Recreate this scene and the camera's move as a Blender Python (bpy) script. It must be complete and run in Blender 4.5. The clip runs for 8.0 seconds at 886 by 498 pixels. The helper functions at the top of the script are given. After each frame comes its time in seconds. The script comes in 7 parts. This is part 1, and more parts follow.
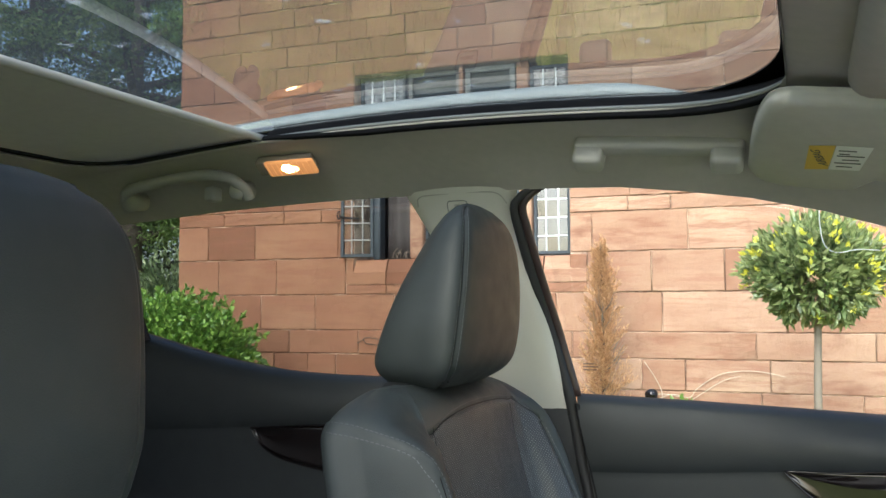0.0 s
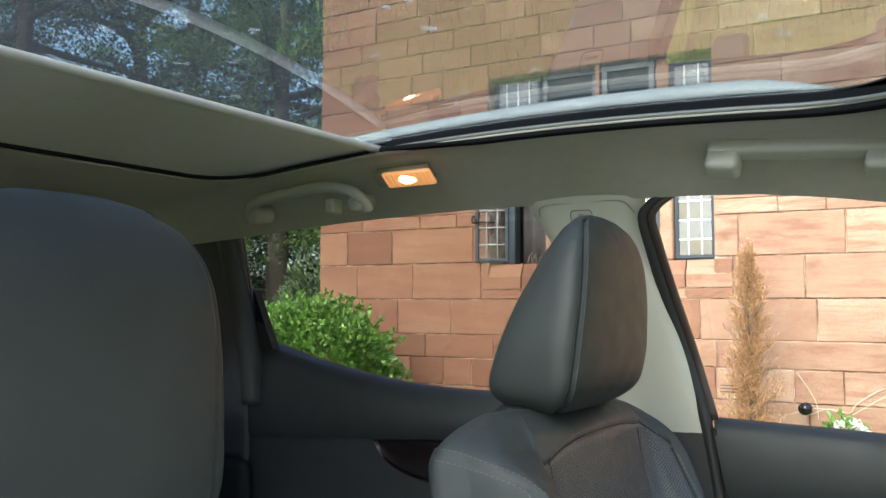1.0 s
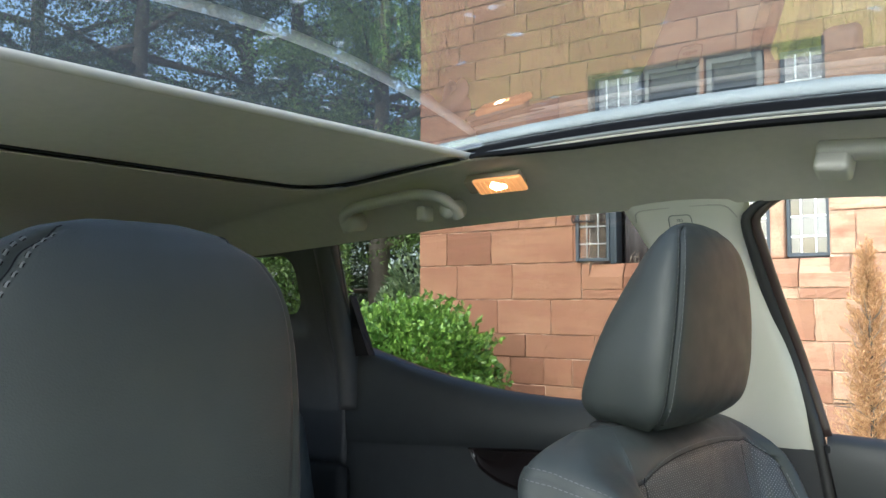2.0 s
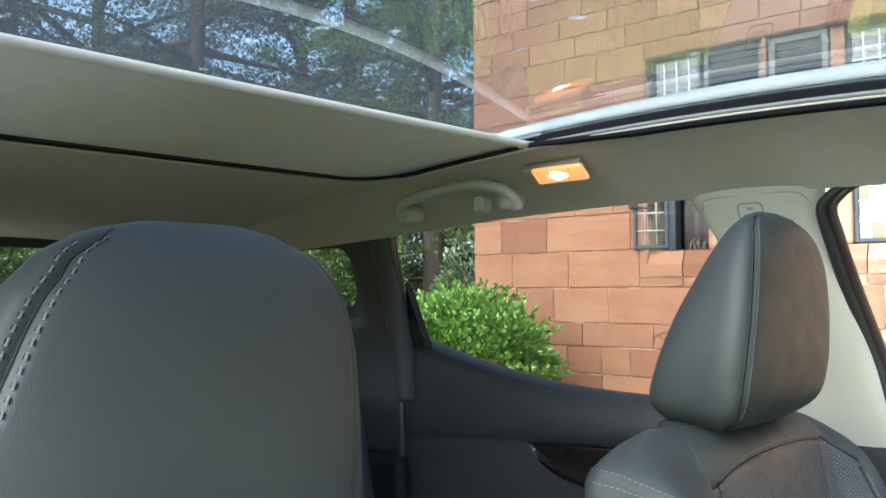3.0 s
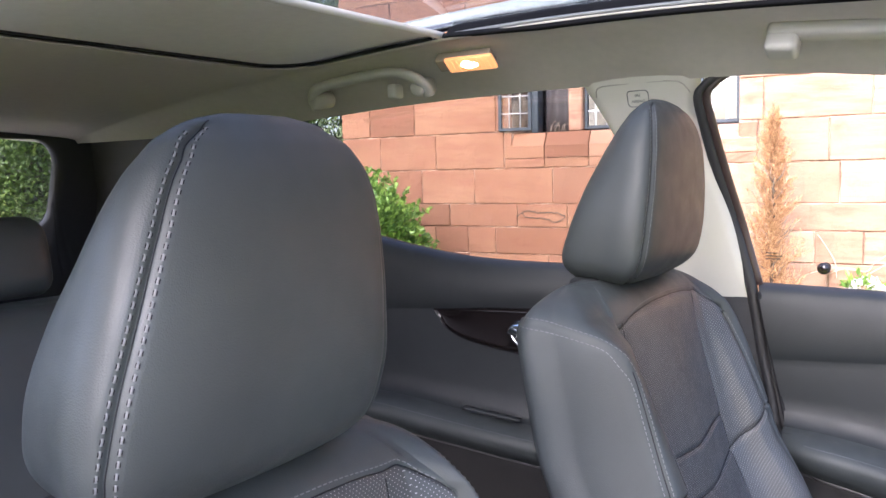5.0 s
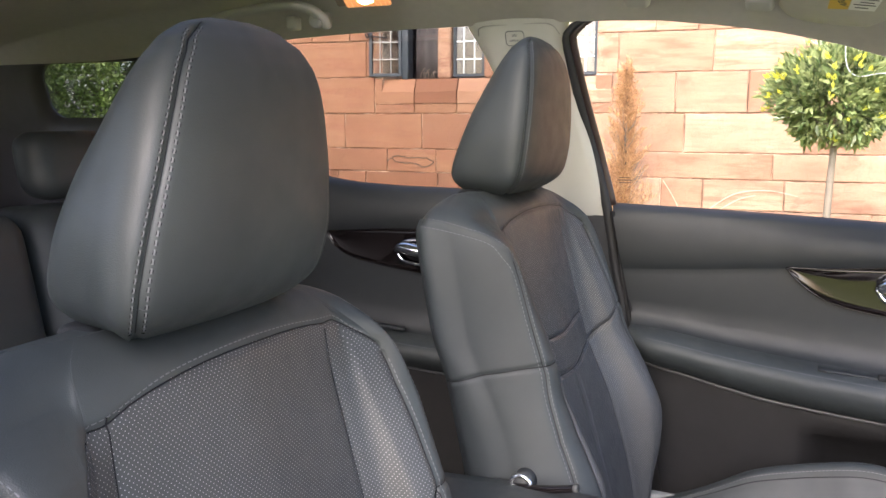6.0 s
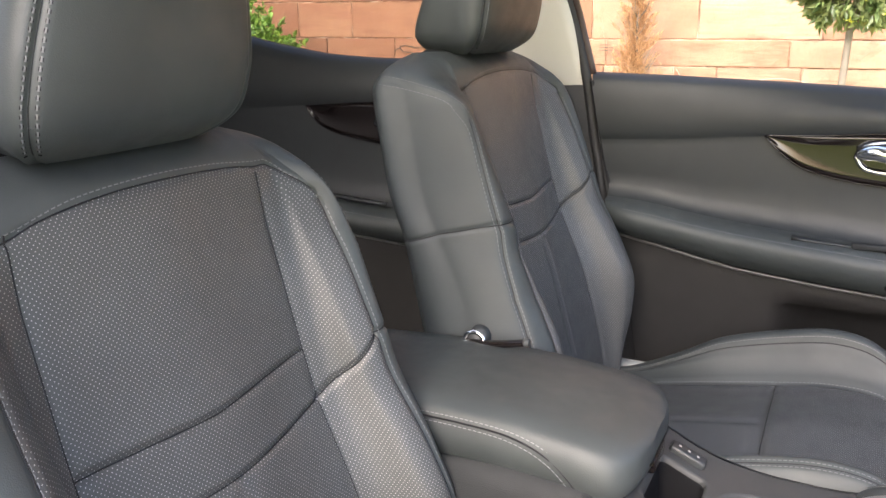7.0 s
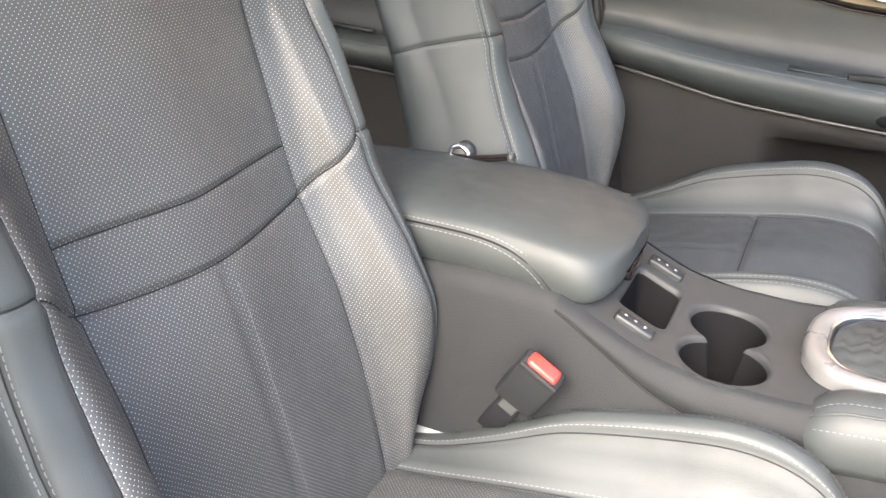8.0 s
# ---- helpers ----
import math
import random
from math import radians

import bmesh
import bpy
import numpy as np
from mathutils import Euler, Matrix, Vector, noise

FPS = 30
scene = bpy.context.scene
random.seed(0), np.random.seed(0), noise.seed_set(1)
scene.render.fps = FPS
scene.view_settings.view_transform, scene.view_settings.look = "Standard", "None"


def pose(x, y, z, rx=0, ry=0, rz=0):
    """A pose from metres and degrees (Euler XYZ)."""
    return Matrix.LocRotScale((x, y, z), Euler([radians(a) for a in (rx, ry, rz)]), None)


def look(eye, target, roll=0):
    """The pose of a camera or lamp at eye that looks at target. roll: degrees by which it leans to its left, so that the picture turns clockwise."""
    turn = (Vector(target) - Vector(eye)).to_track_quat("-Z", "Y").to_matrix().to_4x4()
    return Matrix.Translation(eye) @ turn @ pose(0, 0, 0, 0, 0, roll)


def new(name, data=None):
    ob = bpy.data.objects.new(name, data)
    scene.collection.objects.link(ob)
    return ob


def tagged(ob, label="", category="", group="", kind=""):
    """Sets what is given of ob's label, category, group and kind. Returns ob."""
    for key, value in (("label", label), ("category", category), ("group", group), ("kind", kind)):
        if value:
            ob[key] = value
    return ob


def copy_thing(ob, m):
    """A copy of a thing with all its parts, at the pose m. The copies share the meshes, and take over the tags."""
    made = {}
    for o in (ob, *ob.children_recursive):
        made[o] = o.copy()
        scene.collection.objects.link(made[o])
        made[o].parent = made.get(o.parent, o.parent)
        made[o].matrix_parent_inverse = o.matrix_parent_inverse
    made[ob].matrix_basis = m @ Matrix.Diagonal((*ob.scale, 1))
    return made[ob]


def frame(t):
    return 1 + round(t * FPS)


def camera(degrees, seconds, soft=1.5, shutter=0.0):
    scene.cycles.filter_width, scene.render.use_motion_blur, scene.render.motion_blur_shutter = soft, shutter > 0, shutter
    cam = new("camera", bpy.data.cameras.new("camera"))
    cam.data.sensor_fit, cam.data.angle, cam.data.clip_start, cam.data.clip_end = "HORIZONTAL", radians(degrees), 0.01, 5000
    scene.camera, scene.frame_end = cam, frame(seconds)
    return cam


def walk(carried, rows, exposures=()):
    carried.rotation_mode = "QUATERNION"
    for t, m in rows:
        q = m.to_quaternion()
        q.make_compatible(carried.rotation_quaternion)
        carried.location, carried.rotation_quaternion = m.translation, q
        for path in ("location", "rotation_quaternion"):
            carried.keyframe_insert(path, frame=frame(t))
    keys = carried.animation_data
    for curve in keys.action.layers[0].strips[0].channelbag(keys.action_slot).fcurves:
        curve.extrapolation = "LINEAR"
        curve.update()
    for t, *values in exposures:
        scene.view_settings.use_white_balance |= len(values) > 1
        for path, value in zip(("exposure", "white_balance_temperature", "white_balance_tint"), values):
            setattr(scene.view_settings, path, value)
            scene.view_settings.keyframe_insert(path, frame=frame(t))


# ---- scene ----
cam = camera(55.66, 8.0)
PATH = [
    (0, pose(0.414, -0.680, 1.392, 93.74, 0.27, 23.35)),
    (0.5, pose(0.413, -0.654, 1.399, 93.56, 0.33, 27.57)),
    (1, pose(0.417, -0.618, 1.412, 93.89, -0.14, 32.85)),
    (1.5, pose(0.422, -0.600, 1.424, 94.06, -0.27, 37.10)),
    (2, pose(0.418, -0.593, 1.429, 93.74, -0.07, 39.77)),
    (3.5, pose(0.389, -0.573, 1.439, 92.70, 0.33, 44.45)),
    (4, pose(0.389, -0.573, 1.438, 92.45, 0.43, 44.75)),
    (4.5, pose(0.390, -0.604, 1.435, 88.50, 1.32, 41.87)),
    (5, pose(0.392, -0.737, 1.434, 84.87, 1.25, 33.65)),
    (5.2, pose(0.391, -0.792, 1.425, 83.85, 0.91, 30.58)),
    (6.3, pose(0.459, -0.919, 1.382, 80.47, -0.08, 24.02)),
    (6.5, pose(0.482, -0.905, 1.372, 79.43, 0.08, 24.44)),
    (7, pose(0.510, -0.877, 1.336, 74.72, 0.19, 25.80)),
    (7.5, pose(0.521, -0.876, 1.300, 69.65, -0.19, 26.10)),
    (8, pose(0.526, -0.884, 1.274, 65.30, -1.12, 25.75)),
]
EXPOSURES = [(0.0, 1.85, 5700, 3), (1.0, 2.05, 5650, 2), (2.0, 2.32, 5550, 3), (3.5, 2.87, 5500, 4), (4.0, 3.05, 5500, 6), (4.5, 3.30, 5550, 10), (5.0, 2.94, 5650, 22), (6.5, 2.48, 6350, 15), (7.0, 2.68, 6420, 14), (7.5, 3.44, 6520, 13), (8.0, 3.43, 6520, 12)]
walk(cam, PATH, EXPOSURES)

# ---- sky, sun ----
world = bpy.data.worlds.new("world")
scene.world = world
world.use_nodes = True
_wn = world.node_tree.nodes
sky = _wn.new("ShaderNodeTexSky")
sky.sky_type = "NISHITA"
sky.sun_disc = False
sky.sun_elevation = radians(41)
sky.sun_rotation = radians(178)
sky.dust_density = 4.0
world.node_tree.links.new(sky.outputs[0], _wn["Background"].inputs[0])
_wn["Background"].inputs[1].default_value = 0.15
sun_data = bpy.data.lights.new("sun", "SUN")
sun_data.energy = 0.56
sun_data.angle = radians(35)
sun_data.color = (1.0, 0.95, 0.87)
sun = new("sun", sun_data)
sun.matrix_world = look((0.2, -5.1, 4.6), (0, 0, 0))


# ---- materials ----
class Nodes:
    """A short way to write a node material."""

    def __init__(self, name, rough=0.6, metal=0.0, spec=0.5):
        self.m = bpy.data.materials.new(name)
        self.m.use_nodes = True
        self.t = self.m.node_tree
        self.b = self.t.nodes["Principled BSDF"]
        self.b.inputs["Roughness"].default_value = rough
        self.b.inputs["Metallic"].default_value = metal
        self.b.inputs["Specular IOR Level"].default_value = spec
        self.coord = self.t.nodes.new("ShaderNodeTexCoord")

    def node(self, kind, **props):
        n = self.t.nodes.new(kind)
        for k, v in props.items():
            if k == "operation":
                n.operation = v
            elif k == "feature":
                n.feature = v
            elif k == "blend_type":
                n.blend_type = v
            elif k == "data_type":
                n.data_type = v
        return n

    def link(self, a, b):
        self.t.links.new(a, b)

    def mapped(self, scale=(1, 1, 1), source="Object", spin=(0, 0, 0)):
        n = self.node("ShaderNodeMapping")
        n.inputs["Scale"].default_value = scale
        n.inputs["Rotation"].default_value = spin
        self.link(self.coord.outputs[source], n.inputs[0])
        return n.outputs[0]

    def noise(self, scale, detail=4.0, rough=0.55, vec=None):
        n = self.node("ShaderNodeTexNoise")
        n.inputs["Scale"].default_value = scale
        n.inputs["Detail"].default_value = detail
        n.inputs["Roughness"].default_value = rough
        self.link(vec if vec else self.coord.outputs["Object"], n.inputs["Vector"])
        return n.outputs[0]

    def voronoi(self, scale, vec=None, feature="F1"):
        n = self.node("ShaderNodeTexVoronoi", feature=feature)
        n.inputs["Scale"].default_value = scale
        self.link(vec if vec else self.coord.outputs["Object"], n.inputs["Vector"])
        return n.outputs["Distance"]

    def ramp(self, fac, *stops):
        n = self.node("ShaderNodeValToRGB")
        e = n.color_ramp.elements
        while len(e) < len(stops):
            e.new(0.5)
        for el, (p, c) in zip(e, stops):
            el.position, el.color = p, (*(c if isinstance(c, tuple) else (c, c, c)), 1)
        self.link(fac, n.inputs[0])
        return n.outputs[0]

    def mix(self, fac, a, b, blend="MIX"):
        n = self.node("ShaderNodeMix", data_type="RGBA", blend_type=blend)
        for k, v in ((0, fac), (6, a), (7, b)):
            if isinstance(v, (int, float)):
                n.inputs[k].default_value = v
            elif isinstance(v, tuple):
                n.inputs[k].default_value = (*v, 1)
            else:
                self.link(v, n.inputs[k])
        return n.outputs[2]

    def calc(self, op, a, b=None):
        n = self.node("ShaderNodeMath", operation=op)
        for k, v in ((0, a), (1, b)):
            if v is None:
                continue
            if isinstance(v, (int, float)):
                n.inputs[k].default_value = v
            else:
                self.link(v, n.inputs[k])
        return n.outputs[0]

    def colour(self, c):
        if isinstance(c, tuple):
            self.b.inputs["Base Color"].default_value = (*c, 1)
        else:
            self.link(c, self.b.inputs["Base Color"])
        return self

    def rough(self, r):
        self.link(r, self.b.inputs["Roughness"])
        return self

    def bump(self, height, strength=0.3, dist=0.001):
        n = self.node("ShaderNodeBump")
        n.inputs["Strength"].default_value = strength
        n.inputs["Distance"].default_value = dist
        self.link(height, n.inputs["Height"])
        self.link(n.outputs[0], self.b.inputs["Normal"])
        return self


def leather(name, base, perforated=False):
    k = Nodes(name, 0.52, 0, 0.65 if perforated else 0.45)
    grain = k.voronoi(900)
    fold = k.noise(14, 3)
    big = k.noise(5, 2)
    col = k.mix(k.ramp(big, (0.35, 0.0), (0.7, 1.0)), tuple(c * 0.85 for c in base), tuple(c * 1.15 for c in base))
    height = k.calc("ADD", k.calc("MULTIPLY", grain, 0.5), k.calc("MULTIPLY", fold, 1.2))
    if perforated:
        uv = k.mapped((1, 1, 1), "UV")
        sep = k.node("ShaderNodeSeparateXYZ")
        k.link(uv, sep.inputs[0])
        dots = None
        for off in (0.0, 0.5):
            a = k.calc("SUBTRACT", k.calc("FRACT", k.calc("ADD", k.calc("MULTIPLY", sep.outputs[0], 1 / 0.0048), off)), 0.5)
            b = k.calc("SUBTRACT", k.calc("FRACT", k.calc("ADD", k.calc("MULTIPLY", sep.outputs[1], 1 / 0.0048), off)), 0.5)
            r2 = k.calc("ADD", k.calc("MULTIPLY", a, a), k.calc("MULTIPLY", b, b))
            one = k.calc("LESS_THAN", r2, 0.0090)
            dots = one if dots is None else k.calc("MAXIMUM", dots, one)
        col = k.mix(dots, col, (0.29, 0.287, 0.285))
        height = k.calc("SUBTRACT", height, k.calc("MULTIPLY", dots, 2.0))
    k.colour(col)
    k.rough(k.ramp(k.noise(30, 3), (0.3, 0.47), (0.7, 0.60)))
    k.bump(height, 0.32, 0.0007)
    return k.m


def plain(name, base, rough, metal=0.0, grain=0.0, gscale=600, vary=0.12, spec=0.5):
    k = Nodes(name, rough, metal, spec)
    n = k.noise(7, 4)
    k.colour(k.mix(n, tuple(c * (1 - vary) for c in base), tuple(min(1, c * (1 + vary)) for c in base)))
    k.rough(k.ramp(k.noise(24, 4), (0.3, max(0.0, rough - 0.06)), (0.75, min(1.0, rough + 0.08))))
    if grain:
        k.bump(k.voronoi(gscale), grain, 0.0008)
    return k.m


LEATHER = leather("black_leather", (0.0370, 0.0430, 0.0438))
PERFORATED = leather("perforated_leather", (0.035, 0.0375, 0.0382), True)
THREAD = plain("grey_thread", (0.12, 0.125, 0.13), 0.7)
SOFT_BLACK = plain("soft_black_trim", (0.017, 0.020, 0.022), 0.5, 0, 0.12, 700)
HARD_BLACK = plain("grained_black_plastic", (0.0165, 0.0180, 0.0192), 0.62, 0, 0.42, 950, spec=0.19)
TRIM_BLACK = plain("charcoal_pillar_plastic", (0.036, 0.037, 0.040), 0.55, 0, 0.2, 800)
DOOR_LOWER = plain("black_door_plastic", (0.016, 0.0155, 0.0155), 0.6, 0, 0.25, 900, spec=0.28)
MATT_BLACK = plain("matt_black_rubber", (0.010, 0.010, 0.012), 0.65, spec=0.25)
GLOSS_BLACK = plain("gloss_black_panel", (0.008, 0.006, 0.006), 0.06)
CHROME = plain("chrome", (0.82, 0.83, 0.84), 0.12, 1.0, vary=0.03)
SILVER_PAINT = plain("pale_silver_paint", (0.22, 0.222, 0.22), 0.32, 0.45, vary=0.04)
TRIM_LINE = plain("satin_trim_line", (0.11, 0.11, 0.11), 0.35, 0.3)
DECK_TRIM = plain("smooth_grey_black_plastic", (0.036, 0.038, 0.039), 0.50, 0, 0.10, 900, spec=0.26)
SATIN = plain("satin_silver", (0.38, 0.38, 0.38), 0.40, 0.75, vary=0.05)
CREAM = plain("pale_grey_trim_plastic", (0.56, 0.55, 0.50), 0.55, 0, 0.15, 700, 0.05)
HANDLE = plain("grey_beige_plastic", (0.40, 0.39, 0.36), 0.5, 0, 0.15, 700, 0.05)
RED = plain("orange_red_button", (0.72, 0.035, 0.025), 0.35)
CLEAR = plain("smoky_plastic", (0.34, 0.29, 0.24), 0.2)
PAPER = plain("white_label_paper", (0.88, 0.88, 0.84), 0.6, vary=0.03)
YELLOW = plain("yellow_label_paper", (0.75, 0.50, 0.06), 0.6, vary=0.04)
SILVER_RAIL = plain("silver_roof_rail", (0.30, 0.34, 0.345), 0.45, 0.0, vary=0.04)
GUIDE = plain("bare_metal_guide", (0.17, 0.18, 0.18), 0.40, 0.0, vary=0.05)
RAIL_GREY = plain("grey_guide_rail", (0.060, 0.063, 0.063), 0.5, 0.0, vary=0.05, spec=0.25)
SEAL_GREY = plain("dark_grey_seal", (0.022, 0.022, 0.024), 0.6)
FRAME_BROWN = plain("dark_brown_frame", (0.045, 0.030, 0.028), 0.35)
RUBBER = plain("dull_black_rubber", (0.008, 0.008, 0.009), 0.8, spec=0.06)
PAINT = plain("dark_car_paint", (0.03, 0.035, 0.05), 0.45, spec=0.2)
TYRE = plain("tyre_rubber", (0.02, 0.02, 0.02), 0.8)


def fabric(name, base):
    k = Nodes(name, 0.9, 0, 0.2)
    weave = k.voronoi(1100)
    k.colour(k.mix(k.noise(60, 5), tuple(c * 0.9 for c in base), tuple(c * 1.06 for c in base)))
    k.bump(k.calc("ADD", weave, k.calc("MULTIPLY", k.noise(9, 2), 2.0)), 0.2, 0.0006)
    return k.m


HEADLINER = fabric("grey_beige_headliner_fabric", (0.47, 0.445, 0.405))
VISOR_CLOTH = fabric("beige_visor_fabric", (0.58, 0.56, 0.50))
BLIND_CLOTH = fabric("grey_sunblind_cloth", (0.70, 0.69, 0.67))


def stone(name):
    """Dressed sandstone: each block has its own tone; redder towards the house corner, paler along the wall, with its
    sunlight put into the colour.
    """
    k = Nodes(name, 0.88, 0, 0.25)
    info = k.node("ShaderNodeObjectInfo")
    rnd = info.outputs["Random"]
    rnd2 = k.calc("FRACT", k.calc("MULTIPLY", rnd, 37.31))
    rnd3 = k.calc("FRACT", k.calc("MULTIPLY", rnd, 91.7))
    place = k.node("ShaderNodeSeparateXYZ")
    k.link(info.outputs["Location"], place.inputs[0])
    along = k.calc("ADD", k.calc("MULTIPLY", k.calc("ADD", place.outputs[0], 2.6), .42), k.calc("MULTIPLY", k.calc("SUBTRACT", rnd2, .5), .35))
    shift = k.node("ShaderNodeVectorMath")
    shift.operation = "ADD"
    k.link(k.coord.outputs["Object"], shift.inputs[0])
    comb = k.node("ShaderNodeCombineXYZ")
    k.link(k.calc("MULTIPLY", rnd, 31.0), comb.inputs[0])
    k.link(k.calc("MULTIPLY", rnd, 17.0), comb.inputs[2])
    k.link(comb.outputs[0], shift.inputs[1])

    def bedded(tilt, squash, scale, detail):
        mp = k.node("ShaderNodeMapping")
        mp.inputs["Scale"].default_value = (1.0, 1.0, squash)
        mp.inputs["Rotation"].default_value = (0, tilt, 0)
        k.link(shift.outputs[0], mp.inputs[0])
        return k.noise(scale, detail, .55, mp.outputs[0])

    broad = bedded(.10, 3.0, 1.6, 3)
    veins = bedded(-.30, 7.0, 3.0, 4)
    thin = bedded(.20, 16.0, 2.5, 6)
    smudge = k.noise(5.5, 6, .65, shift.outputs[0])
    grit = k.noise(95, 4, .7)
    pits = k.noise(34, 5, .7, shift.outputs[0])
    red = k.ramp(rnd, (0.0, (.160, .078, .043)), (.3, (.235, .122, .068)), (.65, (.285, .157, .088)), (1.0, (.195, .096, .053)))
    # these paler tones also paint the sunlight on the wall's right part
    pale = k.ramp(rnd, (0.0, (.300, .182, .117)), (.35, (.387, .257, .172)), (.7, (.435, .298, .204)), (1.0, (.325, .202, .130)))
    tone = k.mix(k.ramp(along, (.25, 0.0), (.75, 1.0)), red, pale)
    c = k.mix(k.ramp(broad, (.36, 0.0), (.66, .85)), tone, k.mix(.62, tone, (.19, .078, .045)))
    c = k.mix(k.calc("MULTIPLY", k.ramp(veins, (.50, 0.0), (.60, 1.0), (.66, 0.0)), k.ramp(rnd3, (.35, 0.0), (.55, .48))), c, (.20, .085, .052))
    c = k.mix(k.calc("MULTIPLY", k.ramp(thin, (.52, 0.0), (.62, 1.0)), k.ramp(rnd2, (.4, 0.06), (.8, .40))), c, (.24, .105, .066))
    c = k.mix(k.ramp(smudge, (.55, 0.0), (.72, .58)), c, (.17, .080, .050))
    c = k.mix(k.ramp(grit, (.36, .34), (.54, 0.0)), c, (.20, .09, .055))
    c = k.mix(k.ramp(pits, (.26, .60), (.36, 0.0)), c, (.15, .075, .05))
    k.colour(c)
    k.bump(k.calc("ADD", k.calc("MULTIPLY", grit, .35), k.calc("ADD", k.calc("MULTIPLY", pits, .7), k.calc("MULTIPLY", smudge, 1.2))), 0.60, 0.012)
    return k.m


def mortar(name):
    """Old lime mortar, washed out to dark gaps in places."""
    k = Nodes(name, 0.95, 0, 0.2)
    lime = k.mix(k.noise(40, 4), (.52, .37, .27), (.70, .55, .43))
    k.colour(k.mix(k.ramp(k.noise(2.3, 5, .7), (.44, 0.0), (.56, .9)), lime, (.10, .055, .038)))
    k.bump(k.noise(90, 4), .6, .006)
    return k.m


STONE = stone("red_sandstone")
MORTAR = mortar("pale_lime_mortar")
OLD_WOOD = plain("weathered_grey_paint", (0.155, 0.165, 0.16), 0.8, 0, 0.6, 70, 0.45)
DARK_ROOM = plain("dark_room", (0.16, 0.145, 0.14), 0.9)
DIM_ROOM_GREY = plain("dark_grey_curtain", (0.065, 0.058, 0.058), 0.9)
IRON = plain("blue_black_painted_steel", (0.022, 0.031, 0.040), 0.55, 0.0)
LEAD = plain("pale_lead_strip", (0.62, 0.66, 0.66), 0.5, 0.1)
LEAD_GREY = plain("grey_lead_strip", (0.27, 0.26, 0.25), 0.5, 0.1)
BARK = plain("grey_bark", (0.20, 0.17, 0.13), 0.9, 0, 0.6, 60, 0.3)
PALE_STEM = plain("pale_dry_stem", (0.50, 0.42, 0.32), 0.9, 0, 0.4, 60, 0.2)
BARK_DARK = plain("dark_bark", (0.06, 0.05, 0.04), 0.95, 0, 0.6, 30, 0.3)
WHITE_PVC = plain("white_plastic", (0.36, 0.38, 0.36), 0.5)
BOUNCE_GRAVEL = plain("pale_gravel", (0.55, 0.52, 0.47), 0.9, 0, 0.8, 60, 0.3)
SOIL = plain("brown_soil", (0.09, 0.06, 0.04), 0.95, 0, 0.6, 40, 0.3)


def leaf(name, a, b, rough=0.35, passing=0.25):
    k = Nodes(name, rough, 0, 0.5)
    geo = k.node("ShaderNodeNewGeometry")
    k.colour(k.mix(geo.outputs["Random Per Island"], a, b))
    k.b.inputs["Transmission Weight"].default_value = 0.0
    k.b.inputs["Subsurface Weight"].default_value = 0.0
    tr = k.node("ShaderNodeBsdfTranslucent")
    k.link(k.mix(geo.outputs["Random Per Island"], tuple(min(1, c * 1.5) for c in a), tuple(min(1, c * 1.5) for c in b)), tr.inputs[0])
    mx = k.node("ShaderNodeMixShader")
    mx.inputs[0].default_value = passing
    out = k.t.nodes["Material Output"]
    k.link(k.b.outputs[0], mx.inputs[1])
    k.link(tr.outputs[0], mx.inputs[2])
    k.link(mx.outputs[0], out.inputs[0])
    return k.m


LEAF_BUSH = leaf("fresh_green_leaf", (0.065, 0.15, 0.022), (0.23, 0.37, 0.07), 0.32, 0.25)
LEAF_BAY = leaf("bay_leaf", (0.095, 0.145, 0.048), (0.33, 0.38, 0.16), 0.24, 0.2)
LEAF_TIP = leaf("yellow_new_leaf", (0.62, 0.60, 0.05), (0.75, 0.74, 0.12), 0.4, 0.3)
LEAF_RHODO = leaf("grey_green_leaf", (0.038, 0.072, 0.030), (0.20, 0.26, 0.125), 0.4, 0.15)
LEAF_DEAD = leaf("dry_brown_needles", (0.28, 0.14, 0.060), (0.60, 0.39, 0.20), 0.8, 0.3)
LEAF_DARK = leaf("dark_conifer_needles", (0.022, 0.036, 0.020), (0.070, 0.095, 0.045), 0.7, 0.2)
LEAF_TREE = leaf("spring_tree_leaf", (0.045, 0.085, 0.022), (0.14, 0.21, 0.055), 0.5, 0.35)
GRASS_BLADE = leaf("grass_blade", (0.12, 0.17, 0.025), (0.28, 0.32, 0.065), 0.5, 0.3)
PETAL = leaf("white_petal", (0.75, 0.75, 0.70), (0.85, 0.85, 0.82), 0.6, 0.3)


def lawn(name):
    k = Nodes(name, 0.9, 0, 0.2)
    c = k.mix(k.noise(1.2, 5), (0.20, 0.24, 0.04), (0.36, 0.39, 0.085))
    c = k.mix(k.ramp(k.noise(60, 4), (0.3, 0.5), (0.6, 0.0)), c, (0.08, 0.12, 0.02))
    k.colour(c)
    k.bump(k.noise(90, 4), 0.6, 0.02)
    return k.m


LAWN = lawn("mown_lawn")


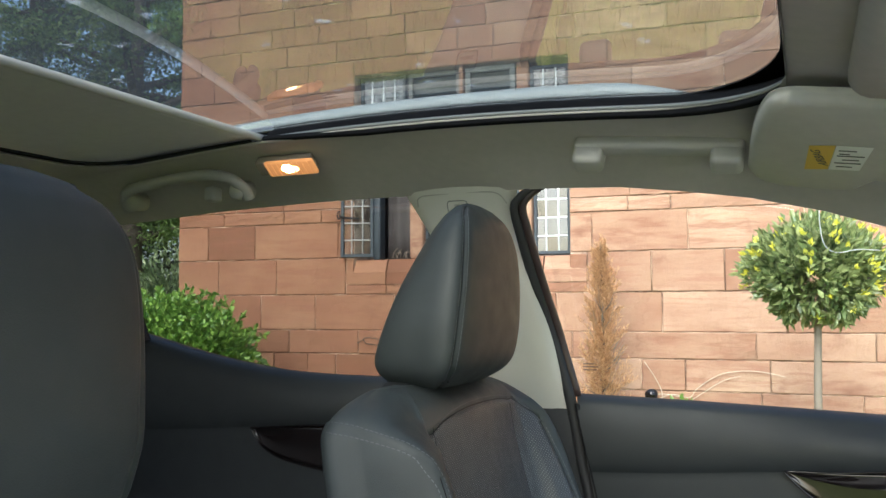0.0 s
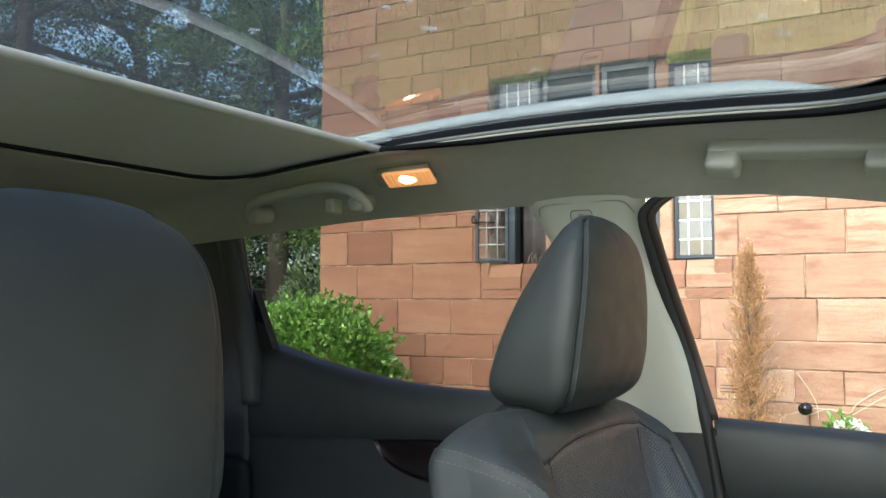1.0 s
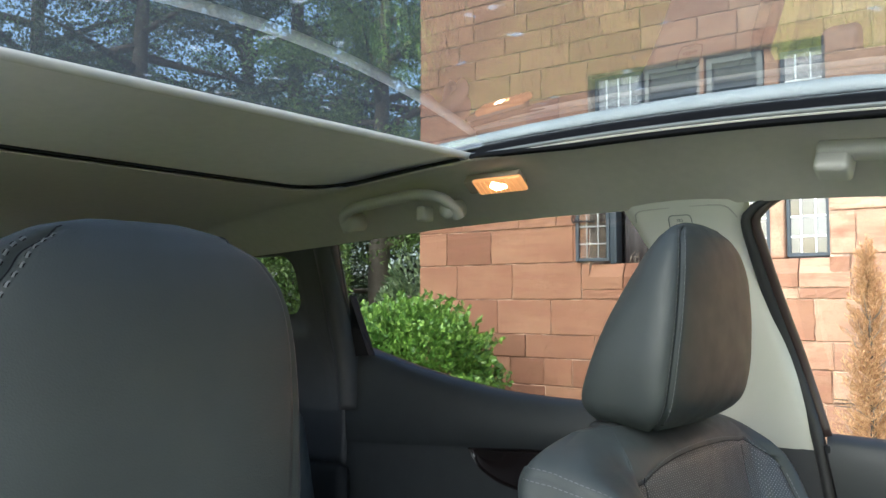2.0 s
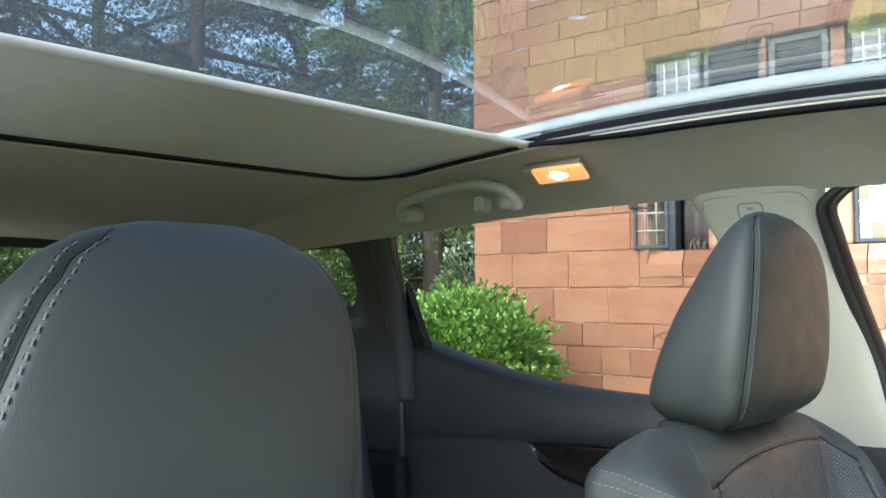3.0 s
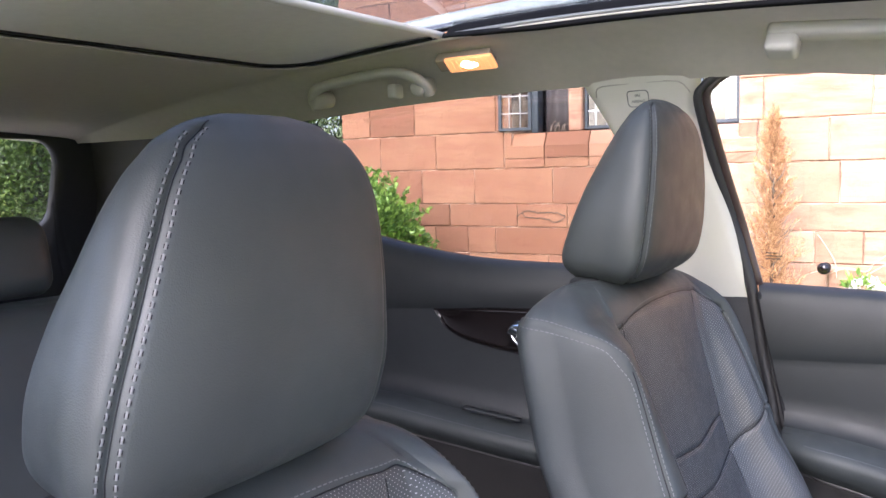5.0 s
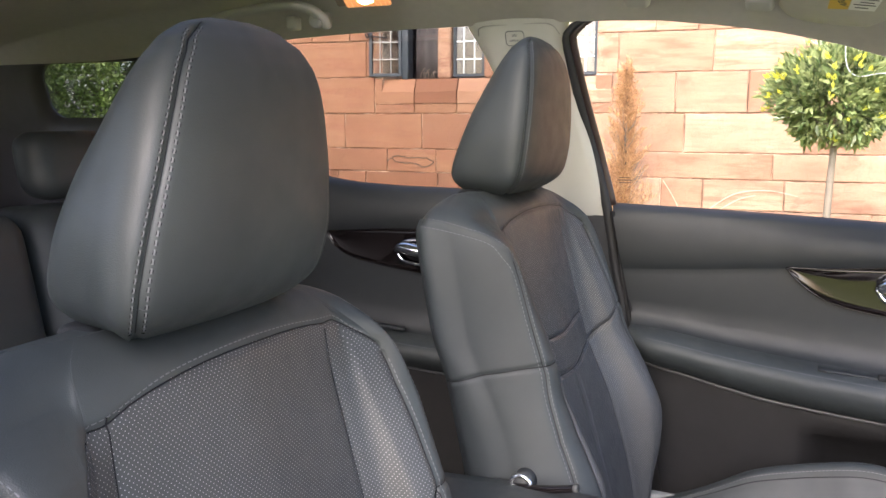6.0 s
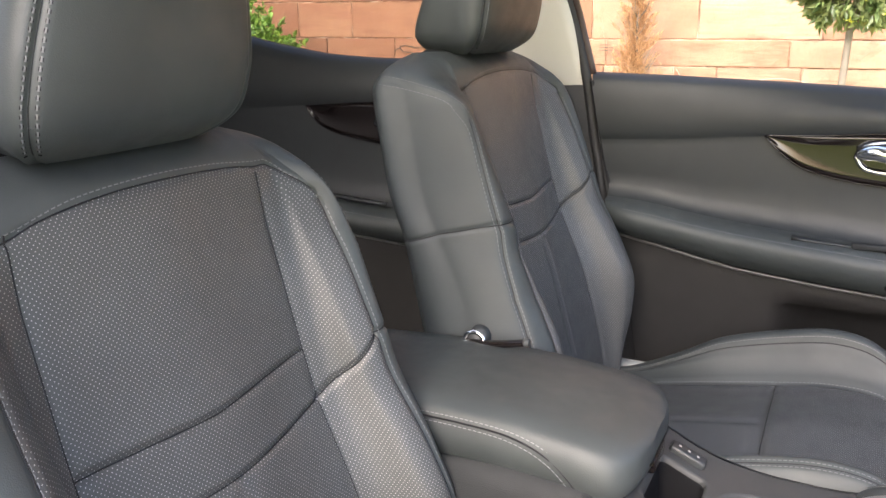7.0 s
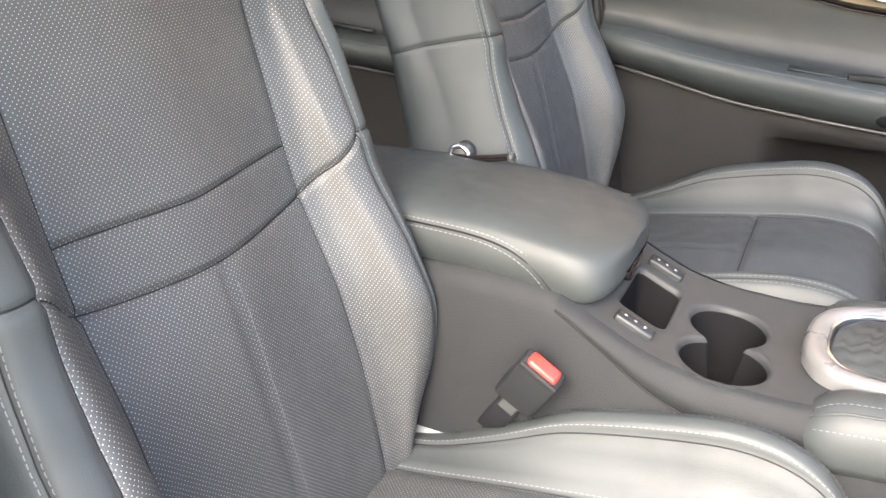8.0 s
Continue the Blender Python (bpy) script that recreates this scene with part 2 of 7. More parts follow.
def pane(name, tint, ior, marks_haze=False):
    """A sheet of glass seen from indoors: clear and tinted, with a mirror gloss that grows towards grazing angles."""
    m = bpy.data.materials.new(name)
    m.use_nodes = True
    t = m.node_tree
    t.nodes.clear()
    out = t.nodes.new("ShaderNodeOutputMaterial")
    clear = t.nodes.new("ShaderNodeBsdfTransparent")
    clear.inputs[0].default_value = (*tint, 1)
    gloss = t.nodes.new("ShaderNodeBsdfGlossy")
    gloss.inputs["Roughness"].default_value = 0.0
    fres = t.nodes.new("ShaderNodeFresnel")
    fres.inputs[0].default_value = ior
    mx = t.nodes.new("ShaderNodeMixShader")
    t.links.new(fres.outputs[0], mx.inputs[0])
    t.links.new(gloss.outputs[0], mx.inputs[2])
    body = clear.outputs[0]
    if marks_haze:
        co = t.nodes.new("ShaderNodeTexCoord")
        vo = t.nodes.new("ShaderNodeTexVoronoi")
        vo.inputs["Scale"].default_value = 17
        no = t.nodes.new("ShaderNodeTexNoise")
        no.inputs["Scale"].default_value = 60
        ad = t.nodes.new("ShaderNodeVectorMath")
        ad.operation = "MULTIPLY_ADD"
        ad.inputs[1].default_value = (0.03, 0.03, 0.03)
        t.links.new(no.outputs[1], ad.inputs[0])
        t.links.new(co.outputs["Object"], ad.inputs[2])
        t.links.new(ad.outputs[0], vo.inputs["Vector"])
        # dried water spots; between them an even veil of haze is painted in
        rp = t.nodes.new("ShaderNodeValToRGB")
        rp.color_ramp.elements[0].position, rp.color_ramp.elements[0].color = 0.10, (0.24, 0.24, 0.24, 1)
        rp.color_ramp.elements[1].position, rp.color_ramp.elements[1].color = 0.16, (0.035, 0.035, 0.035, 1)
        t.links.new(vo.outputs["Distance"], rp.inputs[0])
        df = t.nodes.new("ShaderNodeBsdfTranslucent")
        df.inputs[0].default_value = (0.55, 0.62, 0.68, 1)
        m2 = t.nodes.new("ShaderNodeMixShader")
        t.links.new(rp.outputs[0], m2.inputs[0])
        t.links.new(clear.outputs[0], m2.inputs[1])
        t.links.new(df.outputs[0], m2.inputs[2])
        body = m2.outputs[0]
    t.links.new(body, mx.inputs[1])
    t.links.new(mx.outputs[0], out.inputs[0])
    return m


def clear_back(name):
    m = bpy.data.materials.new(name)
    m.use_nodes = True
    t = m.node_tree
    t.nodes.clear()
    out = t.nodes.new("ShaderNodeOutputMaterial")
    clear = t.nodes.new("ShaderNodeBsdfTransparent")
    t.links.new(clear.outputs[0], out.inputs[0])
    return m


ROOF_GLASS = pane("tinted_roof_glass", (0.42, 0.43, 0.41), 2.45, True)
SIDE_GLASS = pane("clear_side_glass", (0.97, 0.98, 0.97), 1.45)
REAR_GLASS = pane("privacy_glass", (0.53, 0.53, 0.52), 1.45)
CASEMENT_GLASS = pane("thin_casement_glass", (0.82, 0.84, 0.83), 1.35)
HOUSE_GLASS = pane("old_window_glass", (0.70, 0.75, 0.75), 2.2)
GLASS_BACK = clear_back("glass_outer_face")


def lit(name, colour, power):
    m = bpy.data.materials.new(name)
    m.use_nodes = True
    b = m.node_tree.nodes["Principled BSDF"]
    b.inputs["Base Color"].default_value = (*colour, 1)
    b.inputs["Emission Color"].default_value = (*colour, 1)
    b.inputs["Emission Strength"].default_value = power
    return m


LAMP_BULB = lit("warm_lamp_bulb", (1.0, 0.60, 0.25), 9.0)
LAMP_GLOW = lit("lit_lamp_reflector", (1.0, 0.55, 0.20), 2.4)
LAMP_LENS = lit("glowing_amber_lens", (0.80, 0.33, 0.11), 0.17)


# ---- builders ----
def finish(name, me, mats, parent=None, label="", category="", group="", kind="", smooth=True, matrix=None):
    for m in (mats if isinstance(mats, (list, tuple)) else [mats]):
        me.materials.append(m)
    if smooth:
        me.polygons.foreach_set("use_smooth", [True] * len(me.polygons))
    ob = new(name, me)
    if parent:
        ob.parent = parent
    if matrix is not None:
        ob.matrix_basis = matrix
    return tagged(ob, label, category, group, kind)


def mesh(name, verts, faces):
    me = bpy.data.meshes.new(name)
    me.from_pydata([tuple(v) for v in verts], [], [tuple(f) for f in faces])
    me.update()
    return me


def part(name, geo, material, parent=None, label="", category="", group="", kind="", smooth=True, matrix=None):
    """One mesh object from a bmesh or from (verts, faces)."""
    if isinstance(geo, bmesh.types.BMesh):
        me = bpy.data.meshes.new(name)
        geo.to_mesh(me)
        geo.free()
    else:
        me = mesh(name, *geo)
    return finish(name, me, material, parent, label, category, group, kind, smooth, matrix)


def empty(name, m, label="", category="", group="", kind=""):
    ob = new(name)
    ob.empty_display_size = 0.05
    ob.matrix_basis = m
    return tagged(ob, label, category, group, kind)


def rbox(x0, x1, y0, y1, z0, z1, r=0.004, seg=2):
    bm = bmesh.new()
    bmesh.ops.create_cube(bm, size=1, matrix=Matrix.LocRotScale(((x0 + x1) / 2, (y0 + y1) / 2, (z0 + z1) / 2), None, (x1 - x0, y1 - y0, z1 - z0)))
    if r:
        bmesh.ops.bevel(bm, geom=list(bm.edges), offset=r, segments=seg, affect="EDGES", profile=0.5)
    return bm


def joined(*geos):
    """Several (verts, faces) as one."""
    V, F = [], []
    for v, f in geos:
        o = len(V)
        V += [tuple(p) for p in v]
        F += [tuple(i + o for i in q) for q in f]
    return V, F


def smooth_path(pts, n=8):
    """A Catmull-Rom line through the points."""
    P = np.array(pts, float)
    P = np.vstack([2 * P[0] - P[1], P, 2 * P[-1] - P[-2]])
    out = []
    for i in range(1, len(P) - 2):
        a, b, c, d = P[i - 1], P[i], P[i + 1], P[i + 2]
        for t in np.linspace(0, 1, n, endpoint=False):
            out.append(0.5 * (2 * b + (c - a) * t + (2 * a - 5 * b + 4 * c - d) * t * t + (3 * b - a - 3 * c + d) * t ** 3))
    out.append(P[-2])
    return np.array(out)


def tube(pts, r, seg=8, cap=True, squash=1.0):
    """A round bar along a line; r: one radius or one for each point."""
    P = np.array(pts, float)
    R = np.full(len(P), r) if np.isscalar(r) else np.array(r, float)
    T = np.gradient(P, axis=0)
    T /= np.linalg.norm(T, axis=1, keepdims=True) + 1e-12
    up = np.array([0.0, 0.0, 1.0]) if abs(T[0][2]) < 0.9 else np.array([0.0, 1.0, 0.0])
    V, F = [], []
    for p, t, q in zip(P, T, R):
        u = np.cross(t, up)
        u /= np.linalg.norm(u) + 1e-12
        w = np.cross(u, t)
        for k in range(seg):
            a = 2 * math.pi * k / seg
            V.append(p + q * (u * math.cos(a) + w * math.sin(a) * squash))
    for i in range(len(P) - 1):
        for k in range(seg):
            j = (k + 1) % seg
            F.append((i * seg + k, i * seg + j, (i + 1) * seg + j, (i + 1) * seg + k))
    if cap:
        F.append(tuple(range(seg))[::-1])
        F.append(tuple((len(P) - 1) * seg + k for k in range(seg)))
    return V, F


def sheet(P, close_u=False):
    """A grid of points [row][column] as a surface."""
    P = np.array(P, float)
    nr, nc = P.shape[:2]
    V = P.reshape(-1, 3)
    F = []
    for i in range(nr - 1):
        for j in range(nc - (0 if close_u else 1)):
            k = (j + 1) % nc
            F.append((i * nc + j, i * nc + k, (i + 1) * nc + k, (i + 1) * nc + j))
    return V, F


def thick(P, d):
    """A grid of points as a solid plate; d: the way from its face to its back."""
    P = np.array(P, float)
    nr, nc = P.shape[:2]
    V = np.vstack([P.reshape(-1, 3), (P + np.array(d, float)).reshape(-1, 3)])
    o = nr * nc
    F = []
    for i in range(nr - 1):
        for j in range(nc - 1):
            a, b, c, e = i * nc + j, i * nc + j + 1, (i + 1) * nc + j + 1, (i + 1) * nc + j
            F.append((a, b, c, e))
            F.append((e + o, c + o, b + o, a + o))
    rim = [j for j in range(nc)] + [i * nc + nc - 1 for i in range(1, nr)] + [(nr - 1) * nc + j for j in range(nc - 2, -1, -1)] + [i * nc for i in range(nr - 2, 0, -1)]
    for a, b in zip(rim, rim[1:] + rim[:1]):
        F.append((b, a, a + o, b + o))
    return V, F


def smoothed(zs, rows, sigma=0.018):
    """Values at zs of a table of (z, values...), eased between its rows."""
    rows = sorted(rows)
    Z = np.arange(rows[0][0] - 0.08, rows[-1][0] + 0.08, 0.002)
    src = np.array([r[0] for r in rows])
    k = np.exp(-0.5 * (np.arange(-40, 41) * 0.002 / sigma) ** 2)
    k /= k.sum()
    out = []
    for c in range(1, len(rows[0])):
        v = np.array([r[c] for r in rows], float)
        lo = (v[1] - v[0]) / (src[1] - src[0])
        hi = (v[-1] - v[-2]) / (src[-1] - src[-2])
        d = np.interp(Z, src, v)
        d = np.where(Z < src[0], v[0] + (Z - src[0]) * lo, d)
        d = np.where(Z > src[-1], v[-1] + (Z - src[-1]) * hi, d)
        d = np.convolve(np.pad(d, 40, mode="edge"), k, mode="valid")
        out.append(np.interp(zs, Z, d))
    return np.array(out)


def stitches(line, normals, pitch=0.0062, length=0.0042, w=0.0010, h=0.0005):
    """A row of short thread stitches along a line that lies on a surface."""
    L = np.array(line, float)
    N = np.array(normals, float)
    d = np.concatenate([[0], np.cumsum(np.linalg.norm(np.diff(L, axis=0), axis=1))])
    V, F = [], []
    for s in np.arange(pitch / 2, d[-1] - pitch / 2, pitch):
        a = np.array([np.interp(s - length / 2, d, L[:, k]) for k in range(3)])
        b = np.array([np.interp(s + length / 2, d, L[:, k]) for k in range(3)])
        n = np.array([np.interp(s, d, N[:, k]) for k in range(3)])
        n /= np.linalg.norm(n) + 1e-12
        t = (b - a) / (np.linalg.norm(b - a) + 1e-12)
        u = np.cross(n, t)
        m = (a + b) / 2 + n * h
        o = len(V)
        for e, q in ((a, 0.2), (m, 1.0), (b, 0.2)):
            e = e if q < 1 else m
            V += [e + u * w / 2 - n * h * 0.3, e + n * h * 0.6 * q, e - u * w / 2 - n * h * 0.3]
        for i in (0, 3):
            F += [(o + i, o + i + 1, o + i + 4, o + i + 3), (o + i + 1, o + i + 2, o + i + 5, o + i + 4)]
    return V, F


# ---- front seats ----
class Skin:
    """A closed upholstery skin: loops of stations at rising heights, with sunk seams, cut into panels."""

    def __init__(self, rows, stations, per=10, mirror_shift=None, sigma=0.016, fine_from=9.0, fine=0.004, front_shift=None):
        if rows is None:
            return
        self.rows = rows = np.array(rows)
        ks = len(stations)
        tabs = []
        for st in stations:
            a = smoothed(rows, st, sigma)
            b = smoothed(rows, st, fine)
            w = np.clip((rows - fine_from) / 0.02, 0, 1)
            tabs.append(a * (1 - w) + b * w)
        P = []
        for i in range(len(rows)):
            sh = mirror_shift[i] if mirror_shift is not None else 0.0
            lean = front_shift[i] if front_shift is not None else 0.0
            across = lambda k: (sh if k < 4 else sh * 0.3 if k < 5 else 0) + (lean if k < 2 else 0)
            right = [(tabs[k][0][i] + across(k), tabs[k][1][i]) for k in range(ks)]
            left = [(-tabs[k][0][i] + across(k), tabs[k][1][i]) for k in range(ks - 1, 0, -1)]
            P.append(left + right)
        P = np.array(P)                                   # rows, stations, (y, x)
        n = P.shape[1]
        t = np.linspace(0, 1, per, endpoint=False)
        t = t - 0.55 * np.sin(2 * math.pi * t) / (2 * math.pi)
        cols, kk = [], []
        for s in range(n - 1):
            a = P[:, max(s - 1, 0)]
            b, c, d = P[:, s], P[:, s + 1], P[:, min(s + 2, n - 1)]
            for u in t:
                cols.append(0.5 * (2 * b + (c - a) * u + (2 * a - 5 * b + 4 * c - d) * u * u + (3 * b - a - 3 * c + d) * u ** 3))
                kk.append(s - (ks - 1) + u)
        cols.append(P[:, -1])
        kk.append(ks - 1.0)
        C = np.array(cols).transpose(1, 0, 2)
        self.k = np.array(kk)
        X = np.zeros((*C.shape[:2], 3))
        X[:, :, 0], X[:, :, 1], X[:, :, 2] = C[:, :, 1], C[:, :, 0], rows[:, None]
        self.X = X
        step = np.linalg.norm(np.diff(C, axis=1), axis=2)
        S = np.concatenate([np.zeros((len(rows), 1)), np.cumsum(step, axis=1)], axis=1)
        self.S = S - S[:, [int(np.argmin(abs(self.k)))]]
        self.renormal()

    def renormal(self):
        du, dv = np.gradient(self.X, axis=1), np.gradient(self.X, axis=0)
        N = np.cross(du, dv)
        N /= np.linalg.norm(N, axis=2, keepdims=True) + 1e-12
        mid = self.X.mean(axis=1, keepdims=True)
        if ((self.X - mid) * N).sum() < 0:
            N = -N
        self.N = N

    def column(self, k):
        return int(np.argmin(abs(self.k - k)))

    def dist_k(self, k):
        return abs(self.S - self.S[:, [self.column(k)]])

    def groove(self, d, depth, sigma, where=True):
        g = np.where(where, np.exp(-0.5 * (d / sigma) ** 2) * depth, 0)
        self.X = self.X - self.N * g[:, :, None]

    def at(self, k, row):
        """The place and the normal at station k and at a height (or row value)."""
        i = np.interp(row, self.rows, np.arange(len(self.rows)))
        j = np.interp(k, self.k, np.arange(len(self.k)))
        i0, j0 = int(min(i, len(self.rows) - 1.001)), int(min(j, len(self.k) - 1.001))
        u, v = i - i0, j - j0
        f = lambda A: (A[i0, j0] * (1 - u) + A[i0 + 1, j0] * u) * (1 - v) + (A[i0, j0 + 1] * (1 - u) + A[i0 + 1, j0 + 1] * u) * v
        return f(self.X), f(self.N)

    def seam(self, pts, aside=0.0, n=60, **how):
        """Stitches along a line of (station, row), a little aside of it."""
        q = smooth_path([(a, b, 0) for a, b in pts], n)
        line = []
        for a, b, _ in q:
            if aside:
                i = int(np.clip(np.searchsorted(self.rows, b), 0, len(self.rows) - 1))
                a = np.interp(np.interp(a, self.k, self.S[i]) + aside, self.S[i], self.k)
            line.append(self.at(a, b))
        L, N = (np.array(v) for v in zip(*line))
        return stitches(L + N * 0.0004, N, **how)

    def line(self, pts, r=.0008, sink=.0, n=20):
        """A fine dark line along a seam of (station, row)."""
        L, N = (np.array(v) for v in zip(*[self.at(a, b) for a, b, _ in smooth_path([(a, b, 0) for a, b in pts], n)]))
        return tube(L - N * sink, r, 5, False)

    def panels(self, sort):
        """Splits the faces by sort(k, row) -> name. Gives name: (verts, faces, uvs)."""
        nr, nc = self.X.shape[:2]
        kc = (self.k[1:] + self.k[:-1]) / 2
        rc = (self.rows[1:] + self.rows[:-1]) / 2
        out = {}
        for i in range(nr - 1):
            for j in range(nc - 1):
                out.setdefault(sort(kc[j], rc[i]), []).append((i, j))
        res = {}
        for name, cells in out.items():
            idx, V, UV, F, NN = {}, [], [], [], []

            def vid(i, j):
                if (i, j) not in idx:
                    idx[i, j] = len(V)
                    V.append(self.X[i, j])
                    UV.append((self.S[i, j], self.rows[i]))
                    NN.append(self.N[i, j])
                return idx[i, j]

            for i, j in cells:
                F.append((vid(i, j), vid(i, j + 1), vid(i + 1, j + 1), vid(i + 1, j)))
            res[name] = (V, F, UV, NN)
        return res


def skin_part(name, geo, material, parent, label=""):
    V, F, UV, NN = geo
    me = mesh(name, V, F)
    a = me.polygons[0].normal
    if a.dot(Vector(NN[F[0][0]])) < 0:
        me.flip_normals()
    lay = me.uv_layers.new(name="UVMap")
    for loop in me.loops:
        lay.data[loop.index].uv = UV[loop.vertex_index]
    ob = finish(name, me, material, parent, label)
    me.normals_split_custom_set_from_vertices([tuple(n) for n in NN])
    return ob


BACK = [
    [(.66, 0, .178), (.72, 0, .163), (.82, 0, .137), (.955, 0, .098), (1.0, 0, .080), (1.10, 0, .048), (1.25, 0, .012), (1.27, 0, .0), (1.283, 0, -.018), (1.29, 0, -.04)],
    [(.66, .1425, .172), (.76, .145, .152), (.82, .145, .138), (.92, .143, .108), (1.012, .1425, .066), (1.084, .1425, .045), (1.2, .141, .014), (1.25, .139, .004), (1.27, .14, -.008), (1.283, .13, -.024), (1.29, .11, -.044)],
    [(.66, .18, .175), (.76, .183, .178), (.82, .185, .182), (.9, .185, .175), (.967, .183, .140), (1.03, .180, .097), (1.07, .178, .084), (1.15, .178, .046), (1.2, .174, .023), (1.25, .158, .000), (1.27, .15, -.010), (1.283, .14, -.027), (1.29, .115, -.046)],
    [(.66, .205, .150), (.73, .213, .165), (.8, .217, .183), (.86, .217, .188), (.889, .216, .186), (.967, .212, .150), (1.03, .206, .105), (1.07, .204, .090), (1.15, .204, .055), (1.2, .199, .030), (1.23, .187, .012), (1.25, .170, -.002), (1.27, .162, -.015), (1.283, .145, -.030), (1.29, .12, -.047)],
    [(.66, .232, .130), (.73, .240, .147), (.8, .245, .163), (.88, .247, .166), (.967, .243, .133), (1.03, .238, .096), (1.07, .236, .081), (1.115, .235, .066), (1.2, .232, .040), (1.24, .228, .020), (1.26, .222, -.005), (1.27, .212, -.020), (1.283, .185, -.040), (1.29, .15, -.055)],
    [(.66, .250, .070), (.8, .262, .085), (.9, .262, .085), (1.0, .257, .050), (1.1, .252, .0), (1.2, .248, -.020), (1.24, .244, -.030), (1.26, .236, -.040), (1.27, .224, -.045), (1.283, .195, -.055), (1.29, .155, -.060)],
    [(.66, .235, .020), (.88, .240, .0), (1.04, .240, -.035), (1.1, .240, -.058), (1.19, .238, -.075), (1.24, .232, -.088), (1.26, .222, -.085), (1.27, .21, -.080), (1.283, .185, -.072), (1.29, .15, -.066)],
    [(.66, .0, -.020), (.88, .0, -.040), (1.04, .0, -.075), (1.19, .0, -.115), (1.24, .0, -.118), (1.26, .0, -.110), (1.27, .0, -.100), (1.283, .0, -.085), (1.29, .0, -.070)],
]
HEAD = [
    [(1.286, 0, -.004), (1.294, 0, .014), (1.304, 0, .024), (1.32, 0, .032), (1.36, 0, .038), (1.41, 0, .039), (1.46, 0, .035), (1.49, 0, .029), (1.51, 0, .019), (1.523, 0, .007), (1.529, 0, -.003)],
    [(1.286, .086, -.010), (1.294, .102, .006), (1.304, .110, .015), (1.32, .115, .022), (1.36, .117, .027), (1.41, .111, .028), (1.46, .103, .025), (1.49, .092, .020), (1.51, .075, .012), (1.523, .050, .003), (1.529, .016, -.004)],
    [(1.286, .094, -.030), (1.294, .114, -.031), (1.304, .123, -.032), (1.32, .128, -.031), (1.36, .130, -.028), (1.41, .119, -.022), (1.46, .105, -.016), (1.49, .091, -.011), (1.51, .072, -.008), (1.523, .047, -.007), (1.529, .013, -.007)],
    [(1.286, .078, -.082), (1.294, .088, -.095), (1.304, .096, -.102), (1.32, .100, -.101), (1.36, .102, -.087), (1.41, .092, -.070), (1.46, .073, -.050), (1.49, .062, -.036), (1.51, .046, -.026), (1.523, .028, -.016), (1.529, .008, -.010)],
    [(1.286, 0, -.090), (1.294, 0, -.104), (1.304, 0, -.112), (1.32, 0, -.110), (1.36, 0, -.098), (1.41, 0, -.080), (1.46, 0, -.060), (1.49, 0, -.042), (1.51, 0, -.030), (1.523, 0, -.018), (1.529, 0, -.011)],
]


def crest(k):
    """The height of the seam over the front panel."""
    a = np.minimum(abs(k) / 3, 1.0)
    q = np.clip((abs(k) - 1) / 2, 0, 1)
    return 1.2595 - .009 * np.minimum(abs(k), 1.0) ** 2 - .011 * np.clip(-k, 0, 1) ** 2 - .038 * (1 - np.sqrt(1 - q * q * .98))


def shoulder(k):
    """The height of the seam that closes the side panel at the shoulder."""
    return 1.216 + .040 * np.sqrt(np.clip((abs(k) - 4) / 1.3, 0, 1))


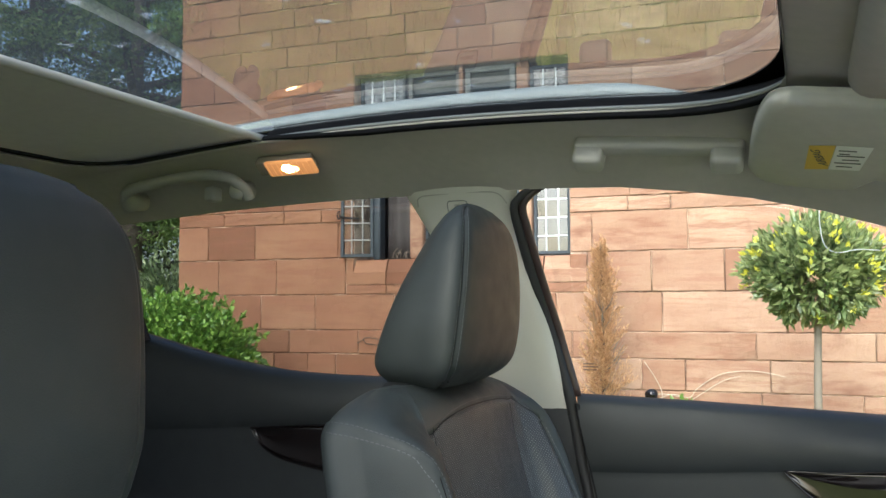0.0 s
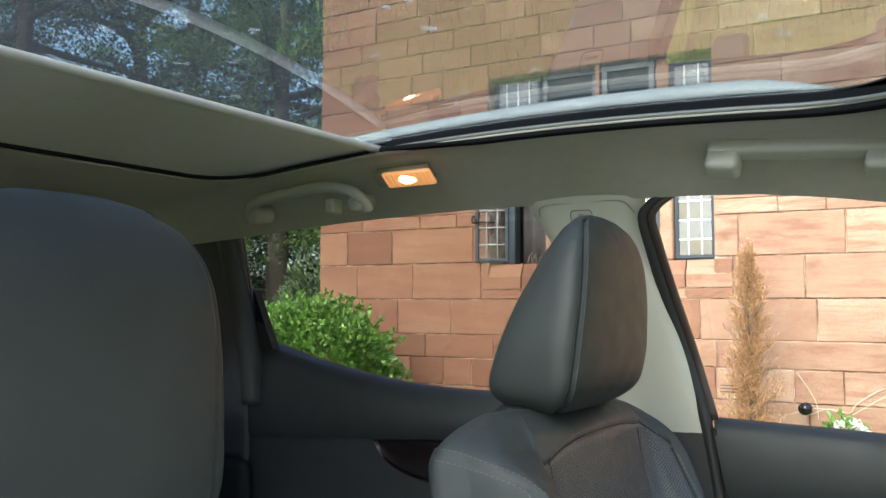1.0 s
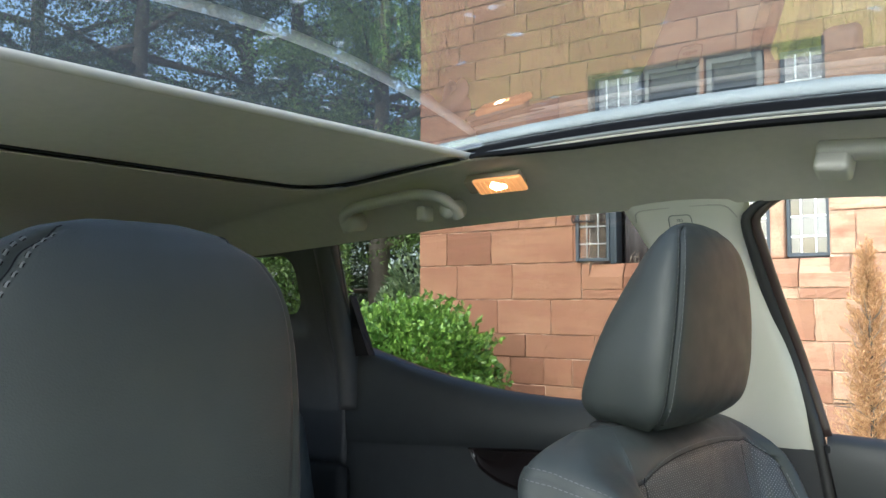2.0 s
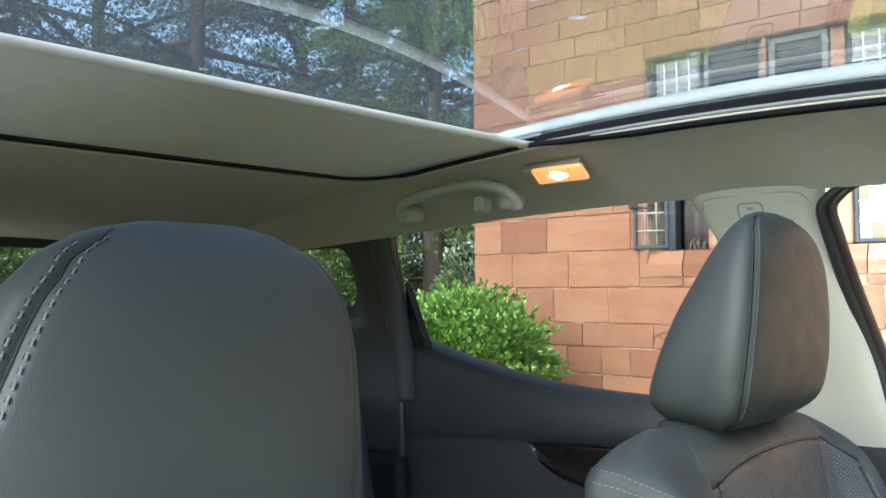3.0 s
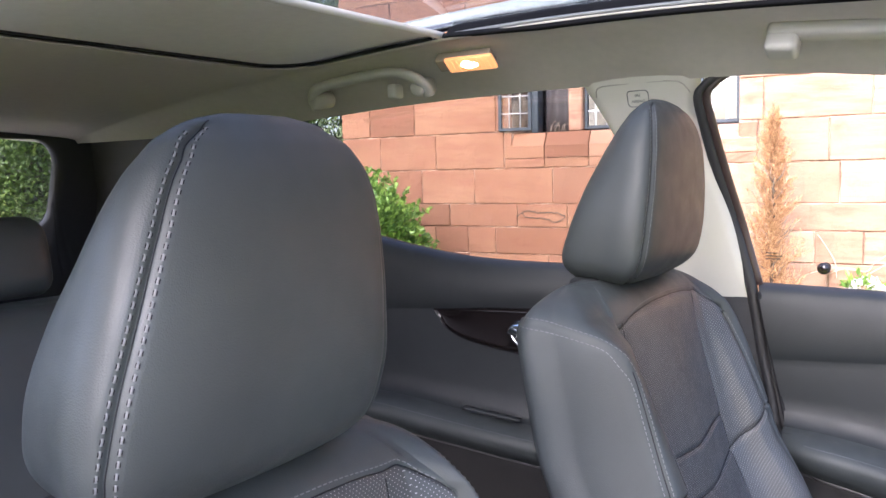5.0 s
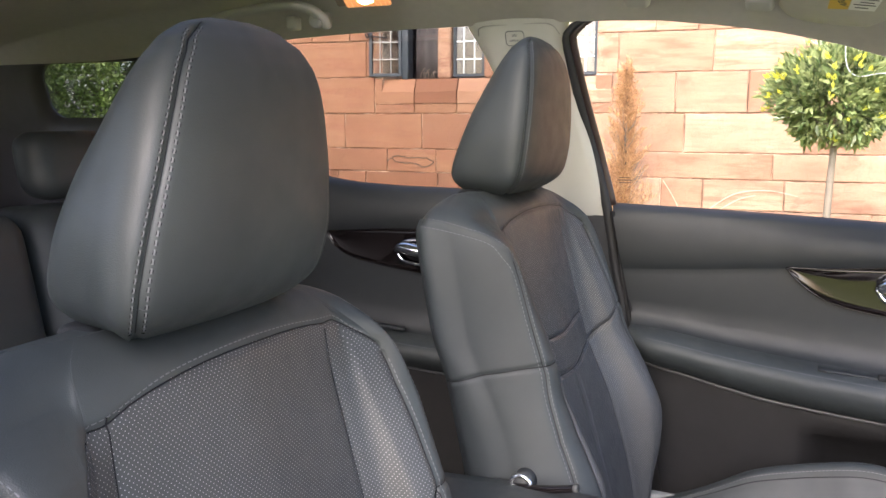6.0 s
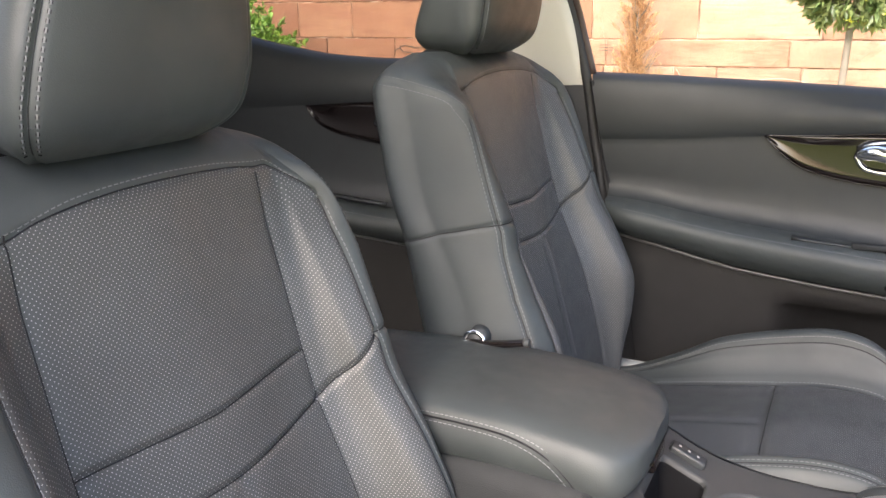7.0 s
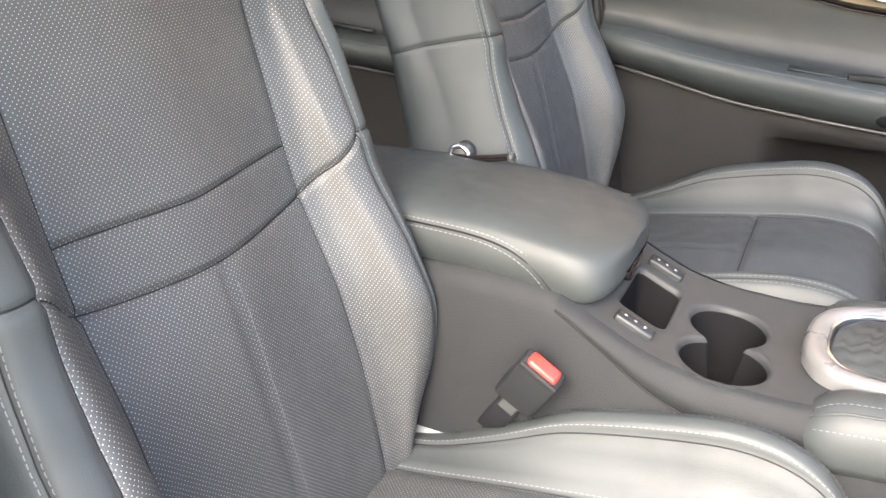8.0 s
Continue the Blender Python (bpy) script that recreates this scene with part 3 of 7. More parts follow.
def front_seat():
    seat = empty("front_seat", pose(0, 0.37, 0), "black leather front passenger seat with grey stitching", "car seat", "front seats")
    rows = np.concatenate([np.arange(.66, .996, .004), np.arange(.996, 1.084, .002), np.arange(1.084, 1.190, .004), np.arange(1.190, 1.2905, .0020)])
    sk = Skin(rows, BACK, 10, np.full(len(rows), 0.008), 0.015, 1.225, 0.007)
    K, Z = np.meshgrid(sk.k, rows)
    A = abs(K)
    # fuller bolsters, a rounder outboard shoulder
    rise = np.clip((Z - .97) / .09, 0, 1) * np.clip((1.258 - Z) / .03, 0, 1)
    sk.X[:, :, 0] += rise * (.011 * np.clip((A - 1.6) / 1.4, 0, 1) * np.clip(5 - A, 0, 1) + .010 * np.clip((-K - 1.5) / 1.5, 0, 1) * np.clip(5 + K, 0, 1))
    sk.X[:, :, 1] -= .017 * np.clip(K - 3, 0, 1) * np.clip(7 - K, 0, 1) * np.clip((Z - 1.16) / .08, 0, 1)
    sk.X[:, :, 1] += .010 * np.clip(K - 1, 0, 1) * np.clip(4 - K, 0, 1) * np.clip((Z - 1.18) / .04, 0, 1) * np.clip((1.275 - Z) / .02, 0, 1)
    sk.renormal()
    top = crest(K)
    up = 1.059 + .006 * A
    low = 1.002 + .012 * A ** 2
    bol = 1.014 + .056 * np.clip((A - 1) / 2, 0, 1) ** 0.8
    side = np.where(A < 4, 1.071, 1.073 - .037 * np.clip((A - 4) / 2, 0, 1))
    fade = np.clip((top - Z) / .05, 0, 1)
    sk.groove(sk.dist_k(1), .0038 * fade, .0032, Z < top)
    sk.groove(sk.dist_k(-1), .0038 * fade, .0032, Z < top)
    for s in (-1, 1):
        sk.groove(sk.dist_k(3 * s), .0028, .0030, Z < 1.212)
        sk.groove(sk.dist_k(4 * s), .0026 * np.clip((1.222 - Z) / .03, 0, 1), .0026, Z < 1.222)
        sk.groove(sk.dist_k(6 * s), -.0030, .0030, Z < 1.26)
    sk.groove(abs(Z - shoulder(K)), .0008, .0020, (A >= 4) & (A < 6))
    sk.groove(sk.dist_k(0), .0030, .0030, Z < low)
    sk.groove(abs(Z - top), .0024, .0024, A < 3.05)
    sk.groove(abs(Z - up), .0034, .0024, A < 1)
    sk.groove(abs(Z - low), .0034, .0024, A < 1)
    sk.groove(abs(Z - bol), .0042, .0026, (A >= 1) & (A <= 3))
    sk.groove(abs(Z - side), .0026, .0020, (A > 3) & (A < 6))
    sk.renormal()

    def sort(k, z):
        a, s = abs(k), "left" if k > 0 else "right"
        if a < 3 and z > crest(k) or 3 <= a < 4 and z > 1.24 or a >= 4 and z > (shoulder(k) if a < 6 else 1.262):
            return "yoke"
        if a < 1:
            return "upper_centre_panel" if z > 1.059 + .006 * a else "centre_band" if z > 1.002 + .012 * a * a else "lower_centre_panel"
        if a < 3:
            return ("upper_bolster" if z > 1.014 + .056 * ((a - 1) / 2) ** 0.8 else "lower_bolster") + "_" + s
        if a < 4:
            return "bolster_edge_" + s
        if a < 6:
            return ("upper_side_panel_" if z > 1.073 - .037 * (a - 4) / 2 else "lower_side_panel_") + s
        return "back_cover"

    for name, geo in sk.panels(sort).items():
        plain_name = name.replace("_left", "").replace("_right", "")
        hole = plain_name in ("upper_centre_panel", "centre_band", "lower_centre_panel", "upper_bolster", "lower_bolster")
        skin_part(plain_name, geo, PERFORATED if hole else LEATHER, seat, "perforated black leather panel" if hole else "")
    rimv = [tuple(v) for v in sk.X[-1]]
    part("crown", (rimv, [tuple(range(len(rimv)))]), LEATHER, seat)
    th = []
    for s in (-1, 1):
        th.append(sk.seam([(3.05 * s, z) for z in np.linspace(.70, 1.205, 14)], .0035))
        over = [(4.25 * s, 1.2375), (4.6 * s, 1.2470), (5.0 * s, 1.2525), (5.5 * s, 1.2570), (5.9 * s, 1.2575)]
        th.append(sk.seam([(4 * s, z) for z in np.linspace(.70, 1.205, 14)] + [(4.07 * s, 1.2215)] + [(a, b + .0045) for a, b in over], -.0045 * s))
        th.append(sk.seam([(4 * s, z) for z in np.linspace(.70, 1.195, 14)] + [(4.12 * s, 1.2140)] + [(a, b - .0055) for a, b in over], .0045 * s))
        th.append(sk.seam([(6 * s, z) for z in np.linspace(.70, 1.25, 14)], .006 * s))
    th.append(sk.seam([(k, crest(k) + .0045) for k in np.linspace(-2.9, 2.9, 13)]))
    th.append(sk.seam([(0.04, z) for z in np.linspace(.70, .985, 8)], .003))
    part("stitching", joined(*th), THREAD, seat, "pale grey twin stitching", kind="stuff")
    cuts = [sk.line([(k, crest(k)) for k in np.linspace(-2.98, 2.98, 25)], n=6)]
    for s in (-1, 1):
        cuts.append(sk.line([(3 * s, z) for z in np.linspace(.68, 1.21, 12)]))
        cuts.append(sk.line([(4 * s, z) for z in np.linspace(.68, 1.21, 12)]))
        cuts.append(sk.line([(s, z) for z in np.linspace(.68, 1.245, 12)]))
        cuts.append(sk.line([(k * s, 1.014 + .056 * ((k - 1) / 2) ** .8) for k in np.linspace(1.0, 3.0, 8)]))
        cuts.append(sk.line([(k * s, 1.071 if k < 4 else 1.073 - .037 * (k - 4) / 2) for k in np.linspace(3.02, 5.98, 8)]))
    cuts.append(sk.line([(k, 1.059 + .006 * abs(k)) for k in np.linspace(-1, 1, 9)]))
    cuts.append(sk.line([(k, 1.002 + .012 * k * k) for k in np.linspace(-1, 1, 9)]))
    part("seam_line", joined(*cuts), MATT_BLACK, seat, "fine dark seams", kind="stuff")

    # cushion
    line = smooth_path([(p[0], p[1], 0) for p in ((.10, .685), (.20, .70), (.30, .72), (.44, .745), (.52, .757), (.585, .758), (.622, .747), (.643, .718), (.650, .68), (.646, .62), (.634, .56))], 12)
    puff = smoothed(np.linspace(.06, .68, 40), [(.06, 0.0), (.2, .010), (.29, .036), (.34, .060), (.43, .070), (.52, .074), (.58, .066), (.62, .046), (.68, .010)], .02)[0]
    G, rowx = [], []
    nst = [-5, -4, -3, -2, -1, 0, 1, 2, 3, 4, 5]
    for i, (x, z, _) in enumerate(line):
        b = np.interp(x, np.linspace(.06, .68, 40), puff)
        f = 1 - .05 * np.clip((x - .5) / .13, 0, 1) ** 2
        fall = np.clip((z - .56) / .17, 0.2, 1)
        st = {0: (0, z + .004), 1: (.165, z), 2: (.212, z + b), 3: (.247, z + b * .86 - .006), 4: (.266, z - .045 * fall), 5: (.262, z - .14 * fall)}
        near = {**st, 2: (.222, z + b * .86), 3: (.253, z + b * .66 - .006), 4: (.262, z - .05 * fall)}
        G.append([((st if k > 0 else near)[abs(k)][0] * f * (1 if k > 0 else -1), (st if k > 0 else near)[abs(k)][1]) for k in nst])
        rowx.append(x)
    G = np.array(G)
    t = np.linspace(0, 1, 12, endpoint=False)
    t = t - 0.5 * np.sin(2 * math.pi * t) / (2 * math.pi)
    cols, ck = [], []
    for s in range(10):
        a, b, c, d = G[:, max(s - 1, 0)], G[:, s], G[:, s + 1], G[:, min(s + 2, 10)]
        for u in t:
            cols.append(0.5 * (2 * b + (c - a) * u + (2 * a - 5 * b + 4 * c - d) * u * u + (3 * b - a - 3 * c + d) * u ** 3))
            ck.append(s - 5 + u)
    cols.append(G[:, 10])
    ck.append(5.0)
    C = np.array(cols).transpose(1, 0, 2)
    cu = Skin(None, [])
    cu.k = np.array(ck)
    cu.rows = np.arange(len(line), dtype=float)
    cu.X = np.zeros((*C.shape[:2], 3))
    cu.X[:, :, 0], cu.X[:, :, 1], cu.X[:, :, 2] = np.array(rowx)[:, None], C[:, :, 0], C[:, :, 1]
    cu.S = C[:, :, 0] * 1.0
    cu.renormal()
    if cu.N[20, cu.column(0)][2] < 0:
        cu.N = -cu.N
    lx = np.array(rowx)[:, None] + 0 * cu.S
    KK = np.meshgrid(cu.k, cu.rows)[0]
    for s in (-1, 1):
        cu.groove(abs(cu.S - cu.S[:, [cu.column(s)]]), .0055, .0045)
        cu.groove(abs(KK - 2.5 * s) * .03, .0026, .0022)
        cu.groove(abs(KK - 1.75 * s) * .045, .0034, .0024)
    seat_row = np.arange(len(line))[:, None] + 0 * cu.S
    cu.groove(abs(lx - .44), .0065, .0045, (abs(KK) < 1) & (seat_row < 60))
    cu.groove(abs(cu.S), .0035, .0035, (lx < .44) & (abs(KK) < 1) & (seat_row < 60))
    keep = cu.N.copy()
    cu.renormal()
    if (cu.N * keep).sum() < 0:
        cu.N = -cu.N
    cut = int(np.argmin(abs(np.array(rowx[:60]) - .44)))
    uvrow = np.concatenate([[0], np.cumsum(np.linalg.norm(np.diff(line, axis=0), axis=1))])

    def csort(k, r):
        a, s = abs(k), "l" if k > 0 else "r"
        if a < 1:
            return "cushion_front_panel" if r > cut else "cushion_rear_panel"
        if a < 1.75:
            return "cushion_bolster_" + s
        if a < 2.5:
            return "cushion_edge_" + s
        return "cushion_side_" + s

    for name, (V, F, UV, NN) in cu.panels(csort).items():
        UV = [(u, np.interp(r, cu.rows, uvrow)) for u, r in UV]
        nm = name[:-2] if name[-2:] in ("_l", "_r") else name
        hole = nm in ("cushion_rear_panel", "cushion_front_panel")
        skin_part(nm, (V, F, UV, NN), PERFORATED if hole else LEATHER, seat, "perforated black leather panel" if hole else "")
    ths = []
    for s in (-1, 1):
        for k, o in ((2.5, .0035), (2.5, -.0035), (1.75, .0045), (1.0, .005)):
            ths.append(cu.seam([(k * s, r) for r in np.linspace(6, 92, 20)], o * s, 16))
    part("stitching", joined(*ths), THREAD, seat, "pale grey stitching", kind="stuff")
    cuts = [cu.line([(k, cut + .5) for k in np.linspace(-1, 1, 9)], .0009)]
    for s in (-1, 1):
        for k in (1.0, 1.75, 2.5):
            cuts.append(cu.line([(k * s, r) for r in np.linspace(3, 100, 14)], .0009))
    part("seam_line", joined(*cuts), MATT_BLACK, seat, "fine dark seams", kind="stuff")
    part("seat_base", rbox(.05, .60, -.235, .235, .40, .60, .02, 3), HARD_BLACK, seat)
    for s in (-1, 1):
        part("seat_rail", rbox(-.05, .62, .19 * s - .02, .19 * s + .02, .335, .402, .004), SATIN, seat)
        bm = rbox(.10, .26, .235 * s - .012, .235 * s + .012, .655, .715, .014, 4)
        part("hinge_cover", bm, GUIDE, seat, "grey plastic recliner cover")
    return seat


def head_restraint(seat, slant=0.0, worn=0.0):
    """The padded headrest of a seat; slant: how far its front seams lean across; worn: how far its inboard shoulder is pressed in."""
    hrows = np.concatenate([np.arange(1.286, 1.316, .002), np.arange(1.316, 1.49, .004), np.arange(1.49, 1.5295, .0018)])
    hd = Skin(hrows, HEAD, 14, .016 + .007 * np.clip((hrows - 1.38) / .12, 0, 1), 0.010, 1.485, 0.002, slant * np.interp(hrows, (1.29, 1.33, 1.38, 1.46, 1.50, 1.53), (-.016, -.013, -.003, .011, .014, .010)))
    HK, HZ = np.meshgrid(hd.k, hrows)
    hd.X[:, :, 1] -= worn * np.clip(HK, 0, 1) * np.clip(4 - HK, 0, 1) * np.interp(HZ, (1.35, 1.41, 1.46, 1.50, 1.53), (0, .6, 1.0, .7, 0))
    hd.renormal()
    for s in (-1, 1):
        hd.groove(hd.dist_k(s), .0040, .0024, HZ < 1.52)
    hd.renormal()
    pieces = hd.panels(lambda k, z: "pad" if abs(k) < 1 else "gusset_l" if k > 0 else "gusset_r")
    head = skin_part("headrest", pieces["pad"], LEATHER, seat, "padded black leather headrest")
    skin_part("gusset", pieces["gusset_l"], LEATHER, head)
    skin_part("gusset", pieces["gusset_r"], LEATHER, head)
    low_rim = [tuple(v) for v in hd.X[0]]
    part("underside", (low_rim, [tuple(range(len(low_rim)))]), LEATHER, head)
    hs = []
    for o in (-.0052, .0052):
        hs.append(hd.seam([(-1, z) for z in np.linspace(1.297, 1.518, 12)], o, pitch=.0066, length=.0042, w=.0014, h=.0008))
    part("stitching", joined(*hs), THREAD, head, "pale grey twin stitching", kind="stuff")
    holes = [hd.seam([(-1, z) for z in np.linspace(1.2937, 1.518, 12)], o, pitch=.0066, length=.0026, w=.0026, h=.0003) for o in (-.0052, .0052)]
    part("needle_line", joined(*holes), RUBBER, head, "dark needle holes", kind="stuff")
    part("seam_line", joined(*[hd.line([(s, z) for z in np.linspace(1.292, 1.522, 12)], .0006) for s in (-1, 1)]), MATT_BLACK, head, "fine dark seams", kind="stuff")
    for s in (-1, 1):
        part("post", tube([(-.066, .068 * s, 1.26), (-.064, .068 * s, 1.31)], .007, 12), RAIL_GREY, head)
        bm = rbox(-.088, -.044, .068 * s - .026, .068 * s + .026, 1.272, 1.2925, .009, 4)
        part("post_guide", bm, HARD_BLACK, head)


passenger_seat = front_seat()
driver_seat = copy_thing(passenger_seat, pose(-0.0162, -0.37, -0.0526))
head_restraint(passenger_seat, 0.6)
head_restraint(driver_seat, 1.0, .012)
tagged(driver_seat, "black perforated leather driver's seat with grey stitching")
lever_line = smooth_path([(.080, -.284, .9175), (.105, -.289, .9215), (.135, -.291, .9275), (.166, -.291, .9345)], 8)
lever = part("recline_lever", tube(lever_line, [.0080 - .0020 * i / 24 for i in range(25)], 12, True, 0.75), GLOSS_BLACK, passenger_seat, "glossy black lever with a bright boss")
part("lever_tip", tube([(.163, -.291, .9339), (.169, -.291, .9351)], .0068, 12, True, 0.8), RAIL_GREY, lever)
boss_ring = [(.090 + .0135 * math.cos(a), -.2845, .9225 + .0125 * math.sin(a)) for a in np.linspace(0, 2 * math.pi, 25)]
part("boss", tube(boss_ring, .0032, 8), CHROME, lever, "bright ring")
part("boss_cap", tube([(.090, -.262, .9225), (.090, -.2835, .9225)], [.0150, .0120], 24), RAIL_GREY, lever)


# ---- car shell ----
def roof_arch(x):
    if x < -.72:
        return 1.6258 + .05 * (x + .72)
    return 1.655 - 0.09 * (x + 0.15) ** 2


def glass_z(x, y):
    return 1.717 - 0.09 * (x + 0.15) ** 2 - 0.15 * y * y


WIN_TOP = [(-1.75, 1.535), (-1.15, 1.535), (-.85, 1.551), (-.58, 1.568), (-.34, 1.575), (.012, 1.575), (.16, 1.570), (.32, 1.548), (.42, 1.526), (.517, 1.494), (.75, 1.41)]


def win_top(x):
    return float(smoothed(np.array([x]), WIN_TOP, 0.03)[0][0])


def rounded_loop(x0, x1, y0, y1, r, side=26, corner=12, front=None):
    """A rounded rectangle, counter-clockwise from the middle of +y; side and corner points can be matched between loops."""
    pts = []
    q = front or r
    cs = [((x0 + r, y1 - r), 90, r), ((x0 + r, y0 + r), 180, r), ((x1 - q, y0 + q), 270, q), ((x1 - q, y1 - q), 0, q)]
    for (cx, cy), a0, r in cs:
        arc = [(cx + r * math.cos(radians(a0 + 90 * i / corner)), cy + r * math.sin(radians(a0 + 90 * i / corner))) for i in range(corner + 1)]
        if pts:
            p, q = pts[-1], arc[0]
            pts += [(p[0] + (q[0] - p[0]) * i / side, p[1] + (q[1] - p[1]) * i / side) for i in range(1, side)]
        pts += arc
    p, q = pts[-1], pts[0]
    pts += [(p[0] + (q[0] - p[0]) * i / side, p[1] + (q[1] - p[1]) * i / side) for i in range(1, side)]
    return np.array(pts)


OPEN_IN = rounded_loop(-.715, .400, -.430, .430, .095, front=.175)
HEAD_OUT = rounded_loop(-1.75, .750, -.600, .600, .03)

car = empty("car_body", pose(0, 0, 0), "dark painted estate car body with a silver roof rail", "car")
part("floor_pan", rbox(-1.75, 1.3, -.70, .70, .30, .345, .01), HARD_BLACK, car, "black carpeted floor")
part("rear_floor", rbox(-1.75, -.95, -.66, .66, .345, .66, .02), HARD_BLACK, car)
for s in (-1, 1):
    part("sill", rbox(-1.1, 1.2, .70 * s - .05, .70 * s + .09, .28, .42, .02), PAINT, car)
    for x in (-1.35, 1.35):
        w = part("wheel", tube([(x, .72 * s - .11, .34), (x, .72 * s + .09, .34)], .34, 32), TYRE, car, "black rubber tyre")
        part("rim", tube([(x, .72 * s - .1, .34), (x, .72 * s + .1, .34)], .21, 24), SATIN, w)
    # roof skin and rail beside the glass
    rows = []
    for x in np.linspace(-1.8, .72, 40):
        rows.append([(x, s * y, roof_arch(x) + dz) for y, dz in ((.478, .022), (.50, .025), (.55, .022), (.60, .0), (.64, -.030), (.655, -.042))])
    part("roof_skin", thick(rows, (0, 0, -.004)), PAINT, car)
    line = [(x, s * .545, roof_arch(x) + .042 + .0140 * min(1, max(0, (.30 - x) / .16)) ** .6) for x in np.linspace(-1.3, .30, 40)]
    rail = part("roof_rail", tube(line, [.0140 * min(1, max(.15, (.31 - p[0]) / .12)) for p in line], 10, True, 1.15), SILVER_RAIL, car, "silver painted roof rail")
    part("rail_foot", rbox(.10, .19, s * .545 - .018, s * .545 + .018, roof_arch(.15) + .012, roof_arch(.15) + .034, .006), SILVER_RAIL, rail)

def lip_rise(x):
    """How much higher the lining's edge curls beside the open part of the roof."""
    u = min(1.0, max(0.0, (x + .60) / .30))
    return .0035 * u * u * (3 - 2 * u)


# roof lining, with the opening of the glass roof
rings = []
for o, dz in ((.014, .004), (.006, .003), (.002, .002)):
    L = rounded_loop(-.715 - o, .400 + o, -.430 - o, .430 + o, .095 + o, front=.175 + o)
    rings.append([(x, y, roof_arch(x) + dz + lip_rise(x)) for x, y in L])
for t in np.concatenate([np.linspace(0.01, .12, 6), np.linspace(.17, 1, 18)]):
    ring = []
    for (xi, yi), (xo, yo) in zip(OPEN_IN, HEAD_OUT):
        x, y = xi + (xo - xi) * t, yi + (yo - yi) * t
        wside = min(1.0, abs(yo) / .6) ** 2.2
        zo_side = win_top(xo)
        zo_end = 1.560 if xo < 0 else 1.50
        zo = zo_side * wside + zo_end * (1 - wside)
        e = 1.75 * wside + (1.45 if xo < 0 else 1.5) * (1 - wside)
        zi = roof_arch(xi) - .004 + .008 * math.exp(-t * 50) + lip_rise(xi)
        ring.append((x, y, zi + (zo - zi) * t ** e))
    rings.append(ring)
P = np.array(rings)
V, F = sheet(P, True)
lining = part("ceiling_lining", (V, [f[::-1] for f in F]), HEADLINER, None, "grey-beige woven fabric roof lining of the car", "headliner", kind="structure")
part("outer_roof", thick([[(x, y, roof_arch(x) + .05 - .015 * (y / .45) ** 4) for y in np.linspace(-.46, .46, 9)] for x in np.linspace(-1.8, -.80, 9)], (0, 0, .004)), PAINT, car)
part("front_roof", thick([[(x, y, roof_arch(x) + .036 - .12 * max(0, x - .42)) for y in np.linspace(-.46, .46, 9)] for x in np.linspace(.44, .80, 6)], (0, 0, .004)), PAINT, car)

# glass roof
sunroof = empty("sunroof", pose(0, 0, 1.69), "tinted panoramic glass roof with a black frame, streaked with dried water", "sunroof")
DOWN = pose(0, 0, -1.69)
gx, gy = np.linspace(-.80, .425, 40), np.linspace(-.475, .475, 28)
grid = [[(x, y, glass_z(x, y)) for y in gy] for x in gx]
V, F = thick(grid, (0, 0, .005))
me = mesh("roof_pane", V, F)
g = finish("roof_pane", me, [ROOF_GLASS, GLASS_BACK], sunroof, "tinted glass", matrix=DOWN)
nf = (len(gx) - 1) * (len(gy) - 1)
for p in me.polygons:
    p.material_index = 0 if (p.index < 2 * nf and p.index % 2 == 0) else 1
if me.polygons[0].normal.z > 0:
    me.flip_normals()
ring_a = [(x, y, glass_z(x, y) - .003) for x, y in rounded_loop(-.74, .397, -.463, .463, .085, front=.175)]
ring_b = [(x, y, glass_z(x, y) - .003) for x, y in rounded_loop(-.80, .428, -.476, .476, .11, front=.185)]
ring_c = [(x, y, roof_arch(x) + .026) for x, y in rounded_loop(-.77, .430, -.474, .474, .11, front=.185)]
ring_d = [(x, y, z + .002) for x, y, z in ring_a]
part("black_frame", sheet([ring_d, ring_a, ring_b, ring_c], True), GLOSS_BLACK, sunroof, "glossy black painted border", matrix=DOWN, smooth=False)
def edge_run(profile, s):
    """A moulding along one side of the open roof, from the blind into the front corner; profile: (outwards, height over the arch)."""
    rows = []
    for o, dz in profile:
        L = [p for p in rounded_loop(-.715 - o, .400 + o, -.430 - o, .430 + o, .095 + o, 60, 24, .175 + o) if -.392 < p[0] < .392 + o and p[1] * s > 0]
        q = np.array([(x, y, roof_arch(x) + dz + (.010 * max(0.0, (-.20 - x) / .192) if dz < .005 else 0.0)) for x, y in L])
        d = np.concatenate([[0], np.cumsum(np.linalg.norm(np.diff(q, axis=0), axis=1))])
        rows.append([[np.interp(t, d / d[-1], q[:, k]) for k in range(3)] for t in np.linspace(0, 1, 90)])
    return sheet(np.array(rows).transpose(1, 0, 2))


for s in (-1, 1):
    part("rubber_channel", edge_run([(.008, -.006), (-.0010, -.0040), (.0, -.001), (.0035, .0035), (.0065, .0065), (.017, .0070)], s), RUBBER, sunroof, "black rubber channel", matrix=DOWN)
    part("guide_rail", edge_run([(.017, .0072), (.0095, .0080), (.0075, .0102), (.0092, .0128), (.0130, .0140)], s), GUIDE, sunroof, "grey metal guide rail", matrix=DOWN)
    part("channel_wall", edge_run([(.0130, .0140), (.0180, .0210), (.0340, .0300), (.0500, .0345)], s), RUBBER, sunroof, matrix=DOWN)
part("front_upstand", sheet([[(.4015 + .006 * u, y, roof_arch(.40) - .002 + .056 * u) for u in np.linspace(0, 1, 5)] for y in np.linspace(-.33, .33, 12)]), HEADLINER, sunroof, "fabric covered front edge", matrix=DOWN)

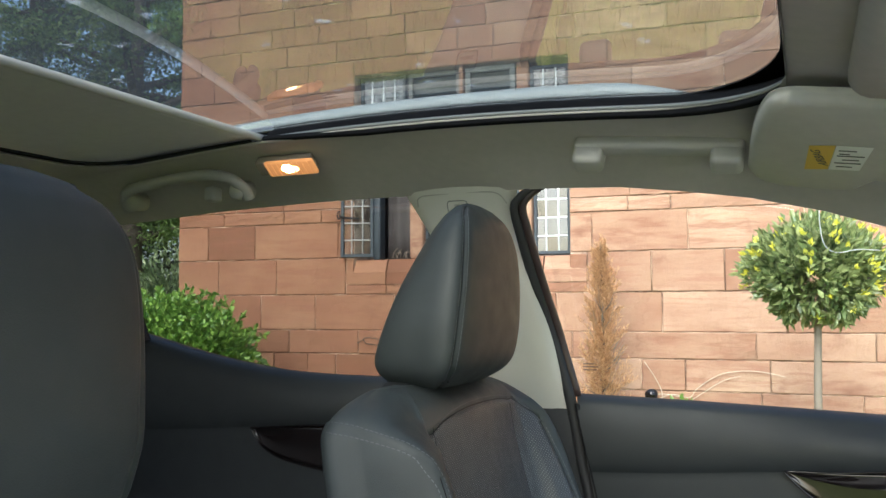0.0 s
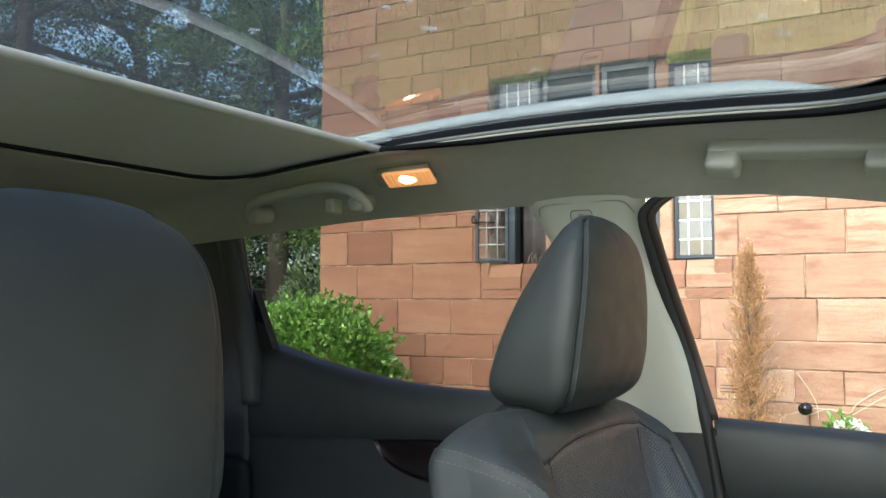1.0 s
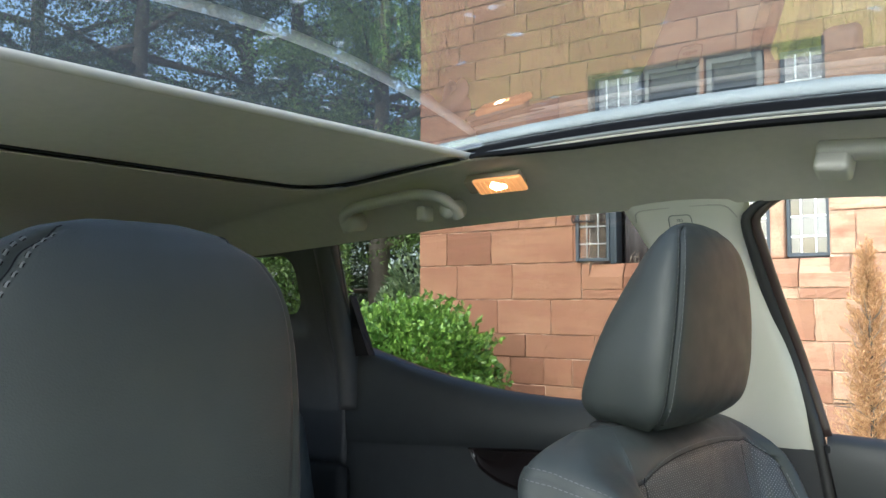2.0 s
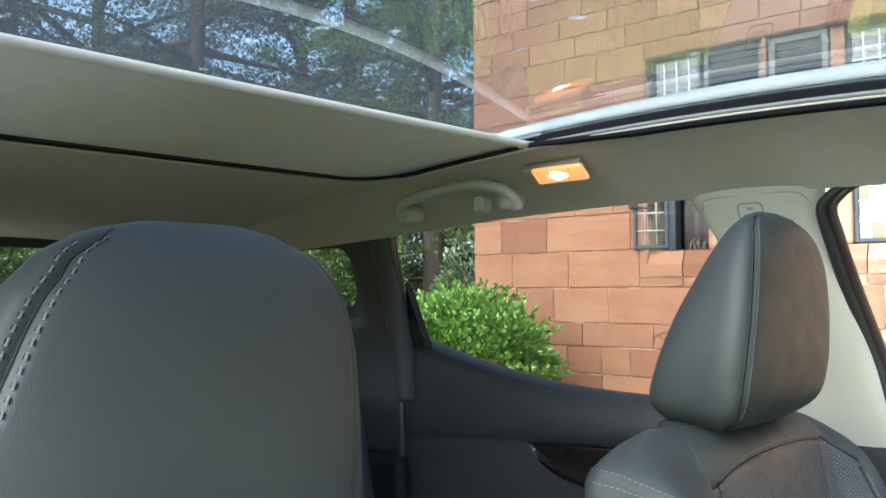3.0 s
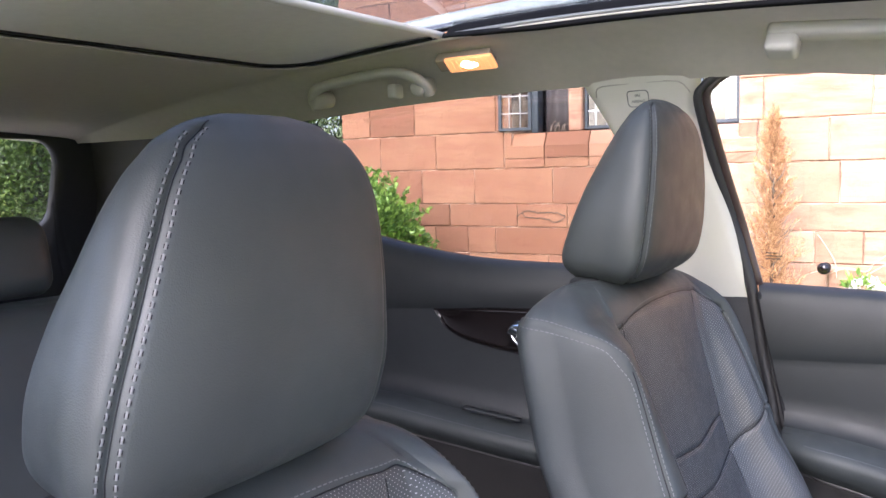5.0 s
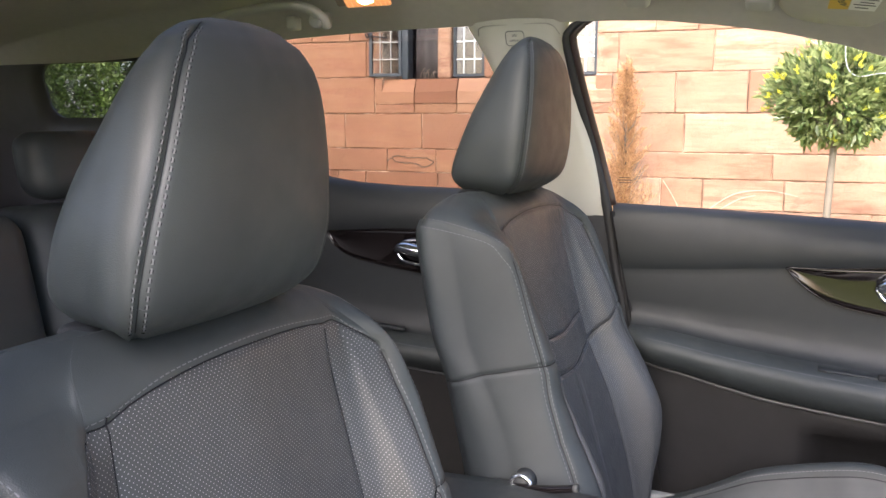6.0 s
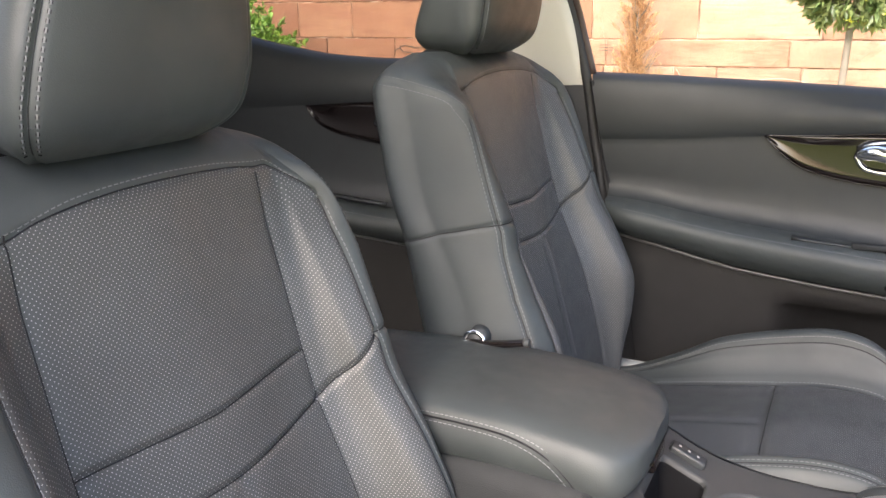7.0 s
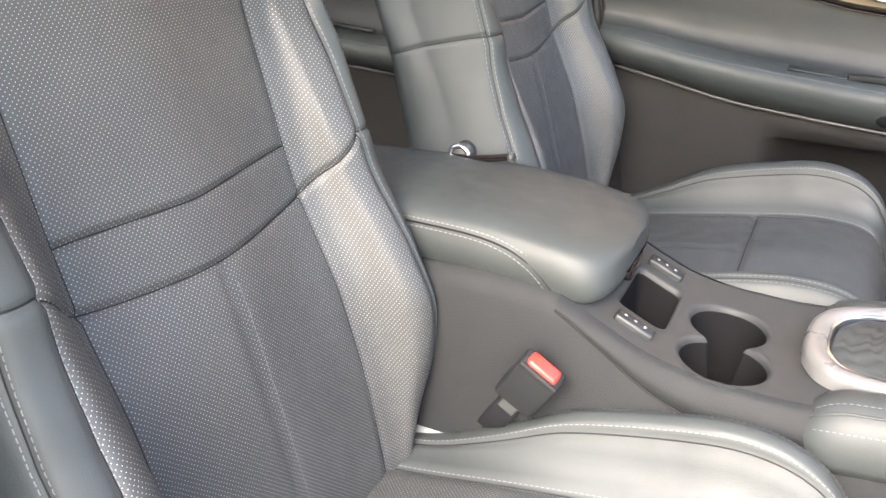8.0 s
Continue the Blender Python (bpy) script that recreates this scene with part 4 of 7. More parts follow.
# black tube laid in to draw the gap's shade between lining and blind
_loop = [p for p in rounded_loop(-.722, .407, -.437, .437, .10) if p[0] < -.38]
_cut = next(i for i in range(1, len(_loop)) if np.hypot(*(_loop[i] - _loop[i - 1])) > .2)
GAP_LINE = _loop[_cut:] + _loop[:_cut]
part("opening_seal", tube([(x, y, roof_arch(x) + .0085) for x, y in GAP_LINE], .0034, 8), MATT_BLACK, sunroof, "black rubber edge", matrix=DOWN)

# sun blind, half drawn
blind = empty("sun_blind", pose(-.5, 0, 1.66), "half-drawn grey cloth sun blind with a rounded front bar", "sun blind")
UP = pose(.5, 0, -1.66)
bz = lambda x, y: roof_arch(x) + .0105
part("blind_cloth", thick([[(x, y, bz(x, y)) for y in np.linspace(-.447, .447, 24)] for x in np.linspace(-.79, -.395, 24)], (0, 0, .002)), BLIND_CLOTH, blind, matrix=UP)
part("blind_backing", thick([[(x, y, bz(x, y) + .003) for y in np.linspace(-.447, .447, 24)] for x in np.linspace(-.79, -.396, 24)], (0, 0, .0015)), MATT_BLACK, blind, "dark upper side", matrix=UP)
part("front_bar", tube([(-.390, y, bz(-.39, y) + .001) for y in np.linspace(-.447, .447, 40)], .0075, 14, True, 0.8), CREAM, blind, "smooth pale grey bar", matrix=UP)


def grab_handle(x0, x1, y, z0, z1, label, drop=.038, r=.0115):
    """A ceiling grab handle: an arched bar on two feet."""
    root = empty("grab_handle", pose((x0 + x1) / 2, y, (z0 + z1) / 2), label, "grab handle", "ceiling grab handles")
    back = root.matrix_basis.inverted()
    d = x1 - x0
    if drop < .035:
        shape = [(0, .016, drop), (.001, .004, drop * .7), (.006, -.006, drop * .22), (.022, -.010, .001), (.05, -.011, -.001)]
    else:
        shape = [(0, .016, drop), (.003, .004, drop * .55), (d * .09, -.009, drop * .12), (d * .3, -.012, -.004)]
    line = smooth_path([(x0 + u, y + v, z0 - w) for u, v, w in shape] + [(x1 - u, y + v, z1 - w) for u, v, w in shape[::-1]], 8)
    part("handle_bar", tube(line, r, 12, True, 0.85), HANDLE, root, matrix=back)
    for x, z in ((x0 + .014, z0 - drop * .8), (x1 - .014, z1 - drop * .8)):
        part("handle_foot", tube([(x, y - .006, z + .004), (x, y - .002, z + .004), (x, y + .034, z + .010)], [.0105, .0145, .0165], 20), HANDLE, root, matrix=back)
    return root




def folded_handle(x0, x1, y, z, label):
    """A flat grab handle folded up: a rounded bar with a wide foot at each end."""
    root = empty("grab_handle", pose((x0 + x1) / 2, y, z), label, "grab handle", "ceiling grab handles")
    lean = Matrix.Rotation(radians(4.5), 4, "Y") @ Matrix.Rotation(radians(-28), 4, "X")
    h = (x1 - x0) / 2
    part("handle_bar", rbox(-h, h, -.016, .010, -.010, .012, .0075, 4), HANDLE, root, matrix=lean)
    for sg in (-1, 1):
        part("handle_foot", rbox(min(sg * h, sg * (h - .043)), max(sg * h, sg * (h - .043)), -.013, .022, -.032, .008, .0085, 4), HANDLE, root, matrix=lean)
    return root


folded_handle(.112, .345, .508, 1.609, "beige plastic grab handle folded against the roof lining")
grab_handle(-.715, -.452, .478, 1.602, 1.610, "grey plastic rear grab handle with a coat hook")
part("coat_hook", rbox(-.535, -.515, .478, .505, 1.570, 1.596, .005, 3), HANDLE, bpy.data.objects["grab_handle.001"], matrix=bpy.data.objects["grab_handle.001"].matrix_basis.inverted())

# courtesy lamp, switched on
lamp = empty("courtesy_lamp", pose(-.367, .4765, 1.6155), "rectangular courtesy lamp glowing warm amber, switched on", "lamp")
tilt = pose(0, 0, 0, 52, 0, 0)
part("lamp_housing", rbox(-.056, .0500, .0012, .020, -.0140, .0140, .003), CLEAR, lamp, "smoky clear housing", matrix=tilt)
part("lens", rbox(-.036, .0570, -.0018, .0060, -.0155, .0155, .0030), LAMP_LENS, lamp, "ribbed amber lens", matrix=tilt)
for i in range(9):
    part("lens_rib", rbox(-.032 + i * .0098, -.0300 + i * .0098, -.0026, -.0012, -.014, .014, .0004, 1), LAMP_LENS, lamp, matrix=tilt)
bm = bmesh.new()
bmesh.ops.create_uvsphere(bm, u_segments=16, v_segments=10, radius=.0085, matrix=Matrix.Translation((.006, -.0005, .001)) @ Matrix.Diagonal((1.5, .35, 1.25, 1)))
glow = bmesh.new()
bmesh.ops.create_uvsphere(glow, u_segments=20, v_segments=10, radius=.010, matrix=Matrix.Translation((.010, .0, 0)) @ Matrix.Diagonal((3.2, .22, 1.4, 1)))
part("reflector", glow, LAMP_GLOW, lamp, "warm lit reflector", matrix=tilt)
part("bulb", bm, LAMP_BULB, lamp, "glowing bulb", matrix=tilt)


def inner_face_only(ob, cells, axis, outward):
    """Leaves the gloss on a pane's inner face and makes its other faces plainly clear."""
    me = ob.data
    if me.polygons[0].normal[axis] * outward > 0:
        me.flip_normals()
    me.materials.append(GLASS_BACK)
    for p in me.polygons:
        p.material_index = 0 if p.index < 2 * cells and p.index % 2 == 0 else 1


# pillars
def strip(name, pts, w, d, material, parent, label="", inner=-1):
    """A pillar trim: a rounded plate swept along points (x, y, z), w wide along x at each point."""
    L = smooth_path(pts, 8)
    W = np.interp(np.linspace(0, 1, len(L)), np.linspace(0, 1, len(w)), w)
    rows = []
    for p, q in zip(L, W):
        rows.append([(p[0] + q * u, p[1] + v * d, p[2]) for u, v in ((-.5, 0.9), (-.47, .35), (-.38, .05), (-.2, -.06), (0, -.1), (.2, -.06), (.38, .05), (.47, .35), (.5, .9))])
    V, F = sheet(rows)
    return part(name, (V, F), material, parent, label)


for s in (1, -1):
    mir = Matrix.Diagonal((1, s, 1, 1))
    pil = empty("pillar_trim", pose(0, 0, 0), "pale grey plastic pillar trim over a dark lower cover", "pillar trim", "pillar trims")
    a = strip("upper_trim", [(-.112, .588, 1.590), (-.111, .597, 1.570), (-.103, .620, 1.515), (-.072, .655, 1.42), (-.049, .697, 1.30), (-.036, .728, 1.212)], (.208, .196, .156, .140, .150, .165), .022, CREAM, pil, "pale grey plastic")
    b = strip("lower_trim", [(.002, .730, 1.213), (.026, .730, 1.10), (.065, .728, .9), (.095, .728, .40)], (.205, .210, .22, .26), .024, TRIM_BLACK, pil, "dark grained plastic")
    SEAL = np.array([(.050, .616, 1.594), (.016, .606, 1.578), (-.004, .602, 1.563), (-.015, .606, 1.546), (-.012, .625, 1.508), (-.002, .668, 1.43), (.016, .712, 1.335), (.040, .728, 1.235)])
    c = part("door_seal", tube(smooth_path(list(SEAL) + [(.060, .730, 1.12), (.078, .730, 1.03), (.120, .72, .8)], 8), [.0050 + .0045 * min(1, i / 48) for i in range(81)], 8), SEAL_GREY, pil, "dark grey rubber seal")
    e = part("door_frame", tube(smooth_path(list(SEAL + np.array((.0110, .008, 0))), 8), [.0045 + .0035 * min(1, i / 30) for i in range(57)], 8), FRAME_BROWN, pil, "dark brown window frame")
    part("trim_gap", tube(smooth_path([(-.186, .605, 1.556), (-.180, .5955, 1.5700), (-.150, .5945, 1.5735), (-.070, .5945, 1.5740), (-.040, .5955, 1.5700), (-.026, .603, 1.554)], 8), .0011, 6), HANDLE, pil, "fine gap round the trim")
    if s > 0:
        ty = lambda z: float(np.interp(z, (1.515, 1.570), (.622, .598))) - .0040
        loop = [(x, ty(z), z) for x, z in rounded_loop(-.130, -.094, 1.537, 1.562, .006, 3, 4)]
        tag = part("airbag_tag", tube(loop + loop[:1], .0008, 6), GUIDE, pil, "moulded airbag mark")
        for dz, h, word in ((.0005, .0065, "SRS"), (-.0085, .0065, "AIRBAG")):
            cu = bpy.data.curves.new("mark_text", "FONT")
            cu.body, cu.size, cu.align_x, cu.extrude = word, h, "CENTER", .0003
            tmp = bpy.data.objects.new("mark_text", cu)
            me = bpy.data.meshes.new_from_object(tmp)
            bpy.data.objects.remove(tmp)
            finish("mark_text", me, GUIDE, tag, smooth=False, matrix=pose(-.112, ty(1.552 + dz) - .0008, 1.552 + dz, 90 + 23, 0, 0))
    if s < 0:
        for o in pil.children:
            o.matrix_basis = mir @ o.matrix_basis
    # front pillar and rear pillars
    fp = empty("front_pillar", pose(0, 0, 0), "grey fabric covered windscreen pillar", "pillar", "windscreen pillars")
    o = part("pillar_cover", tube(smooth_path([(.55, s * .612, 1.475), (.75, s * .63, 1.405), (1.05, s * .68, 1.26), (1.25, s * .71, 1.15)], 8), .035, 12), HEADLINER, fp)
    rp = empty("rear_pillar", pose(0, 0, 0), "black plastic rear quarter trim round a small window", "pillar", "rear pillars")
    yq = lambda x, z: .705 - .28 * max(0, z - 1.30) - .05 * max(0, -x - 1.2)
    outer = rounded_loop(-1.74, -.945, 1.06, 1.560, .03)
    inner = rounded_loop(-1.40, -1.050, 1.404, 1.538, .042)
    rows = [[(x, s * (yq(x, z) + .02), z) for x, z in outer], [(x, s * yq(x, z), z) for x, z in outer]]
    for t in np.linspace(.1, 1, 6):
        rows.append([(a[0] + (b[0] - a[0]) * t, s * yq(0, a[1] + (b[1] - a[1]) * t), a[1] + (b[1] - a[1]) * t) for a, b in zip(outer, inner)])
    rows.append([(x, s * (yq(x, z) + .02), z) for x, z in inner])
    part("quarter_trim", sheet(rows, True), TRIM_BLACK, rp)
    rows = [[(x, s * (yq(x, z) + .018), z) for x in np.linspace(-1.43, -1.03, 4)] for z in np.linspace(1.38, 1.55, 4)]
    q = part("quarter_window", thick(rows, (0, s * .004, 0)), [REAR_GLASS], rp, "dark tinted glass")
    q.visible_shadow = False
    inner_face_only(q, 9, 1, s)
    part("rear_post", tube(smooth_path([(-.937, s * .634, 1.565), (-.942, s * .664, 1.48), (-.946, s * .692, 1.38), (-.938, s * .708, 1.30), (-.935, s * .716, 1.20)], 8), .028, 12), TRIM_BLACK, rp)
    part("pale_edge", tube(smooth_path([(-.900, s * .640, 1.560), (-.908, s * .668, 1.47), (-.916, s * .69, 1.405)], 8), .0022, 8), RAIL_GREY, rp, "grey body edge")
    bm = bmesh.new()
    tri = [(-.918, .692, 1.446), (-.872, .706, 1.318), (-.945, .706, 1.312)]
    vs = [bm.verts.new((x, s * y, z)) for x, y, z in tri] + [bm.verts.new((x, s * (y + .02), z)) for x, y, z in tri]
    for f in ((0, 1, 2), (5, 4, 3), (0, 3, 4, 1), (1, 4, 5, 2), (2, 5, 3, 0)):
        bm.faces.new([vs[i] for i in f])
    bmesh.ops.recalc_face_normals(bm, faces=list(bm.faces))
    part("corner_piece", bm, MATT_BLACK, rp, "black triangular corner cover", smooth=False)
    part("lower_quarter", rbox(-1.75, -.93, s * .70 - .02, s * .70 + .02, .40, 1.08, .02), HARD_BLACK, rp)

# tailgate with its window
gate = empty("tailgate", pose(-1.75, 0, 0), "black tailgate trim round a tinted rear window", "tailgate")
GB = pose(1.75, 0, 0)
outer = rounded_loop(-.70, .70, .45, 1.585, .06)
inner = rounded_loop(-.55, .55, 1.30, 1.545, .07)
gx_ = lambda z: -1.76 + .30 * max(0, z - 1.25)
rows = [[(gx_(z) - .02, y, z) for y, z in outer], [(gx_(z) + .01, y, z) for y, z in outer]]
for t in np.linspace(.15, 1, 6):
    rows.append([(gx_(a[1] + (b[1] - a[1]) * t) + .01, a[0] + (b[0] - a[0]) * t, a[1] + (b[1] - a[1]) * t) for a, b in zip(outer, inner)])
rows.append([(gx_(z) - .02, y, z) for y, z in inner])
part("gate_trim", sheet(rows, True), TRIM_BLACK, gate, matrix=GB)
rw = part("rear_window", thick([[(gx_(z) - .018, y, z) for y in np.linspace(-.57, .57, 6)] for z in np.linspace(1.28, 1.56, 5)], (-.004, 0, 0)), [REAR_GLASS], gate, "tinted glass", matrix=GB)
rw.visible_shadow = False
inner_face_only(rw, 20, 0, -1)


# ---- doors ----
def door(name, x0, x1, sill, crease, arm, arm_low, label, s=1, pocket=False, slant=0.0):
    """A closed door's inner side; sill, crease, arm and arm_low: tables of (x, z)."""
    root = empty(name, pose(0, 0, 0), label, "car door", "car doors")
    xs = np.linspace(x0, x1, 46)
    S, C, A, L = (smoothed(xs, t, .03)[0] for t in (sill, crease, arm, arm_low))

    def band(f):
        return [[(x, s * y, z) for y, z in f(i)] for i, x in enumerate(xs)]

    upper = band(lambda i: [(.768, S[i] - .010), (.754, S[i] + .001), (.740, S[i] + .003), (.728, S[i] - .002), (.719, S[i] - .012), (.713, S[i] - .028), (.709, S[i] * .6 + C[i] * .4), (.707, S[i] * .3 + C[i] * .7), (.7095, C[i] + .014), (.7115, C[i] + .005), (.7135, C[i] + .0005)])
    part("upper_pad", sheet(upper), SOFT_BLACK, root, "soft black padded top")
    mid = band(lambda i: [(.7135, C[i] + .0005), (.7142, C[i] - .004), (.7138, C[i] - .012), (.713, C[i] * .7 + A[i] * .3), (.715, C[i] * .45 + A[i] * .55), (.716, C[i] * .25 + A[i] * .75), (.712, A[i] + .022), (.703, A[i] + .009), (.690, A[i] + .003), (.672, A[i] + .002)])
    part("middle_panel", sheet(mid), SOFT_BLACK, root, "black leather covered panel")
    e = lambda x: min(1.0, max(0.0, (x - x0) / .07)) ** .5
    armr = [[(x, s * (y if k > 1 else y), z) for k, (y, z) in enumerate(((.700, A[i] + .006), (.672, A[i] + .0025), (.672 - .028 * e(x), A[i] - .001), (.660 - .030 * e(x), A[i] - .008), (.654 - .028 * e(x), A[i] - .020), (.658 - .026 * e(x), A[i] * .5 + L[i] * .5), (.672 - .020 * e(x), L[i] + .010), (.690 - .01 * e(x), L[i] + .002), (.712, L[i])))] for i, x in enumerate(xs)]
    a = part("armrest", sheet(armr), LEATHER, root, "stitched black leather armrest")
    n = len(xs)
    ln = np.array([(x, s * (.666 - .029 * e(x)), A[i] - .0040) for i, x in enumerate(xs)])[2:]
    nn = np.array([(0, -s * .8, .6)] * len(ln))
    part("stitching", joined(stitches(ln + nn * .001, nn, .0055), stitches(ln + nn * .001 + np.array((0, -s * .004, -.006)), nn, .0055)), THREAD, a, "grey stitching", kind="stuff")
    part("bright_line", tube([(x, s * (.700 - .022 * e(x)), L[i] - .0015) for i, x in enumerate(xs)], .0034, 8), TRIM_LINE, root, "thin satin trim line")
    dip = [.050 * min(1.0, max(0.0, (x - .43) / .03)) if pocket else 0.0 for x in xs]
    lowb = band(lambda i: [(.712, L[i]), (.706, L[i] - .006), (.703, L[i] - .022), (.702, .835), (.703 + dip[i], .826), (.700 + dip[i], .70), (.696 + dip[i], .56), (.694, .545), (.690, .43), (.705, .40)])
    part("lower_panel", sheet(lowb), DOOR_LOWER, root, "grained black plastic")
    part("outer_skin", rbox(x0, x1, s * .79 - .025 if s > 0 else s * .79 - .025, s * .79 + .025, .40, min(S) - .05, .01), PAINT, root)
    for xe in (x0, x1):
        i = 0 if xe == x0 else -1
        part("door_edge", rbox(xe - .004, xe + .004, min(s * .715, s * .80), max(s * .715, s * .80), .41, S[i] - .012, .002), MATT_BLACK, root)
    part("window_seal", tube([(x, s * .760, S[i] - .006) for i, x in enumerate(xs)], .004, 6), MATT_BLACK, root)
    for ob in root.children_recursive:
        for v in ob.data.vertices:
            v.co.x += slant * max(0.0, 1.234 - v.co.z) * max(0.0, 1 - max(0.0, v.co.x - x0) / .3)
    return root, (xs, S, C, A, L)


F_SILL = [(.04, 1.236), (.22, 1.232), (.40, 1.226), (.58, 1.219), (.80, 1.205), (1.1, 1.18)]
F_CREASE = [(.04, 1.112), (.20, 1.120), (.37, 1.134), (.58, 1.145), (.8, 1.15), (1.1, 1.15)]
F_ARM = [(.09, 1.000), (.135, .998), (.25, .982), (.42, .966), (.58, .953), (.8, .945), (1.1, .94)]
F_LOW = [(.09, .935), (.151, .928), (.25, .911), (.354, .896), (.48, .884), (.608, .875), (.8, .865), (1.1, .86)]
R_SILL = [(-.95, 1.340), (-.88, 1.325), (-.78, 1.300), (-.68, 1.280), (-.545, 1.260), (-.42, 1.254), (-.345, 1.254), (-.10, 1.250)]
R_CREASE = [(-.95, 1.125), (-.71, 1.142), (-.56, 1.155), (-.384, 1.168), (-.1, 1.175)]
R_ARM = [(-.95, .965), (-.687, .955), (-.5, .940), (-.341, .930), (-.1, .925)]
R_LOW = [(-.95, .90), (-.70, .889), (-.586, .881), (-.342, .865), (-.1, .855)]

front_door, FD = door("front_door", .053, 1.12, F_SILL, F_CREASE, F_ARM, F_LOW, "closed black front door trim with armrest, chrome handle and gloss panel", 1, True, .22)
rear_door, RD = door("rear_door", -.955, -.075, R_SILL, R_CREASE, R_ARM, R_LOW, "closed black rear door trim with armrest and gloss panel")
door("rear_door", -.955, -.075, R_SILL, R_CREASE, R_ARM, R_LOW, "closed black rear door trim behind the driver's seat", -1)


def bezel(root, top, bottom, y, material):
    """A gloss insert between two curves of (x, z), with a thin raised lip."""
    T, B = smooth_path([(x, 0, z) for x, z in top], 10), smooth_path([(x, 0, z) for x, z in bottom], 10)
    n = 40
    pick = lambda L: np.array([[np.interp(t, np.linspace(0, 1, len(L)), L[:, k]) for k in range(3)] for t in np.linspace(0, 1, n)])
    T, B = pick(T), pick(B)
    rows = [[(p[0] + (q[0] - p[0]) * u, y + .0025 * math.sin(math.pi * u), p[2] + (q[2] - p[2]) * u) for u in np.linspace(0, 1, 9)] for p, q in zip(T, B)]
    ob = part("gloss_insert", thick(rows, (0, .006, 0)), material, root, "glossy black insert")
    rim = np.vstack([T, B[::-1], T[:1]]) + np.array((0, y - .001, 0))
    part("insert_lip", tube(rim, .0016, 6), GLOSS_BLACK, ob)
    return ob


bz1 = bezel(front_door, [(.376, 1.137), (.45, 1.140), (.52, 1.146), (.60, 1.151), (.72, 1.152)], [(.376, 1.136), (.405, 1.108), (.445, 1.083), (.51, 1.067), (.60, 1.058), (.72, 1.052)], .7055, GLOSS_BLACK)
bz2 = bezel(rear_door, [(-.598, 1.1505), (-.52, 1.157), (-.45, 1.163), (-.30, 1.170)], [(-.598, 1.150), (-.572, 1.118), (-.53, 1.097), (-.47, 1.085), (-.385, 1.075), (-.28, 1.068)], .7055, GLOSS_BLACK)


def door_handle(parent, x, z, y):
    cup = part("handle_cup", tube(smooth_path([(x - .038, y - .003, z), (x - .02, y - .004, z - .021), (x + .03, y - .004, z - .026), (x + .075, y - .003, z - .016)], 8), .0045, 8), CHROME, parent, "chrome handle surround")
    L = smooth_path([(x - .034, y - .010, z + .004), (x - .012, y - .018, z + .010), (x + .02, y - .022, z + .006), (x + .06, y - .020, z + .0), (x + .09, y - .010, z - .004)], 8)
    part("pull_handle", tube(L, [.006 + .010 * math.sin(math.pi * min(1, .15 + i / (len(L) - 1))) for i in range(len(L))], 12, True, 0.9), CHROME, parent, "chrome pull handle")
    part("upper_surround", tube(smooth_path([(x - .038, y - .003, z), (x - .024, y - .005, z + .018), (x + .01, y - .005, z + .026), (x + .07, y - .004, z + .024)], 8), .0035, 8), CHROME, cup)


door_handle(bz1, .562, 1.110, .704)
door_handle(bz2, -.375, 1.118, .704)
# pull cup, window switch and pocket of the front door; tray of the rear door
part("switch_plate", thick([[(x, y, np.interp(x, FD[0], FD[3]) + .0045 - .02 * (y - .66)) for y in np.linspace(.650 + .02 * abs(math.sin((x - .42) * 9)), .695, 4)] for x in np.linspace(.44, .66, 12)], (0, 0, -.003)), SOFT_BLACK, front_door, "dark window switch plate")
part("window_switch", rbox(.535, .60, .662, .676, .957, .968, .003), HARD_BLACK, front_door)
cup_line = [(.566 + .012 * i, .664, .918) for i in range(9)]
part("pull_cup", tube(cup_line, [.004, .020, .028, .032, .034, .035, .036, .036, .036], 24), MATT_BLACK, front_door, "black pull cup")
for w, zz in ((.020, 1.2885), (.027, 1.2835), (.024, 1.2785)):
    part("etched_mark", rbox(.060, .060 + w, .7435, .7440, zz - .0007, zz + .0007, 0), RAIL_GREY, front_door, "small etched mark on the glass", smooth=False)
part("rear_tray", thick([[(x, y, np.interp(x, RD[0], RD[3]) + .012) for y in (.676, .690)] for x in np.linspace(-.515, -.385, 8)], (0, 0, .006)), SOFT_BLACK, rear_door, "small tray rim")

# side windows
for nm, xs, tint, par in (("front_window", np.linspace(.055, 1.0, 14), SIDE_GLASS, front_door), ("rear_window", np.linspace(-.94, -.10, 14), REAR_GLASS, rear_door)):
    rows = []
    for z in np.linspace(0, 1, 8):
        rows.append([(x + (.0 if nm[0] == "r" else -.05 * z * max(0, (.3 - x) / .3)), .757 - .135 * z, (1.20 if nm[0] == "f" else 1.235) + (win_top(x) + .015 - (1.20 if nm[0] == "f" else 1.235)) * z) for x in xs])
    w = part(nm, thick(rows, (0, .004, 0)), [tint], par, "clear side glass" if nm[0] == "f" else "grey tinted privacy glass")
    w.visible_shadow = False
    if w.data.polygons[0].normal.y > 0:
        w.data.flip_normals()
    w.data.materials.append(GLASS_BACK)
    for p in w.data.polygons:
        p.material_index = 0 if p.index < 2 * (len(xs) - 1) * 7 and p.index % 2 == 0 else 1

